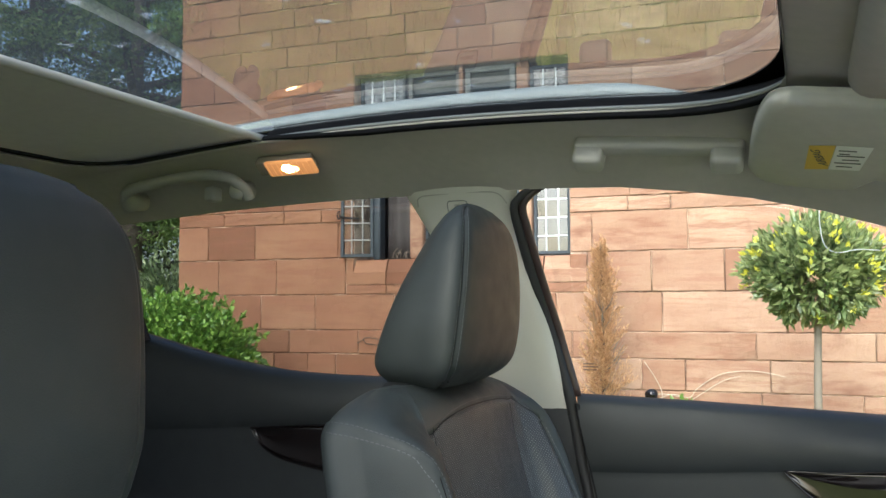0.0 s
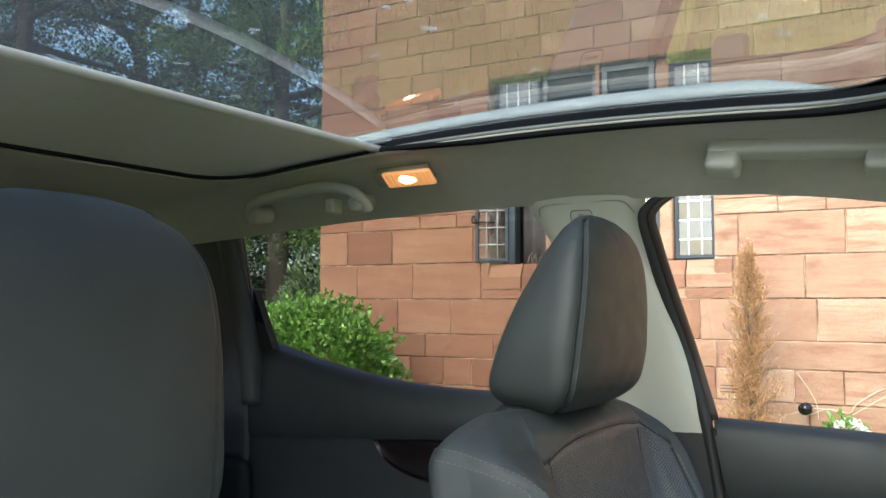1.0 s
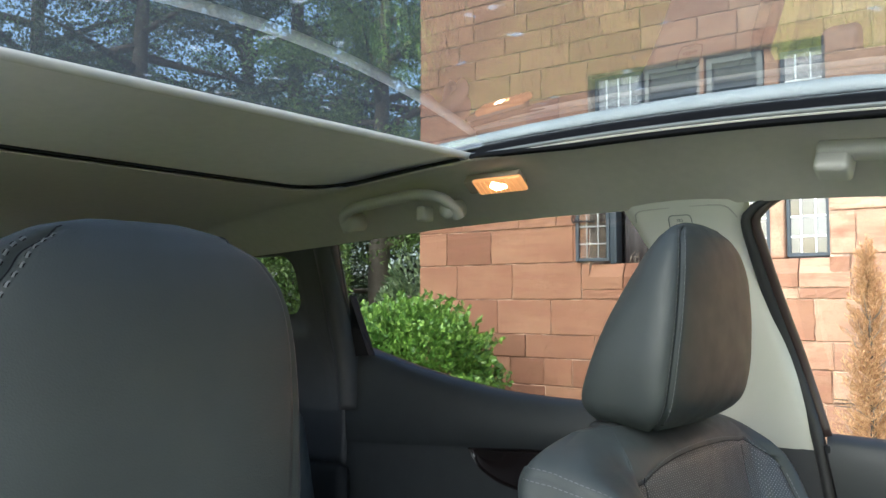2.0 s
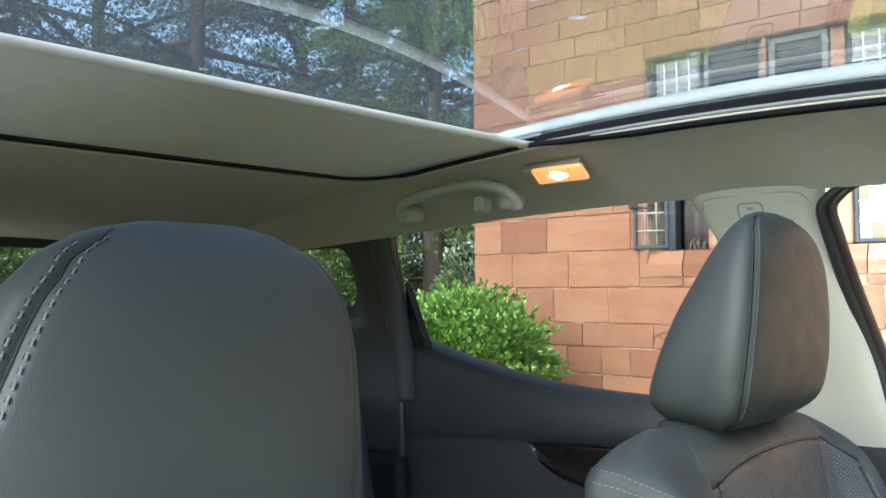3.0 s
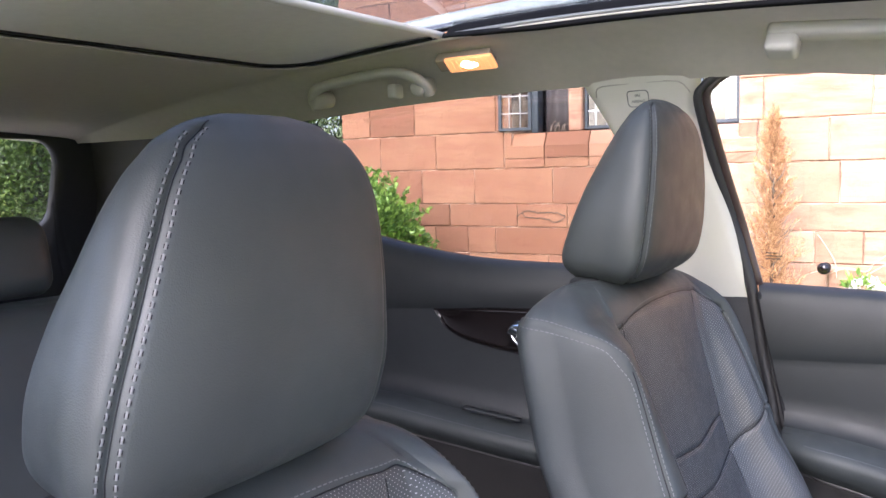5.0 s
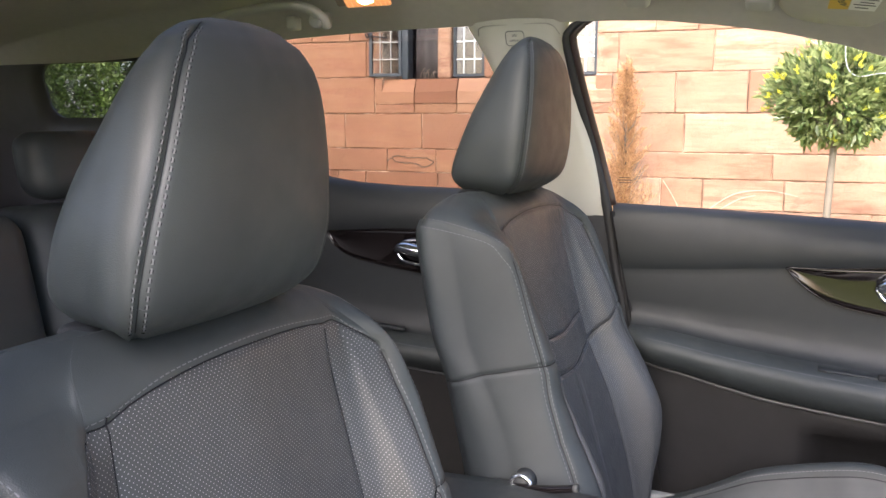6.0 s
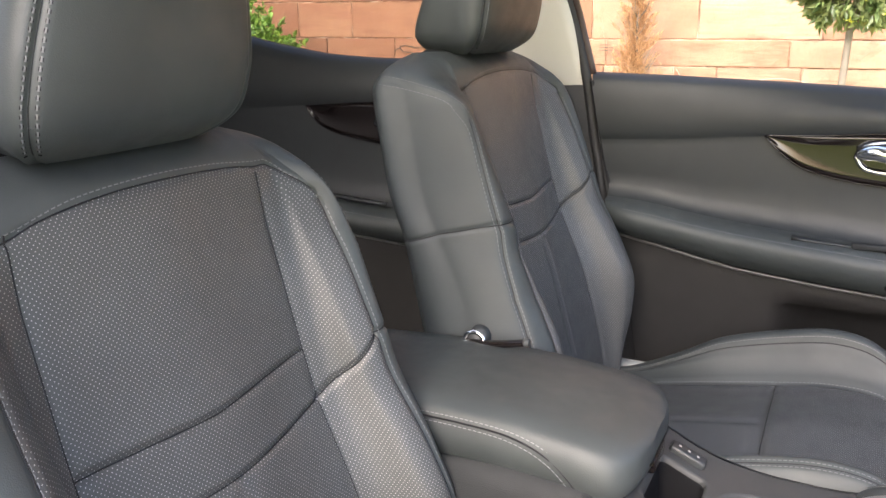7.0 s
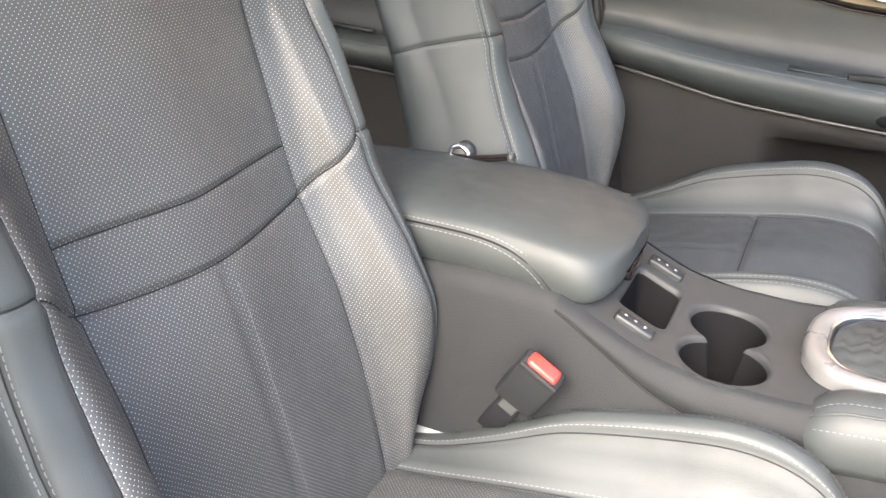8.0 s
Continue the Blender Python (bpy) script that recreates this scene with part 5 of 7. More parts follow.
# sun visor with its label
visor = empty("sun_visor", pose(.6, .3, 1.56), "beige fabric sun visor folded up, with an airbag label", "sun visor", "sun visors")
VB = visor.matrix_basis.inverted()
vpl = lambda x, y: 1.611 - .27 * (x - .38) - .165 * (y - .25)
edge = smooth_path([(.348, .520, 0), (.362, .385, 0), (.380, .290, 0), (.402, .254, 0), (.445, .238, 0), (.56, .205, 0), (.70, .20, 0), (.72, .30, 0), (.70, .46, 0), (.60, .47, 0), (.515, .455, 0), (.476, .480, 0), (.468, .520, 0), (.40, .556, 0), (.362, .556, 0), (.348, .520, 0)], 6)
mid = np.array([.53, .36, 0])
rows = []
for k, dz in ((1.0, .010), (1.004, .004), (1.0, 0.0), (.985, -.0045), (.95, -.007), (.6, -.008), (.0, -.008)):
    rows.append([tuple(mid[:2] + (p[:2] - mid[:2]) * k) + (vpl(*(mid[:2] + (p[:2] - mid[:2]) * k)) + dz,) for p in edge[:-1]])
top_rows = [[(x, y, vpl(x, y) + .012) for x, y, z in rows[0]], rows[0]]
part("visor_panel", sheet(top_rows + rows, True), VISOR_CLOTH, visor, "beige woven visor", matrix=VB)


def decal(name, a, b, c, d, material, parent, lift, m):
    """A flat label through four corners (x, y) on the visor's underside."""
    z = lambda p: vpl(*p) - .0082 - lift
    rows = [[(*a, z(a)), (*b, z(b))], [(*d, z(d)), (*c, z(c))]]
    return part(name, thick(rows, (0, 0, -.0006)), material, parent, smooth=False, matrix=m)


yl = decal("yellow_label", (.423, .366), (.450, .351), (.443, .440), (.417, .456), YELLOW, visor, 0, VB)
wl = decal("white_label", (.451, .351), (.487, .338), (.477, .424), (.444, .440), PAPER, visor, 0, VB)
cu = bpy.data.curves.new("label_text", "FONT")
cu.body, cu.size, cu.align_x, cu.extrude = "AIRBAG", .0150, "CENTER", .0002
tmp = bpy.data.objects.new("label_text", cu)
me = bpy.data.meshes.new_from_object(tmp)
bpy.data.objects.remove(tmp)
turn = Matrix.Rotation(radians(180), 4, "X") @ Matrix.Rotation(radians(101), 4, "Z")
for v in me.vertices:
    q = turn @ (v.co - Vector((0, .0053, 0)))
    x, y = .4332 + q.x, .400 + q.y
    v.co = (x, y, vpl(x, y) - .0092 + .5 * q.z)
finish("label_text", me, RAIL_GREY, yl, smooth=False)
for i, (u0, u1, v) in enumerate(((.1, .6, .15), (.15, .45, .28), (.1, .9, .36), (.3, .8, .52), (.1, .9, .66), (.2, .7, .82))):
    A, B, Cc, D = map(np.array, ((.451, .351), (.487, .338), (.477, .424), (.444, .440)))
    f = lambda u, v: tuple((A * (1 - u) + B * u) * (1 - v) + (D * (1 - u) + Cc * u) * v)
    decal("print_bar", f(u0, v), f(u1, v), f(u1, v + .022), f(u0, v + .022), RAIL_GREY, wl, .0008, None)

# overhead console between the visors
over = empty("overhead_console", pose(.58, .06, 1.585), "beige moulded overhead console by the windscreen", "console")
part("console_shell", rbox(.455, .72, -.16, .185, 1.560, 1.615, .022, 4), HEADLINER, over, matrix=over.matrix_basis.inverted() @ Matrix.Translation((.58, 0, 1.59)) @ Matrix.Rotation(radians(9), 4, "Y") @ Matrix.Translation((-.58, 0, -1.59)))
part("console_button", rbox(.485, .505, .12, .16, 1.566, 1.574, .004), HANDLE, over, matrix=over.matrix_basis.inverted())

# ---- centre console ----
console = empty("centre_console", pose(.3, 0, .345), "black grained centre console with cup holders and padded armrest", "console")
CB = console.matrix_basis.inverted()
TOP = [(-.20, .845), (.10, .862), (.20, .868), (.30, .862), (.345, .838), (.40, .812), (.46, .800), (.54, .798), (.62, .806), (.80, .83)]
xs = np.linspace(-.18, .80, 60)
tz = smoothed(xs, TOP, .012)[0]
sk_rows = [[(x, y, z) for y, z in ((-.150, .36), (-.146, .60), (-.138, tz[i] - .10), (-.128, tz[i] - .022), (-.122, tz[i] - .006), (-.113, tz[i]))] for i, x in enumerate(xs)]
part("side_panel", sheet(sk_rows), HARD_BLACK, console, matrix=CB)
part("side_panel", sheet([[(x, -y, z) for x, y, z in r][::-1] for r in sk_rows]), HARD_BLACK, console, matrix=CB)
part("back_panel", rbox(-.19, -.175, -.14, .14, .36, .845, .006), HARD_BLACK, console, matrix=CB)


circ = lambda cx, cy, r: (lambda x, y: math.hypot(x - cx, y - cy) - r)
rect = lambda x0, x1, y0, y1, r: (lambda x, y: math.hypot(max(abs(x - (x0 + x1) / 2) - (x1 - x0) / 2 + r, 0), max(abs(y - (y0 + y1) / 2) - (y1 - y0) / 2 + r, 0)) - r)
cup_a, cup_b = circ(.466, .016, .043), circ(.472, -.064, .0465)
cups = lambda x, y: min(cup_a(x, y), cup_b(x, y))
cubby = rect(.349, .404, -.049, .051, .010)
deck_z = lambda x, y: np.interp(x, xs, tz) - .004 * (1 - (y / .113) ** 2)


def outline(f, cx, cy, off, n=120):
    """The closed line at that distance outside a shape, seen from a point within it."""
    pts = []
    for a in np.linspace(0, 2 * math.pi, n, endpoint=False):
        lo, hi = 0.0, .15
        for _ in range(30):
            m = (lo + hi) / 2
            lo, hi = (m, hi) if f(cx + m * math.cos(a), cy + m * math.sin(a)) < off else (lo, m)
        pts.append((cx + lo * math.cos(a), cy + lo * math.sin(a)))
    return pts


gxd, gyd = np.linspace(.30, .60, 120), np.linspace(-.113, .113, 96)
DV, DF = sheet([[(x, y, deck_z(x, y)) for y in gyd] for x in gxd])
keep_face = lambda f: all(min(cups(DV[i][0], DV[i][1]), cubby(DV[i][0], DV[i][1])) > .0035 for i in f)
part("deck", (DV, [f for f in DF if keep_face(f)]), DECK_TRIM, console, "smooth black plastic deck with wells", matrix=CB)
for f, cx, cy, deep, word in ((cups, .468, -.022, .082, "twin cup holder"), (cubby, .376, .0, .078, "open cubby")):
    rim = []
    for off, dz in ((.0085, .0006), (.0050, .0012), (.0022, .0006), (.0004, -.0016), (-.0006, -.006)):
        rim.append([(x, y, deck_z(x, y) + dz) for x, y in outline(f, cx, cy, off)])
    part("well_rim", sheet(rim, True), DECK_TRIM, console, "rounded rim", matrix=CB)
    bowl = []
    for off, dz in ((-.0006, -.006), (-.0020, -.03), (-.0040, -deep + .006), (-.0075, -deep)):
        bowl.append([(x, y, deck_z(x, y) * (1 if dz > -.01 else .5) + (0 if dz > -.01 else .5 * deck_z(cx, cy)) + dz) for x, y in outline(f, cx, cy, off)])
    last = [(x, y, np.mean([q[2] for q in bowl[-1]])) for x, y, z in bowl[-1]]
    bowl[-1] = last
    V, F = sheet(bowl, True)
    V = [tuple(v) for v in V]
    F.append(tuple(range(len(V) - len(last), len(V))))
    # the shade deep in the wells is put into this blacker lining
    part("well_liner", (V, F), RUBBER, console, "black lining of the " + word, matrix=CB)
# flanks of the deck, with a fine gap to the side panels
FLANK = [(.30, .004), (.36, .012), (.42, .026), (.48, .036), (.54, .036), (.60, .022)]
fx = np.linspace(.302, .60, 40)
for sg in (-1, 1):
    rows = []
    for x in fx:
        t, d = np.interp(x, xs, tz), np.interp(x, *np.array(FLANK).T)
        rows.append([(x, sg * y, z) for y, z in ((.1125, t + .0012), (.1185, t - .0005), (.1240, t - .005), (.1270 + .1 * d, t - .005 - d * .5), (.1295 + .12 * d, t - .006 - d), (.1255 + .12 * d, t - .0075 - d))])
    part("deck_flank", sheet(rows if sg < 0 else [r[::-1] for r in rows]), HARD_BLACK, console, matrix=CB)
    part("flank_gap", tube([(x, sg * (.1285 + .12 * np.interp(x, *np.array(FLANK).T)), np.interp(x, xs, tz) - .0075 - np.interp(x, *np.array(FLANK).T)) for x in fx], .0011, 6), MATT_BLACK, console, matrix=CB)
part("rear_deck", sheet([[(x, y, np.interp(x, xs, tz)) for y in np.linspace(-.113, .113, 8)] for x in np.linspace(-.18, .30, 20)]), HARD_BLACK, console, matrix=CB)
part("front_deck", sheet([[(x, y, np.interp(x, xs, tz)) for y in np.linspace(-.113, .113, 8)] for x in np.linspace(.60, .80, 12)]), HARD_BLACK, console, matrix=CB)
part("well_mat", tube([(.462, -.060, .7175), (.462, -.060, .7255)], .024, 28), CLEAR, console, "clear rubber cup insert", matrix=CB)
for s in (-1, 1):
    plate = part("switch_plate", rbox(.353, .399, .079 * s - .0095, .079 * s + .0095, np.interp(.38, xs, tz) - .010, np.interp(.38, xs, tz) + .0055, .003), SOFT_BLACK, console, "black heated seat switch", matrix=CB @ Matrix.Translation((.382, 0, .82)) @ Matrix.Rotation(radians(24), 4, "Y") @ Matrix.Translation((-.382, 0, -.82)))
    for k in range(3):
        part("switch_mark", rbox(.361 + .012 * k, .3645 + .012 * k, .079 * s - .0016, .079 * s + .0016, np.interp(.38, xs, tz) + .0048, np.interp(.38, xs, tz) + .0062, .0004, 1), SATIN, plate)

# padded armrest lid
LID = [(-.16, .90), (-.05, .915), (.10, .924), (.20, .922), (.29, .913), (.335, .904), (.358, .894)]
lx = np.concatenate([np.linspace(-.16, .28, 34), np.linspace(.285, .356, 22)])
lz = smoothed(lx, LID, .02)[0]
rows = []
for i, x in enumerate(lx):
    e = max(0, (x - .27) / .086)
    w = .112 * (max(0.0, 1 - .975 * e ** 5)) ** .30
    drop = .058 * (1 - .55 * e ** 4)
    z = lz[i]
    low = z - drop - .004
    rows.append([(x, y, zz) for y, zz in ((-w + .006, low), (-w - .001, low + .006), (-w - .002, z - .030), (-w + .002, z - .012), (-w + .012, z - .003), (-w * .6, z + .002), (0, z + .004), (w * .6, z + .002), (w - .012, z - .003), (w - .002, z - .012), (w + .002, z - .030), (w + .001, low + .006), (w - .006, low))])
lid = part("armrest_lid", sheet(np.array(rows)), LEATHER, console, "padded black leather armrest", matrix=CB)
fr = rows[-1]
part("lid_front", (fr, [tuple(range(len(fr)))]), LEATHER, lid)
und = [[r[0] for r in rows], [r[-1] for r in rows]]
part("lid_tray", sheet(und), MATT_BLACK, lid)
R = np.array(rows)
for side in (0, 1):
    sg = -1 if side == 0 else 1
    run = [(-.10, .903), (.0, .9085), (.10, .9125), (.19, .9115), (.235, .905), (.268, .890), (.292, .868), (.301, .853)]
    L = smooth_path([(x, sg * .1115, z) for x, z in run], 6)
    N = np.array([(0, sg * .8, .6)] * len(L))
    low = L + np.array((-.0065, sg * .0035, -.0085))
    part("stitching", joined(stitches(L, N, .006), stitches(low, N, .006)), THREAD, lid, "grey stitching", kind="stuff")
    part("seam_line", tube(L * .5 + low * .5 - N * .0004, .0011, 6), MATT_BLACK, lid, "fine dark seam")
part("latch", rbox(.346, .358, -.028, .028, .848, .868, .004), GLOSS_BLACK, lid)

# gear lever surround
shift = empty("gear_selector", pose(.66, .02, .80), "gear selector with a silver surround and a black leather gaiter", "gear selector")
SB = shift.matrix_basis.inverted()
ring = smooth_path([(.545, -.004, .812), (.551, .045, .812), (.577, .084, .812), (.64, .104, .815), (.76, .106, .822), (.79, .005, .826), (.76, -.088, .822), (.64, -.086, .815), (.575, -.072, .812), (.550, -.040, .812), (.545, -.004, .812)], 8)
ctr = np.array((.67, .008, .815))
def ring_rows(steps):
    return [[tuple(ctr[:2] + (p[:2] - ctr[:2]) * k + np.array((.25 * max(0.0, dz - .01), 0))) + (p[2] + dz,) for p in ring[:-1]] for k, dz in steps]


part("silver_surround", sheet(ring_rows(((1.0, -.012), (1.0, .001), (.985, .007), (.95, .0095), (.86, .0085), (.825, .005))), True), SILVER_PAINT, shift, "pale silver ring", matrix=SB)
part("chrome_liner", sheet(ring_rows(((.825, .005), (.81, .0065), (.79, .004), (.785, -.006))), True), CHROME, shift, "bright inner edge", matrix=SB)
boot = np.array(ring_rows(((.785, -.006), (.76, .002), (.70, .006), (.62, .004), (.52, .012), (.46, .010), (.36, .026), (.31, .030), (.22, .056), (.17, .078))))
for i in range(1, len(boot)):
    for j in range(boot.shape[1]):
        boot[i, j, 2] += .0012 * math.sin(j * .75 + i * 1.3) * (1 if i < 7 else .4)
part("gaiter", sheet(boot, True), LEATHER, shift, "pleated black leather gaiter", matrix=SB)
part("lever", tube([(.69, .013, .88), (.70, .013, .96)], .011, 12), CHROME, shift, matrix=SB)
part("knob", tube(smooth_path([(.70, .013, .955), (.703, .013, .985), (.706, .013, 1.02)], 6), [.012, .016, .02, .023, .025, .026, .026, .026, .026, .025, .024, .022, .016], 14), LEATHER, shift, matrix=SB)
PAD = [(.078, .796), (.084, .809), (.098, .8155), (.114, .8140), (.128, .8070), (.1385, .7930), (.1430, .7750), (.1420, .7560), (.1350, .7420), (.1200, .7350)]
for sg in (-1, 1):
    rows = []
    for x in np.concatenate([.556 + .044 * (1 - np.cos(np.linspace(0, math.pi / 2, 12))), np.linspace(.61, .85, 12)]):
        e = math.sqrt(max(.0004, 1 - (max(0.0, .60 - x) / .0445) ** 2))
        up = .12 * (x - .56)
        rows.append([(x, sg * (.112 + (y - .112) * (.25 + .75 * e)), .778 + (z - .778) * e + up) for y, z in PAD])
    R = np.array(rows)
    pp = part("side_pad", sheet(rows if sg < 0 else [r[::-1] for r in rows]), LEATHER, console, "padded leather knee pad", matrix=CB)
    for c0, c1, mixw in ((3, 4, .25), (5, 6, .10)):
        st = R[5:, c0] * (1 - mixw) + R[5:, c1] * mixw
        part("stitching", stitches(st, np.array([(0, sg * (.4 if c0 == 3 else .9), .9 if c0 == 3 else .4)] * len(st)), .006), THREAD, pp, "grey stitching", kind="stuff")
    part("welt", tube(R[4:, 4], .0016, 6), LEATHER, pp)

# seat belt buckle beside the driver's cushion
buckle = empty("seat_belt_buckle", pose(.288, -.166, .768), "black seat belt buckle with an orange-red release button", "seat belt buckle")
tip = Matrix.Rotation(radians(31), 4, "Y") @ Matrix.Rotation(radians(16), 4, "X")
part("buckle_body", rbox(-.025, .025, -.0150, .0150, -.024, .046, .006, 3), HARD_BLACK, buckle, matrix=tip)
part("release_button", rbox(-.0185, .0185, -.0085, .0100, .040, .0500, .0045, 4), RED, buckle, "orange-red button", matrix=tip)
part("buckle_rim", rbox(-.0235, .0235, -.0148, -.0105, .038, .0480, .002), HARD_BLACK, buckle, matrix=tip)
part("stalk", rbox(-.014, .014, -.006, .006, -.105, -.020, .003), MATT_BLACK, buckle, "woven webbing stalk", matrix=tip)
part("stalk_plate", rbox(-.010, .010, -.0085, -.005, -.046, -.026, .001), RAIL_GREY, buckle, matrix=tip)

# ---- rear bench ----
bench = empty("rear_bench", pose(-.9, 0, .345), "black leather rear bench with headrests", "car seat")
BB = bench.matrix_basis.inverted()


def pad_shape(x0, x1, y0, y1, z0, z1, lean, r):
    bm = rbox(x0, x1, y0, y1, z0, z1, r, 5)
    for v in bm.verts:
        v.co.x -= (v.co.z - z0) * lean
        v.co.x += .02 * math.cos((v.co.y - (y0 + y1) / 2) / (y1 - y0) * math.pi * 1.0) - .02
    return bm


for y0, y1 in ((-.60, -.21), (-.205, .205), (.21, .60)):
    part("rear_backrest", pad_shape(-.98, -.80, y0, y1, .70, 1.225, .22, .05), LEATHER, bench, matrix=BB)
    part("rear_cushion", pad_shape(-.92, -.40, y0, y1, .52, .735, .0, .05), LEATHER, bench, matrix=BB)
    c = (y0 + y1) / 2
    part("rear_headrest", pad_shape(-1.06, -.97, c - .12, c + .12, 1.235, 1.375, .2, .04), LEATHER, bench, matrix=BB)
part("bench_base", rbox(-.95, -.42, -.60, .60, .345, .53, .03), HARD_BLACK, bench, matrix=BB)

# dashboard and bulkhead that close the front of the cabin
dash = empty("dashboard", pose(1.1, 0, .345), "plain black dashboard across the front of the cabin", "dashboard")
DB = dash.matrix_basis.inverted()
prof = [(.98, .46), (.94, .62), (.90, .80), (.87, .92), (.89, 1.00), (.95, 1.045), (1.05, 1.06), (1.20, 1.05), (1.34, 1.02)]
part("dash_body", sheet([[(x, y, z) for x, z in prof] for y in np.linspace(-.70, .70, 12)]), HARD_BLACK, dash, matrix=DB)
part("bulkhead", rbox(1.30, 1.34, -.70, .70, .34, 1.02, .01), HARD_BLACK, dash, matrix=DB)
for s in (-1, 1):
    part("dash_end", rbox(.92, 1.30, s * .70 - .02, s * .70 + .02, .36, 1.03, .01), HARD_BLACK, dash, matrix=DB)


# ---- outdoors ----
rng = random.Random(7)
G = 70
gx = [-320, -120, -60, -30] + list(np.linspace(-16, 16, 33)) + [30, 60, 120, 320]
rows = [[(x, y, (.02 * math.sin(x * .9) * math.cos(y * .7) if abs(x) < 20 and abs(y) < 20 else 0.0) - .01) for x in gx] for y in gx]
V, F = sheet(rows)
part("ground", (V, [f for f in F]), LAWN, None, "mown lawn round the car and the house", "ground", kind="structure")

# unseen pale sheet, added so that light bounces up into the cabin
rows = [[(x, y, .012) for x in np.linspace(-16, 16, 9)] for y in np.linspace(-3.2, 1.0, 9)]
part("driveway", thick(rows, (0, 0, -.05)), BOUNCE_GRAVEL, None, "pale gravel drive under the car", "driveway", kind="structure")

# grass blades between the car and the wall
V, F = [], []
for _ in range(11000):
    x, y = rng.uniform(-2.6, 2.2), rng.uniform(1.3, 4.62)
    a, h, l = rng.uniform(0, 6.28), rng.uniform(.03, .075), rng.uniform(-.03, .03)
    o = len(V)
    c, s_ = math.cos(a) * .004, math.sin(a) * .004
    V += [(x - c, y - s_, 0), (x + c, y + s_, 0), (x + l, y + rng.uniform(-.03, .03), h)]
    F.append((o, o + 1, o + 2))
part("grass", (V, F), GRASS_BLADE, None, "yellow-green grass in front of the house", "grass", kind="stuff")

# ---- house wall ----
HOUSE = pose(0, 4.595, 0, 0, 0, 3.92)          # x along the wall, -y towards the car
X0, X1 = -3.925, 7.0
WX0, WX1, WZ0, WZ1 = -2.47, -.955, 1.70, 3.00
TOPZ = 5.6


def core_wall():
    """The wall's mortar core with the window's opening, 0.5 m thick."""
    geos = []
    for x0, x1, z0, z1 in ((X0 + .01, WX0, -.3, TOPZ), (WX1, X1, -.3, TOPZ), (WX0, WX1, -.3, WZ0 - .17), (WX0, WX1, WZ1, TOPZ)):
        bm = rbox(x0, x1, .0105, .5, z0, z1, 0)
        V, F = [tuple(v.co) for v in bm.verts], [tuple(v.index for v in f.verts) for f in bm.faces]
        geos.append((V, F))
        bm.free()
    bm = rbox(X0 + .012, X0 + .5, .5, 9.0, -.3, TOPZ, 0)
    geos.append(([tuple(v.co) for v in bm.verts], [tuple(v.index for v in f.verts) for f in bm.faces]))
    bm.free()
    return joined(*geos)


wall = part("wall_house", core_wall(), MORTAR, None, "red sandstone house wall of dressed blocks with pale joints", "wall", kind="structure", smooth=False, matrix=HOUSE)

# window with stone mullions and leaded casements
win = empty("window_1", HOUSE, "mullioned stone window with leaded steel casements, one swung open", "window", kind="structure")


def light(x0, x1, z0, z1, y, cols, rows_, lead, name="casement", m=None, glass=None, parent=None):
    """A leaded light: steel frame, lead strips, glass."""
    root = part(name, joined(*[((lambda b: ([tuple(v.co) for v in b.verts], [tuple(v.index for v in f.verts) for f in b.faces]))(rbox(a, b, y - .012, y + .012, c, d, .002, 1))) for a, b, c, d in ((x0, x0 + .022, z0, z1), (x1 - .022, x1, z0, z1), (x0 + .0225, x1 - .0225, z0, z0 + .022), (x0 + .0225, x1 - .0225, z1 - .022, z1))]), IRON, parent or win, "blue-black steel frame", matrix=m, smooth=False)
    for i in range(1, cols):
        x = x0 + (x1 - x0) * i / cols
        part("lead_bar", rbox(x - .005, x + .005, y - .005, y + .005, z0 + .022, z1 - .022, .001, 1), lead, root)
    for i in range(1, rows_):
        z = z0 + (z1 - z0) * i / rows_
        part("lead_bar", rbox(x0 + .022, x1 - .022, y - .0058, y + .0058, z - .005, z + .005, .001, 1), lead, root)
    for i in range(cols):
        for j in range(rows_):
            a, b = x0 + (x1 - x0) * (i + .03) / cols, x0 + (x1 - x0) * (i + .97) / cols
            c, d = z0 + (z1 - z0) * (j + .03) / rows_, z0 + (z1 - z0) * (j + .97) / rows_
            t1, t2 = rng.uniform(-.0016, .0016), rng.uniform(-.0016, .0016)
            V = [(a, y + t1, c), (b, y + t2, c), (b, y - t1, d), (a, y - t2, d)]
            V += [(p[0], p[1] + .003, p[2]) for p in V]
            F = [(0, 1, 2, 3), (7, 6, 5, 4), (0, 4, 5, 1), (1, 5, 6, 2), (2, 6, 7, 3), (3, 7, 4, 0)]
            me = mesh("pane", V, F)
            q = finish("pane", me, [glass or HOUSE_GLASS, GLASS_BACK], root, smooth=False)
            for p in me.polygons:
                p.material_index = 0 if p.index == 0 else 1
            q.visible_shadow = False
    return root


TR = 2.36
for x0, x1 in ((-2.075, -1.975), (-1.735, -1.665), (-1.300, -1.215)):
    part("mullion", rbox(x0, x1, .05, .20, WZ0, TR - .04, .018, 2), STONE, win, "stone mullion", smooth=False)
part("transom", rbox(WX0, WX1, .06, .19, TR - .04, TR + .04, .015, 2), STONE, win, "stone transom", smooth=False)
for x0, x1 in ((-1.97, -1.74), (-1.66, -1.305), (-1.21, -.965)):
    light(x0, x1, WZ0 + .012, TR - .045, .10, 3 if x1 - x0 < .3 else 4, 5, LEAD)


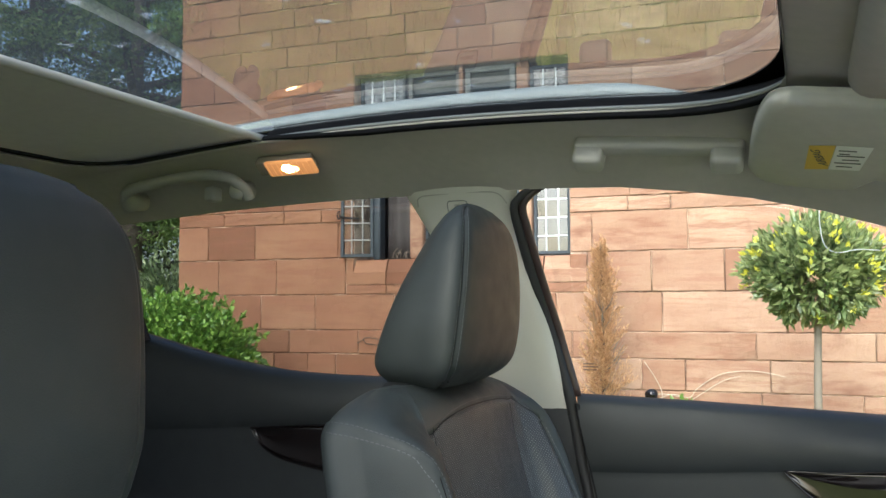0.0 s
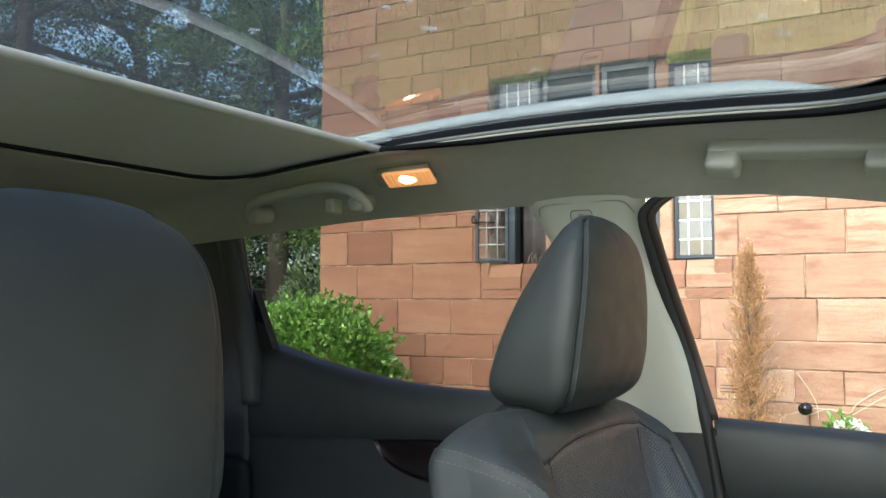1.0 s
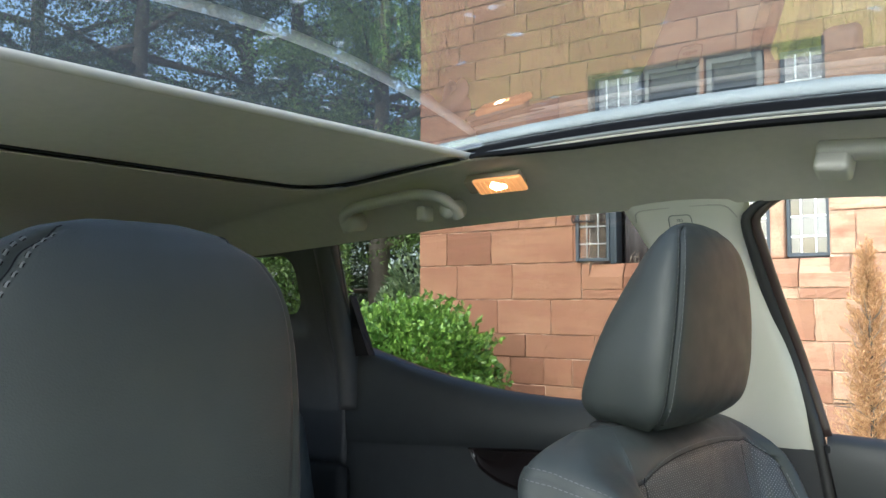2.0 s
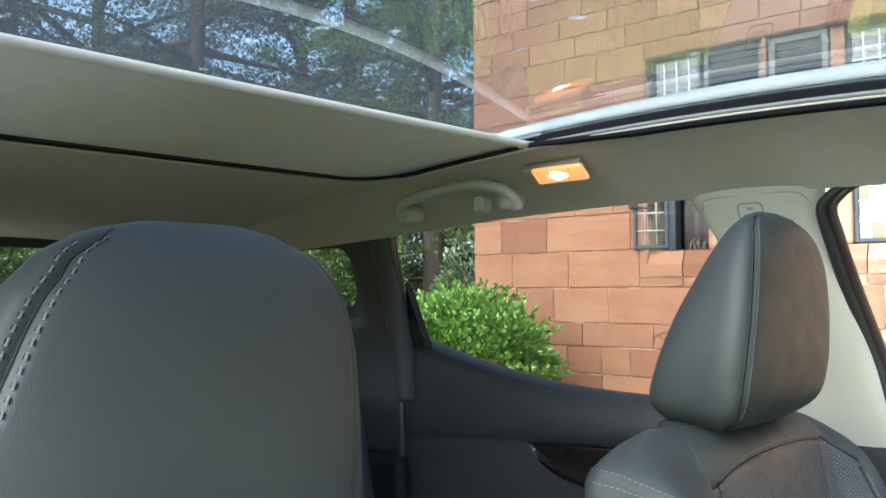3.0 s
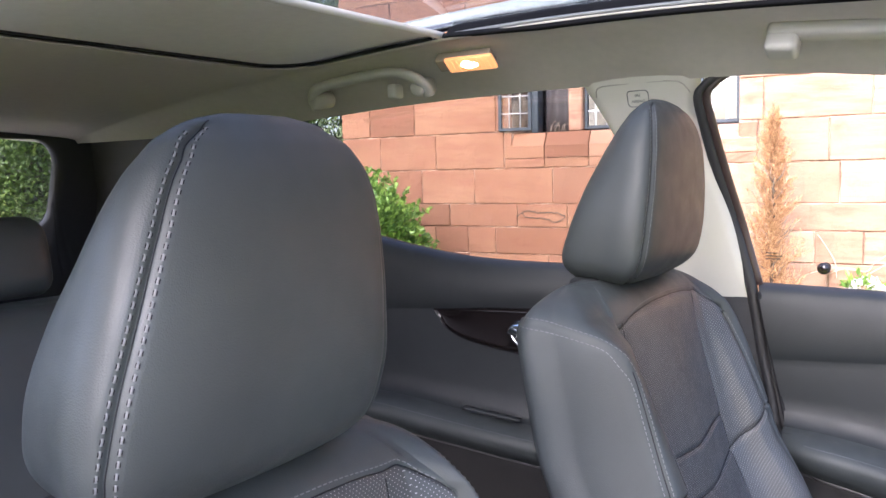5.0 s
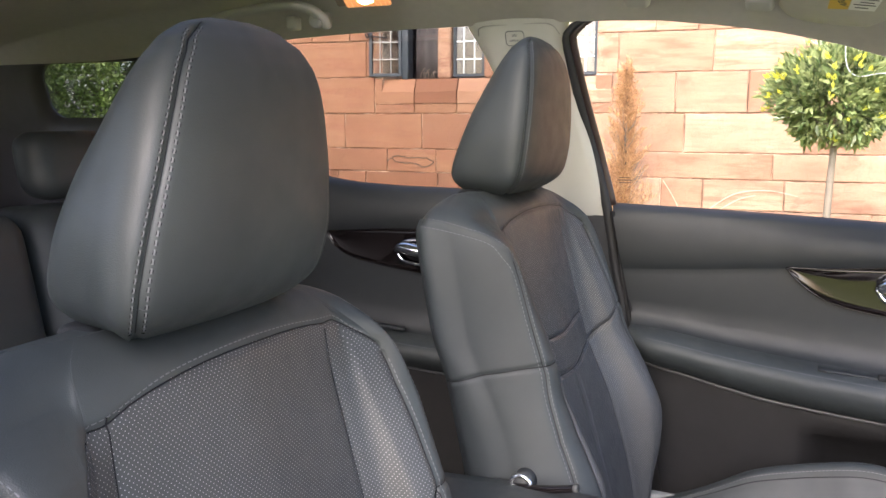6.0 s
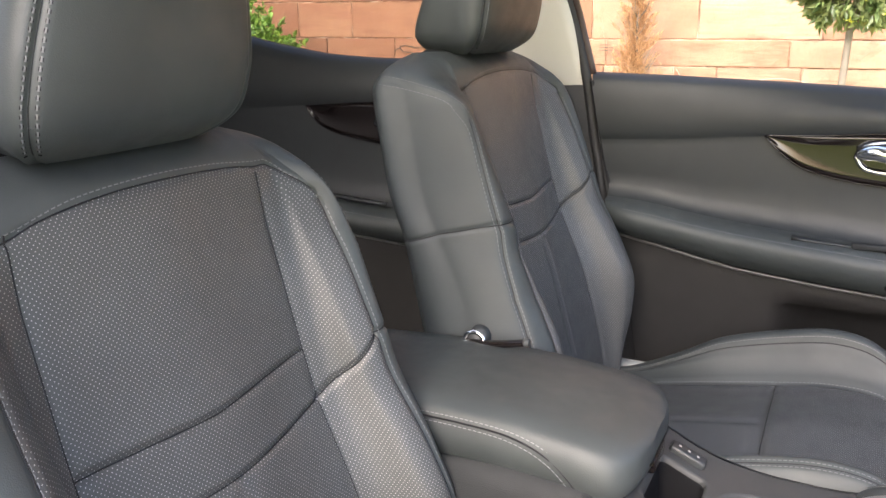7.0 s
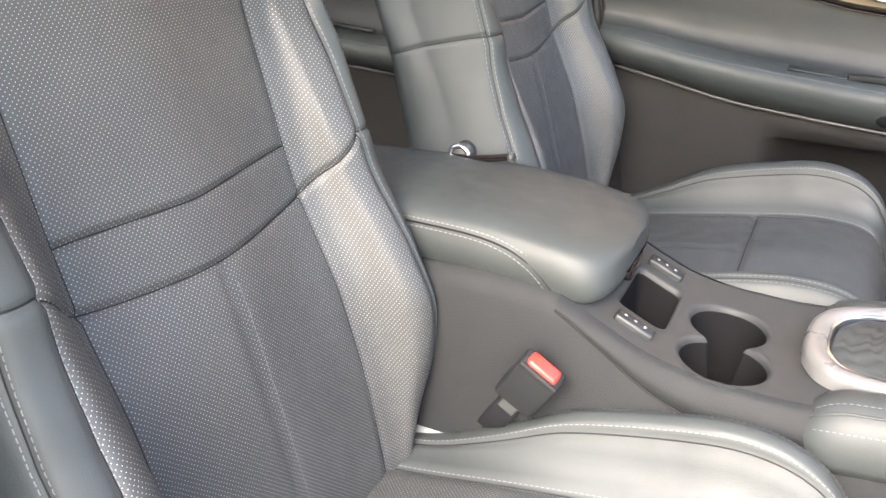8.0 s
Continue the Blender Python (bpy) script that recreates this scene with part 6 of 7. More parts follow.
def louvre(x0, x1, z0, z1, y, frame_w):
    """An old painted wooden frame with dark tilted slats behind a grimy top pane."""
    bars = ((x0, x0 + frame_w, z0, z1), (x1 - frame_w, x1, z0, z1), (x0 + frame_w, x1 - frame_w, z1 - frame_w, z1), (x0 + frame_w, x1 - frame_w, z0, z0 + frame_w))
    root = part("louvre_frame", rbox(*bars[0][:2], y - .015, y + .015, *bars[0][2:], .003, 1), OLD_WOOD, win, "flaking grey painted wooden frame", smooth=False)
    for a, b, c, d in bars[1:]:
        part("frame_bar", rbox(a, b, y - .014, y + .014, c, d, .003, 1), OLD_WOOD, root, smooth=False)
    n = int((z1 - z0) / .055)
    for i in range(n):
        z = z0 + frame_w + (z1 - z0 - 2 * frame_w) * (i + .5) / n
        top = i >= n - 2
        bm = rbox(x0 + frame_w, x1 - frame_w, -.004, .004, -.030, .030, .001, 1)
        part("slat", bm, OLD_WOOD if top else IRON, root, matrix=Matrix.Translation((0, y + .03, z)) @ Matrix.Rotation(radians(38 + rng.uniform(-4, 4)), 4, "X"), smooth=False)
    return root


light(-2.455, -2.11, TR + .045, WZ1 - .005, .09, 4, 1, LEAD)
part("backing_board", rbox(-2.45, -2.115, .13, .15, TR + .05, WZ1 - .01, .003, 1), OLD_WOOD, win, "pale grey board behind the glass", smooth=False)
louvre(-2.085, -1.705, TR + .045, WZ1 - .012, .08, .030)
part("upright", rbox(-1.700, -1.672, .02, .12, TR + .04, WZ1, .004, 1), STONE, win, "narrow stone upright", smooth=False)
louvre(-1.664, -1.316, TR + .045, WZ1 - .012, .06, .038)
part("upright", rbox(-1.312, -1.225, .05, .20, TR + .04, WZ1, .015, 2), STONE, win, "stone mullion", smooth=False)
light(-1.22, -.962, TR + .045, WZ1 - .04, .08, 3, 3, LEAD)
part("fixed_bar", rbox(-2.334, -2.284, .03, .12, WZ0, TR - .04, .004), IRON, win, "dark steel upright")
swing = light(0, .232, WZ0 + .018, TR - .05, 0, 3, 5, LEAD_GREY, "open_casement", Matrix.Translation((-2.335, .035, 0)) @ Matrix.Rotation(radians(180 + 14), 4, "Z"), CASEMENT_GLASS)
part("latch", tube(smooth_path([(.205, .020, 1.985), (.225, .030, 1.995), (.245, .022, 1.985), (.255, .022, 2.02), (.240, .022, 2.035), (.225, .022, 2.0), (.10, .02, 1.985)], 6), .006, 6), MATT_BLACK, swing, "black iron stay")
part("inner_room", rbox(WX0 - .3, WX1 + .3, .95, 1.0, 1.0, 3.6, 0), DARK_ROOM, win, "dark room behind", smooth=False)
for a, b, c, d, e, f in ((WX0 - .3, WX1 + .3, .5, .95, 1.0, 1.05), (WX0 - .3, WX1 + .3, .5, .95, 3.55, 3.6), (WX0 - .35, WX0 - .3, .5, .95, 1.0, 3.6), (WX1 + .3, WX1 + .35, .5, .95, 1.0, 3.6)):
    part("room_wall", rbox(a, b, c, d, e, f, 0), DARK_ROOM, win, smooth=False)
# rippled grey sheet, added to give the opening a dim interior's tone
rows = [[(x, .17 + .012 * math.sin(x * 55), z) for z in np.linspace(1.708, 2.32, 4)] for x in np.linspace(-2.282, -2.078, 30)]
part("curtain", thick(rows, (0, .004, 0)), DIM_ROOM_GREY, win, "dark grey curtain")
for i in range(8):
    u = -2.24 + i * .017
    part("sill_clutter", tube(smooth_path([(u, .13, 1.705), (u + rng.uniform(-.02, .03), .13, 1.745), (u + rng.uniform(-.04, .06), .13, 1.765 + rng.uniform(-.02, .02))], 4), .0022, 5), BARK, win, "dry twigs on the inner sill")


def sill_stone(x0, x1):
    """A stone with a weathered slope under the window."""
    V, F = [], []
    for x in (x0, x1):
        V += [(x, -.004, 1.530), (x, -.004, 1.610), (x, .040, 1.700), (x, .20, 1.706), (x, .20, 1.530)]
    F = [(0, 1, 6, 5), (1, 2, 7, 6), (2, 3, 8, 7), (3, 4, 9, 8), (4, 0, 5, 9), (4, 3, 2, 1, 0), (5, 6, 7, 8, 9)]
    return V, F


sills = [(-2.525, -2.230), (-2.222, -1.914), (-1.906, -1.50), (-1.492, -1.134), (-1.126, -.852)]
for a, b in sills:
    part("sill_stone", ([(x - (a + b) / 2, y, z - 1.6) for x, y, z in sill_stone(a, b)[0]], sill_stone(a, b)[1]), STONE, win, smooth=False, matrix=Matrix.Translation(((a + b) / 2, 0, 1.6)))

# blocks of the wall, course by course: (z0, z1, joints)
COURSES = [
    (.02, .30, None), (.30, .57, None), (.57, .860, [-3.4, -2.82, -2.2, -1.6, -1.0, -.45, .16, .701, 1.3]),
    (.860, 1.050, [-3.55, -3.1, -2.830, -2.607, -2.05, -1.55, -.962, -.525, -.265, .214, .86, 1.35]),
    (1.050, 1.213, [-3.45, -2.976, -2.437, -2.065, -1.45, -.95, .137, .771, 1.3]),
    (1.213, 1.460, [-3.55, -3.209, -2.770, -2.167, -1.6, -1.047, -.394, .307, .95]),
    (1.460, 1.715, [-3.571, -3.083, -2.531, -.846, -.453, -.025, .55, 1.1]),
    (1.715, 1.966, [-3.662, -3.264, -2.594, -.815, -.233, .424, .9, 1.15]),
    (1.966, 2.06, [-3.526, -3.025, -2.723, -.592, -.332, .3, .9]),
    (2.06, 2.30, None), (2.30, 2.54, None), (2.54, 2.70, None),
    (2.70, 2.893, [-3.314, -2.959, -2.693, -.55, .0, .62]),
    (2.893, 3.108, [-3.626, -3.094, -2.834, -.7, -.1, .45]),
    (3.108, 3.260, [-3.744, -3.400, -3.007, -2.610, -2.08, -1.70, -1.45, -.9, -.33, .3]),
    (3.260, 3.402, [-3.549, -3.137, -2.749, -2.375, -2.086, -1.5, -.95, -.4, .2]),
    (3.402, 3.545, [-3.663, -3.414, -2.95, -2.5, -2.19, -1.7, -1.2, -.6, -.1]),
    (3.545, 3.68, [-3.414, -3.05, -2.6, -2.2, -1.75, -1.3, -.7, -.2]),
]
z = 3.68
while z < TOPZ - .1:
    h = rng.uniform(.17, .24)
    COURSES.append((z, z + h, None))
    z += h


def block(w, h, seed, d=.10, chip=True):
    """One dressed block: worn edges, an uneven face. Its front looks along -y."""
    r = random.Random(seed)
    nx, nz = max(3, int(w / .045)), 3
    bev = .003
    V, F = [], []
    xs_ = [-w / 2] + [-w / 2 + bev] + list(np.linspace(-w / 2 + bev, w / 2 - bev, nx + 1)[1:-1]) + [w / 2 - bev, w / 2]
    zs_ = [-h / 2, -h / 2 + bev] + list(np.linspace(-h / 2 + bev, h / 2 - bev, max(3, int(h / .05)) + 1)[1:-1]) + [h / 2 - bev, h / 2]
    for i, zz in enumerate(zs_):
        for j, xx in enumerate(xs_):
            rim = i in (0, len(zs_) - 1) or j in (0, len(xs_) - 1)
            edge = j in (0, len(xs_) - 1)
            wear = r.uniform(-.0035, .0025) - (.006 if r.random() < .05 else 0)
            V.append((xx - math.copysign(wear, -xx) * (1 if edge else 0), (r.uniform(.003, .006) if rim else r.uniform(-.0022, .0022)), zz - math.copysign(wear, -zz) * (1 if rim and not edge else 0)))
    n = len(xs_)
    for i in range(len(zs_) - 1):
        for j in range(n - 1):
            F.append((i * n + j, i * n + j + 1, (i + 1) * n + j + 1, (i + 1) * n + j))
    o = len(V)
    V += [(-w / 2, d, -h / 2), (w / 2, d, -h / 2), (w / 2, d, h / 2), (-w / 2, d, h / 2)]
    m = (len(zs_) - 1) * n
    F += [(o, o + 1, n - 1, 0), (o + 1, o + 2, m + n - 1, n - 1), (o + 2, o + 3, m, m + n - 1), (o + 3, o, 0, m)]
    return V, F


near_blocks, far_geo = [], []
for ci, (z0, z1, joints) in enumerate(COURSES):
    js = [X0]
    if joints:
        js += joints
    while js[-1] < X1 - .3:
        js.append(js[-1] + rng.uniform(.36, .68))
    js[-1] = X1
    cells = []
    for a, b in zip(js, js[1:]):
        if z1 > WZ0 + .05 and z0 < WZ1 - .02:
            if a >= WX0 - .01 and b <= WX1 + .01:
                continue
            if a < WX0 < b:
                if b > WX1:
                    cells.append((WX1, b))
                b = WX0
            elif a < WX1 < b:
                a = WX1
            if b - a < .05:
                continue
        if abs(z0 - 1.460) < .01 and a >= -2.54 and b <= -.84:
            continue
        cells.append((a, b))
    for a, b in cells:
        zz0, zz1 = z0, z1
        g = .0042
        w, h = b - a - 2 * g, zz1 - zz0 - 2 * g
        off = rng.uniform(-.003, .003)
        c = ((a + b) / 2, off, (zz0 + zz1) / 2)
        near = -3.93 <= c[0] <= 1.3 and .55 < c[2] < 3.9
        if near:
            near_blocks.append((w, h, c))
        else:
            V, F = block(w, h, ci * 97 + len(far_geo))
            far_geo.append(([(v[0] + c[0], v[1] + c[1], v[2] + c[2]) for v in V], F))
flaw = smooth_path([(-2.44, -.0035, 1.125), (-2.36, -.0035, 1.165), (-2.27, -.0035, 1.150), (-2.14, -.0035, 1.150), (-2.08, -.0035, 1.120), (-2.16, -.0035, 1.085), (-2.22, -.0035, 1.110), (-2.36, -.0035, 1.118), (-2.40, -.0035, 1.150)], 6)
flaw[:, 2] += np.array([rng.uniform(-.004, .004) for _ in flaw])
# under the sill, a thin course; lintel over the window
for a, b in ((-2.525, -2.472), (-.953, -.852)):
    near_blocks.append((b - a, .172, ((a + b) / 2, -.002, 1.616)))
for a, b in sills:
    near_blocks.append((b - a, .060, ((a + b) / 2, 0, 1.4935)))

for a, b in ((WX0, -1.99), (-1.99, -1.46), (-1.46, WX1)):
    near_blocks.append((b - a - .006, .100, ((a + b) / 2, 0, 3.054)))

# the return wall round the corner, plainer blocks
for ci, (z0, z1, joints) in enumerate(COURSES):
    y = .10
    while y < 8.6:
        w = rng.uniform(.4, .7)
        V, F = block(w - .01, z1 - z0 - .01, int(y * 100) + ci)
        far_geo.append(([(X0 + v[1], y + w / 2 + v[0] * -1, v[2] + (z0 + z1) / 2) for v in V], F))
        y += w


# ---- plants ----
def leaf_cloud(points, dirs, size, seed, fold=.25, ratio=.42, oval=False):
    """Many small pointed leaves: a folded blade at each point."""
    r = np.random.default_rng(seed)
    P = np.array([tuple(p) for p in points], float)
    D = np.array([tuple(d) for d in dirs], float)
    n = len(P)
    D /= np.linalg.norm(D, axis=1, keepdims=True) + 1e-9
    U = np.cross(D, r.uniform(-1, 1, (n, 3)))
    U /= np.linalg.norm(U, axis=1, keepdims=True) + 1e-9
    N = np.cross(U, D)
    L = size * r.uniform(.7, 1.25, (n, 1))
    W = L * ratio * r.uniform(.8, 1.2, (n, 1))
    o = np.arange(n)[:, None]
    if oval:
        a, b = P + D * L * .30, P + D * L * .72
        V = np.stack([P, a + U * W * .44 + N * W * fold, b + U * W * .40 + N * W * fold * .8, P + D * L - N * L * .14, b - U * W * .40 + N * W * fold * .8, a - U * W * .44 + N * W * fold], 1)
        F = np.concatenate([o * 6 + np.array([0, 1, 2, 3]), o * 6 + np.array([0, 3, 4, 5])])
    else:
        m = P + D * L * .45
        V = np.stack([P, m + U * W / 2 + N * W * fold, P + D * L - N * L * .12, m - U * W / 2 + N * W * fold], 1)
        F = np.concatenate([o * 4 + np.array([0, 1, 2]), o * 4 + np.array([0, 2, 3])])
    return V.reshape(-1, 3).tolist(), F.tolist()


def lumpy(r, d, seed):
    """How far the crown reaches in direction d: an uneven ball."""
    q = Vector(d) * 2.1 + Vector((seed, seed * .7, -seed))
    return r * (1 + .22 * noise.noise(q) + .12 * noise.noise(q * 2.7))


def unit(r):
    while True:
        v = Vector((r.uniform(-1, 1), r.uniform(-1, 1), r.uniform(-1, 1)))
        if .05 < v.length < 1:
            return v.normalized()


def ball_crown(centre, radii, n, size, seed, shell=.35, up=.3, ratio=.42, clumps=0):
    r = random.Random(seed)
    P, D = [], []
    c = Vector(centre)
    hubs = [unit(r) for _ in range(clumps)]
    for _ in range(n):
        d = unit(r)
        if hubs and r.random() < .75:
            d = (r.choice(hubs) + unit(r) * .22).normalized()
        k = lumpy(1.0, d, seed) * (1 - shell * r.random() ** 1.6)
        P.append(c + Vector((d.x * radii[0], d.y * radii[1], d.z * radii[2])) * k)
        D.append((d + unit(r) * .7 + Vector((0, 0, up))))
    return leaf_cloud(P, D, size, seed + 1, ratio=ratio, oval=ratio > .5)


def wall_point(s, off, z):
    """A place given along the wall, out from it, and up."""
    return HOUSE @ Vector((s, -off, z))


# round bush against the wall
b0 = wall_point(-3.44, .85, 0)
bush = empty("bush", Matrix.Translation(b0), "rounded fresh green shrub against the stone wall", "bush")
stems = []
for i in range(9):
    a = i * 2.4
    stems.append(tube(smooth_path([(0.05 * math.cos(a), .05 * math.sin(a), -.02), (.2 * math.cos(a), .2 * math.sin(a), .5), (.42 * math.cos(a), .40 * math.sin(a), 1.0)], 4), [.02, .018, .016, .014, .012, .01, .008, .006, .005], 6))
part("stems", joined(*stems), BARK, bush)
part("foliage", joined(ball_crown((.06, 0, .95), (.60, .52, .47), 19000, .035, 3, .4, .35, .72, 150), ball_crown((-.62, .10, .95), (.52, .5, .42), 10500, .035, 9, .4, .35, .72, 100), ball_crown((.05, 0, .4), (.58, .5, .45), 6000, .036, 4, .5, .3, .72, 50)), LEAF_BUSH, bush, "dense fresh green leaves")
spr = random.Random(5)
P, D = [], []
for _ in range(95):
    d = unit(spr)
    d.z = abs(d.z) + .5
    d.normalize()
    base = Vector((.12 + d.x * .58, d.y * .5, .96 + d.z * .45)) if spr.random() < .65 else Vector((-.62 + d.x * .5, .1 + d.y * .5, .95 + d.z * .40))
    for k in range(14):
        P.append(base + d * (k * .007))
        D.append(d * .8 + unit(spr))
part("young_shoots", leaf_cloud(P, D, .034, 31, ratio=.7, oval=True), LEAF_BUSH, bush)
part("plant_bed", thick([[wall_point(s, o, .005 + .02 * math.sin(s * 9 + o * 5)) for s in np.linspace(-4.2, 2.5, 40)] for o in np.linspace(.0, .22, 6)], (0, 0, -.06)), SOIL, None, "bare brown planting bed along the wall", "plant bed", kind="structure")

# grey-green shrub behind the corner
r0 = wall_point(-4.64, -.9, 0)
rh = empty("rhododendron", Matrix.Translation(r0), "tall grey-green leafy shrub behind the house corner", "shrub")
part("stems", joined(*[tube(smooth_path([(0, 0, -.02), (.15 * math.cos(a), .15 * math.sin(a), .7), (.3 * math.cos(a), .3 * math.sin(a), 1.5)], 4), .02, 6) for a in (0, 1.3, 2.6, 3.9, 5.2)]), BARK_DARK, rh)
part("foliage", ball_crown((0, 0, 1.08), (.36, .44, .80), 7000, .060, 12, .45, .2, .42, 60), LEAF_RHODO, rh, "narrow grey-green leaves")

# bay tree, a ball on a stem
t0 = wall_point(.375, 1.2, 0)
bay = empty("bay_tree", Matrix.Translation(t0), "clipped bay tree, a leafy ball on a slim bare stem", "tree")
part("stem", tube(smooth_path([(0, 0, -.02), (.004, .006, .45), (-.006, -.004, .9), (.006, 0, 1.36)], 8), np.linspace(.021, .015, 25), 10), BARK, bay, "pale grey bark")
part("branches", joined(*[tube(smooth_path([(0, 0, 1.28), (.10 * math.cos(a), .10 * math.sin(a), 1.42), (.22 * math.cos(a), .22 * math.sin(a), 1.50 + .08 * math.sin(a * 3))], 5), [.010] * 4 + [.007] * 4 + [.004] * 3, 6) for a in np.linspace(0, 5.7, 9)]), BARK, bay)
part("crown", ball_crown((0, 0, 1.535), (.285, .285, .225), 8500, .050, 21, .7, .25, .38, 85), LEAF_BAY, bay, "glossy dark green bay leaves")
P, D = [], []
r = random.Random(77)
for _ in range(120):
    d = unit(r)
    d.z = d.z * .8 + .30
    d.normalize()
    k = lumpy(1.0, d, 21) * 1.06
    base = Vector((d.x * .285 * k, d.y * .285 * k, 1.535 + d.z * .225 * k))
    for _k in range(5):
        P.append(base + unit(r) * .008)
        D.append(d + unit(r) * .6 + Vector((0, 0, .6)))
part("new_shoots", leaf_cloud(P, D, .029, 78, ratio=.42), LEAF_TIP, bay, "bright yellow-green new shoots", kind="stuff")
hook = smooth_path([(.02, -.30, 1.86), (.02, -.30, 1.72), (.035, -.30, 1.63), (.08, -.30, 1.595), (.16, -.30, 1.605), (.24, -.28, 1.60)], 8)
part("tie", tube(hook, .0021, 8), WHITE_PVC, bay, "white plastic tie hanging on the crown")

# dead conifer
d0 = wall_point(-.70, .40, 0)
dead = empty("dead_conifer", Matrix.Translation(d0), "narrow dead conifer, dry and brown", "tree")
part("trunk", tube([(0, 0, -.02), (.006, .004, .8), (0, 0, 1.75)], [.022, .014, .004], 8), BARK_DARK, dead)
P, D = [], []
r = random.Random(90)
for _ in range(600):
    h = r.random() ** 1.1
    z = .30 + 1.36 * h
    w = (.20 * (1 - h) ** .62 + .012) * r.uniform(.45, 1.3)
    a = r.uniform(0, 6.283)
    up = r.uniform(.05, .14)
    bend = r.uniform(-.5, .5)
    for k in range(30):
        t = .15 + .85 * k / 29
        q = Vector((w * t * math.cos(a + bend * t), w * t * math.sin(a + bend * t), z + up * t ** 1.4))
        P.append(q + unit(r) * .006)
        D.append(Vector((math.cos(a) * .5, math.sin(a) * .5, .9)) + unit(r) * .75)
part("dry_needles", leaf_cloud(P, D, .028, 91, ratio=.14), LEAF_DEAD, dead, "dry brown scale foliage")
tw = []
for _ in range(70):
    h = r.random()
    z = .35 + 1.2 * h
    a = r.uniform(0, 6.283)
    w = .17 * (1 - h) ** .6 + .02
    tw.append(tube([(0, 0, z), (w * .6 * math.cos(a), w * .6 * math.sin(a), z + .06), (w * math.cos(a), w * math.sin(a), z + .15)], [.003, .002, .0008], 4))
part("twigs", joined(*tw), BARK, dead, kind="stuff")

# small things along the wall
sp = empty("spot_lamp", Matrix.Translation(wall_point(-.452, .10, .85)), "small black garden spot lamp on the wall", "lamp")
part("lamp_head", tube([(0, .0, 0), (0, -.07, .0)], [.030, .034], 20), MATT_BLACK, sp)
part("lamp_glass", tube([(0, -.0705, 0), (0, -.074, 0)], .028, 20), GLOSS_BLACK, sp)
part("bracket", rbox(-.012, .012, -.01, .10, -.035, -.02, .003), MATT_BLACK, sp)
vine = empty("dry_vine", HOUSE, "pale dry vine stems trailing over the wall", "vine")
for pts in ([(-.506, 1.035), (-.45, .95), (-.409, .867), (-.40, .78)], [(-.45, .80), (-.35, .84), (-.246, .825), (-.20, .88), (-.082, .96), (.02, .985), (.108, .990), (.20, .98), (.291, .959)], [(-.25, .80), (-.16, .86), (-.05, .93), (.05, .96)], [(-.55, .80), (-.42, .84), (-.30, .83)]):
    part("vine_stem", tube(smooth_path([(a, -.018, b) for a, b in pts], 8), .0024, 6), PALE_STEM, vine)
fl = empty("white_flower", Matrix.Translation(wall_point(-.235, .30, 0)), "white flowering plant with small green leaves", "flower")
part("flower_stem", joined(*[tube([(0, 0, 0), (.05 * math.cos(a), .05 * math.sin(a), .75)], .004, 5) for a in (0, 2, 4)]), LEAF_BUSH, fl)
part("petals", ball_crown((0, 0, .752), (.075, .075, .04), 90, .045, 44, .3, .6, .7), PETAL, fl, "white petals")
part("leaves", ball_crown((-.02, 0, .75), (.09, .09, .085), 160, .05, 45, .6, .2, .4), LEAF_BUSH, fl)


# trees beyond, towards the back of the car
def tree(name, place, height, spread, leaves, size, material, seed, label, conifer=False, bare=.25):
    r, g = random.Random(seed), np.random.default_rng(seed)
    root = empty(name, Matrix.Translation(place), label, "tree")
    trunk = smooth_path([(0, 0, -.1), (r.uniform(-.1, .1), r.uniform(-.1, .1), height * .4), (r.uniform(-.2, .2), r.uniform(-.2, .2), height * .95)], 10)
    part("trunk", tube(trunk, np.linspace(.018 * height + .05, .02, len(trunk)), 10), BARK_DARK, root, "dark bark")
    limbs, P, D = [], [], []
    n = 46 if conifer else 34
    for i in range(n):
        h = bare + (1 - bare) * (i + r.random()) / n
        a = i * 2.39996 + r.uniform(-.4, .4)
        prof = (1 - h) ** .7 * 1.05 + .06 if conifer else math.sin(math.pi * min(1, (h - bare) / (1 - bare) * .82 + .14)) ** .7
        L = spread * prof * r.uniform(.7, 1.15)
        z = height * h
        rise = L * (r.uniform(-.15, .1) if conifer else r.uniform(.15, .55))
        q = smooth_path([(0, 0, z), (L * .5 * math.cos(a), L * .5 * math.sin(a), z + rise * .6), (L * math.cos(a), L * math.sin(a), z + rise)], 4)
        limbs.append(tube(q, np.linspace(.012 * height * (1 - h) + .012, .006, len(q)), 5))
        m = leaves // n
        t = .25 + .75 * g.random(m) ** .7
        c = np.stack([np.interp(t, np.linspace(0, 1, len(q)), q[:, k]) for k in range(3)], 1)
        twig = g.normal(size=(12, 3)) * spread * .12
        c += twig[g.integers(0, 12, m)] * g.random((m, 1)) + g.normal(size=(m, 3)) * spread * .035
        if conifer:
            c[:, 2] -= g.random(m) * .10 * spread
        P.append(c)
        D.append(np.array((math.cos(a), math.sin(a), -.4 if conifer else .2)) * .6 + g.normal(size=(m, 3)) * .58)
    part("limbs", joined(*limbs), BARK_DARK, root)
    part("crown", leaf_cloud(np.vstack(P), np.vstack(D), size, seed + 1, ratio=.45), material, root)
    return root


def far(yaw, dist):
    """A place at that many degrees to the left of +y and that far from the car."""
    return Vector((.4 - dist * math.sin(radians(yaw)), -.6 + dist * math.cos(radians(yaw)), 0))


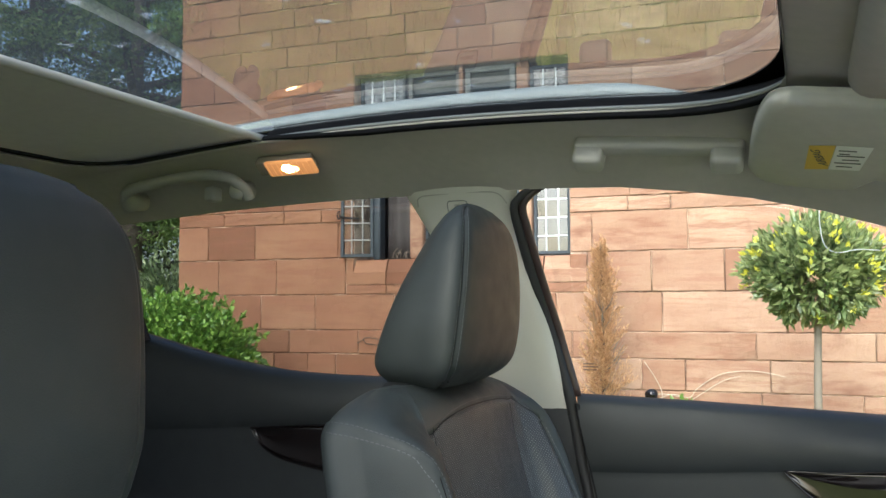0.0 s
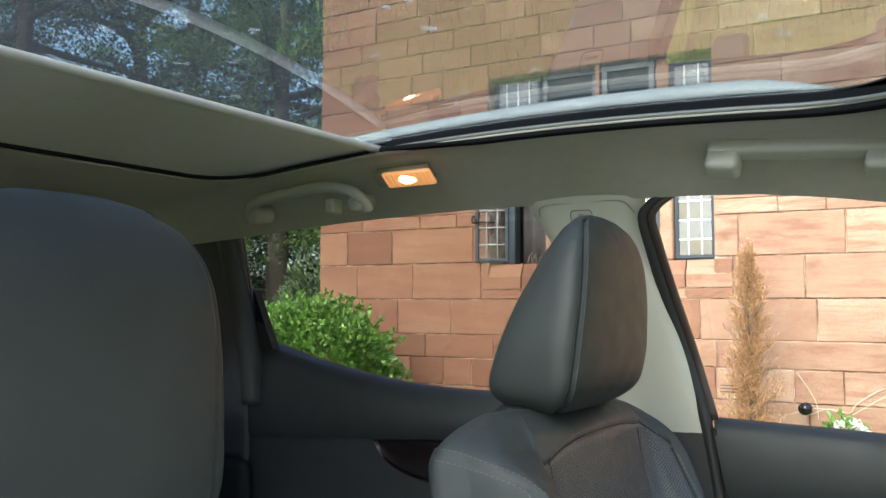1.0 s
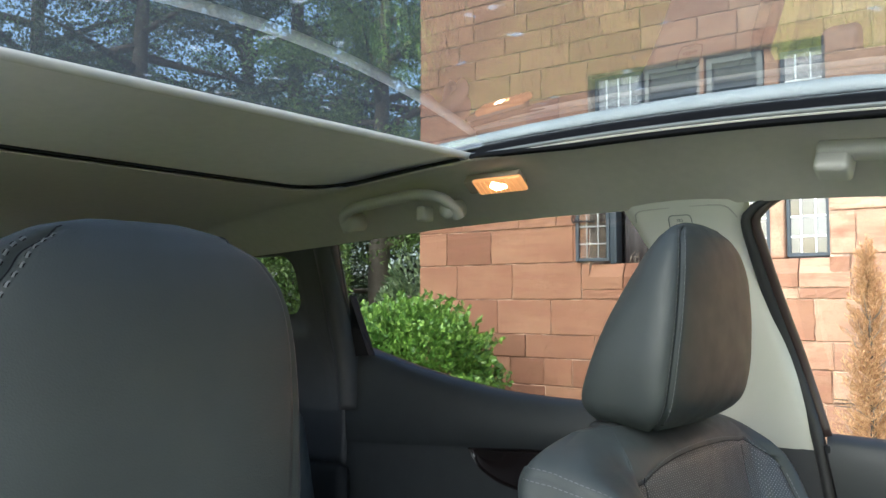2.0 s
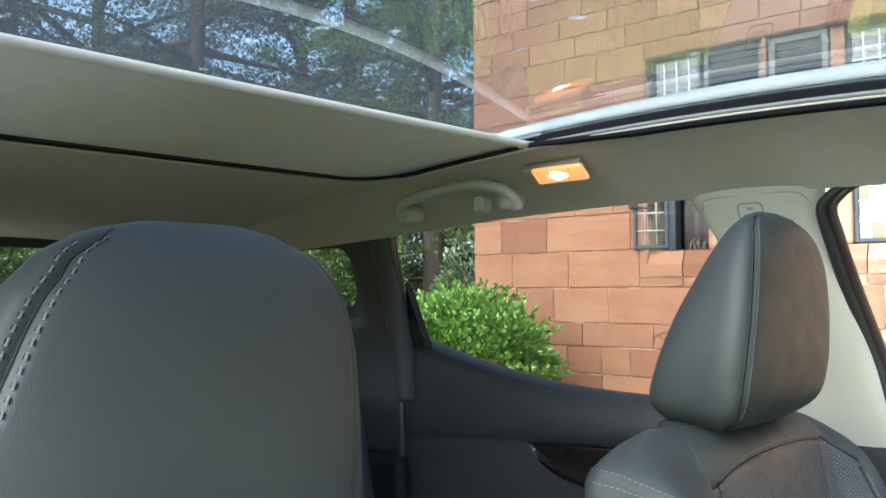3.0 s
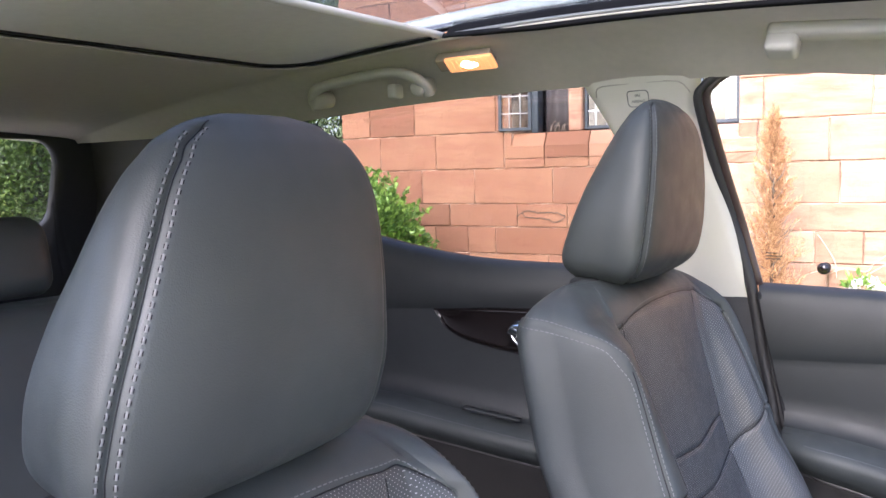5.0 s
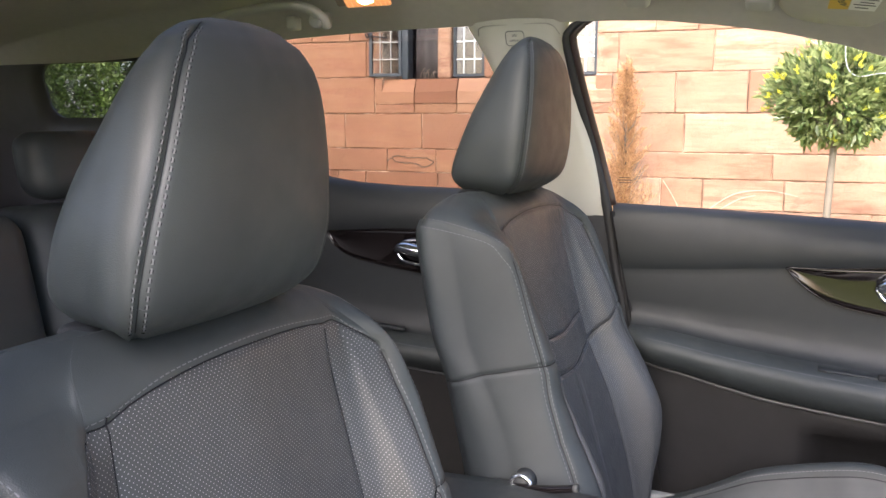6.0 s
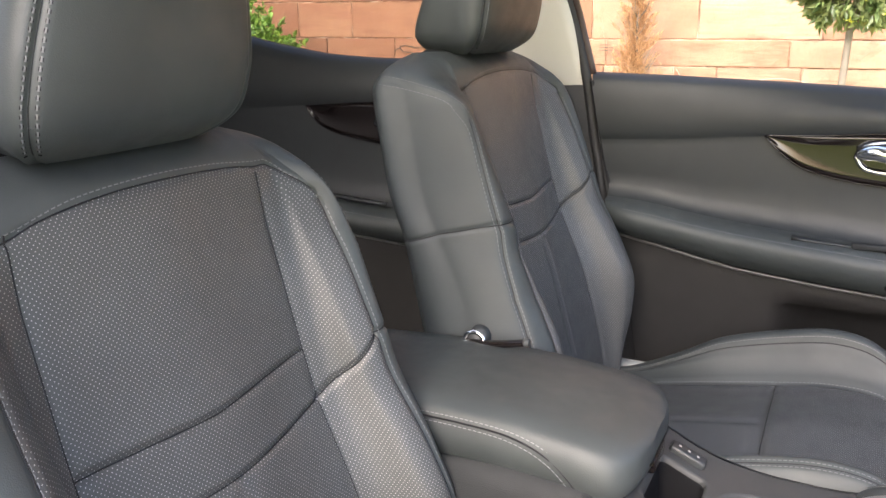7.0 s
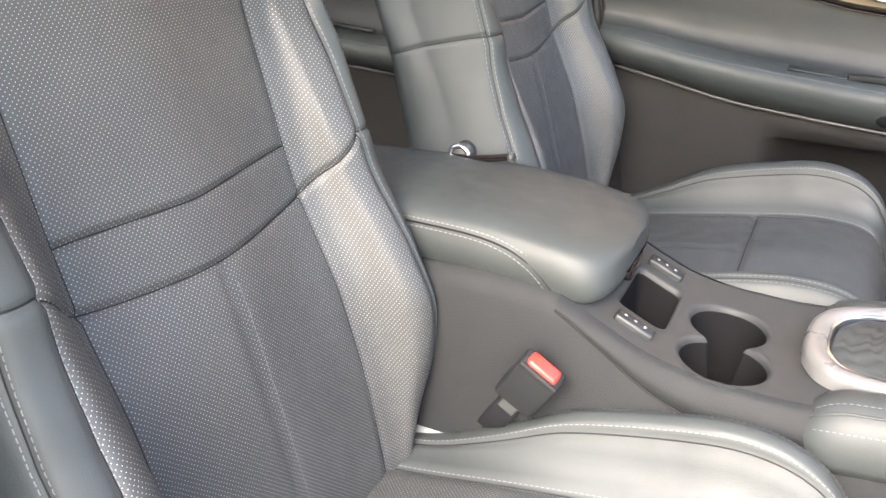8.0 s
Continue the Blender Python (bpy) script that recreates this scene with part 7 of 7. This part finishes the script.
tree("yew_tree", far(40, 13.5), 11, 2.9, 41600, 0.083, LEAF_DARK, 101, "tall dark yew behind the house", True, .1)
tree("yew_tree", far(50, 16), 13, 3.4, 44800, 0.088, LEAF_DARK, 103, "tall dark yew beyond the lawn", True, .08)
tree("yew_tree", far(60, 15), 12, 3.3, 44800, 0.088, LEAF_DARK, 105, "broad dark yew with gaps of sky", True, .08)
tree("yew_tree", far(71, 17), 13, 3.6, 41600, 0.088, LEAF_DARK, 107, "dark yew with spreading limbs", True, .08)
tree("yew_tree", far(84, 16), 12, 3.6, 38400, 0.088, LEAF_DARK, 108, "dark yew at the edge of the lawn", True, .08)
tree("broadleaf_tree", far(44, 11.5), 8.5, 2.0, 38400, 0.073, LEAF_TREE, 111, "spring-green broadleaf tree beside the house corner", False, .25)
tree("broadleaf_tree", far(66, 20), 15, 4.2, 48000, 0.104, LEAF_TREE, 113, "spring-green broadleaf tree beyond the yews", False, .2)
tree("broadleaf_tree", far(53, 23), 17, 4.6, 48000, 0.104, LEAF_TREE, 115, "tall broadleaf tree beyond the yews", False, .2)
tree("broadleaf_tree", far(95, 20), 14, 4.5, 38400, 0.104, LEAF_TREE, 117, "broadleaf tree behind the car", False, .2)


def hedge(name, yaw0, yaw1, dist, h, n, size, mat_, seed, label):
    r = random.Random(seed)
    P, D = [], []
    for _ in range(n):
        a = r.uniform(yaw0, yaw1)
        d = dist + r.uniform(-.6, .6) + .6 * noise.noise(Vector((a * .3, seed, 0)))
        p = far(a, d)
        top = h * (1 + .25 * noise.noise(Vector((a * .4, seed * 2, 1))))
        p.z = top * (1 - r.random() ** 1.8)
        P.append(p)
        D.append(unit(r) + Vector((0, 0, .3)))
    return part(name, leaf_cloud(P, D, size, seed, ratio=.5), mat_, None, label, "hedge", kind="stuff")


hedge("hedge", 46, 104, 11.0, 2.3, 60000, .07, LEAF_TREE, 201, "loose green hedge behind the car")
hedge("undergrowth", 36, 100, 13.5, 4.2, 60000, .09, LEAF_DARK, 203, "dark undergrowth beneath the trees")

# ---- blocks of the house wall ----
part("crack", tube(flaw, .0032, 5), BARK_DARK, wall, "spalled crack in a block")
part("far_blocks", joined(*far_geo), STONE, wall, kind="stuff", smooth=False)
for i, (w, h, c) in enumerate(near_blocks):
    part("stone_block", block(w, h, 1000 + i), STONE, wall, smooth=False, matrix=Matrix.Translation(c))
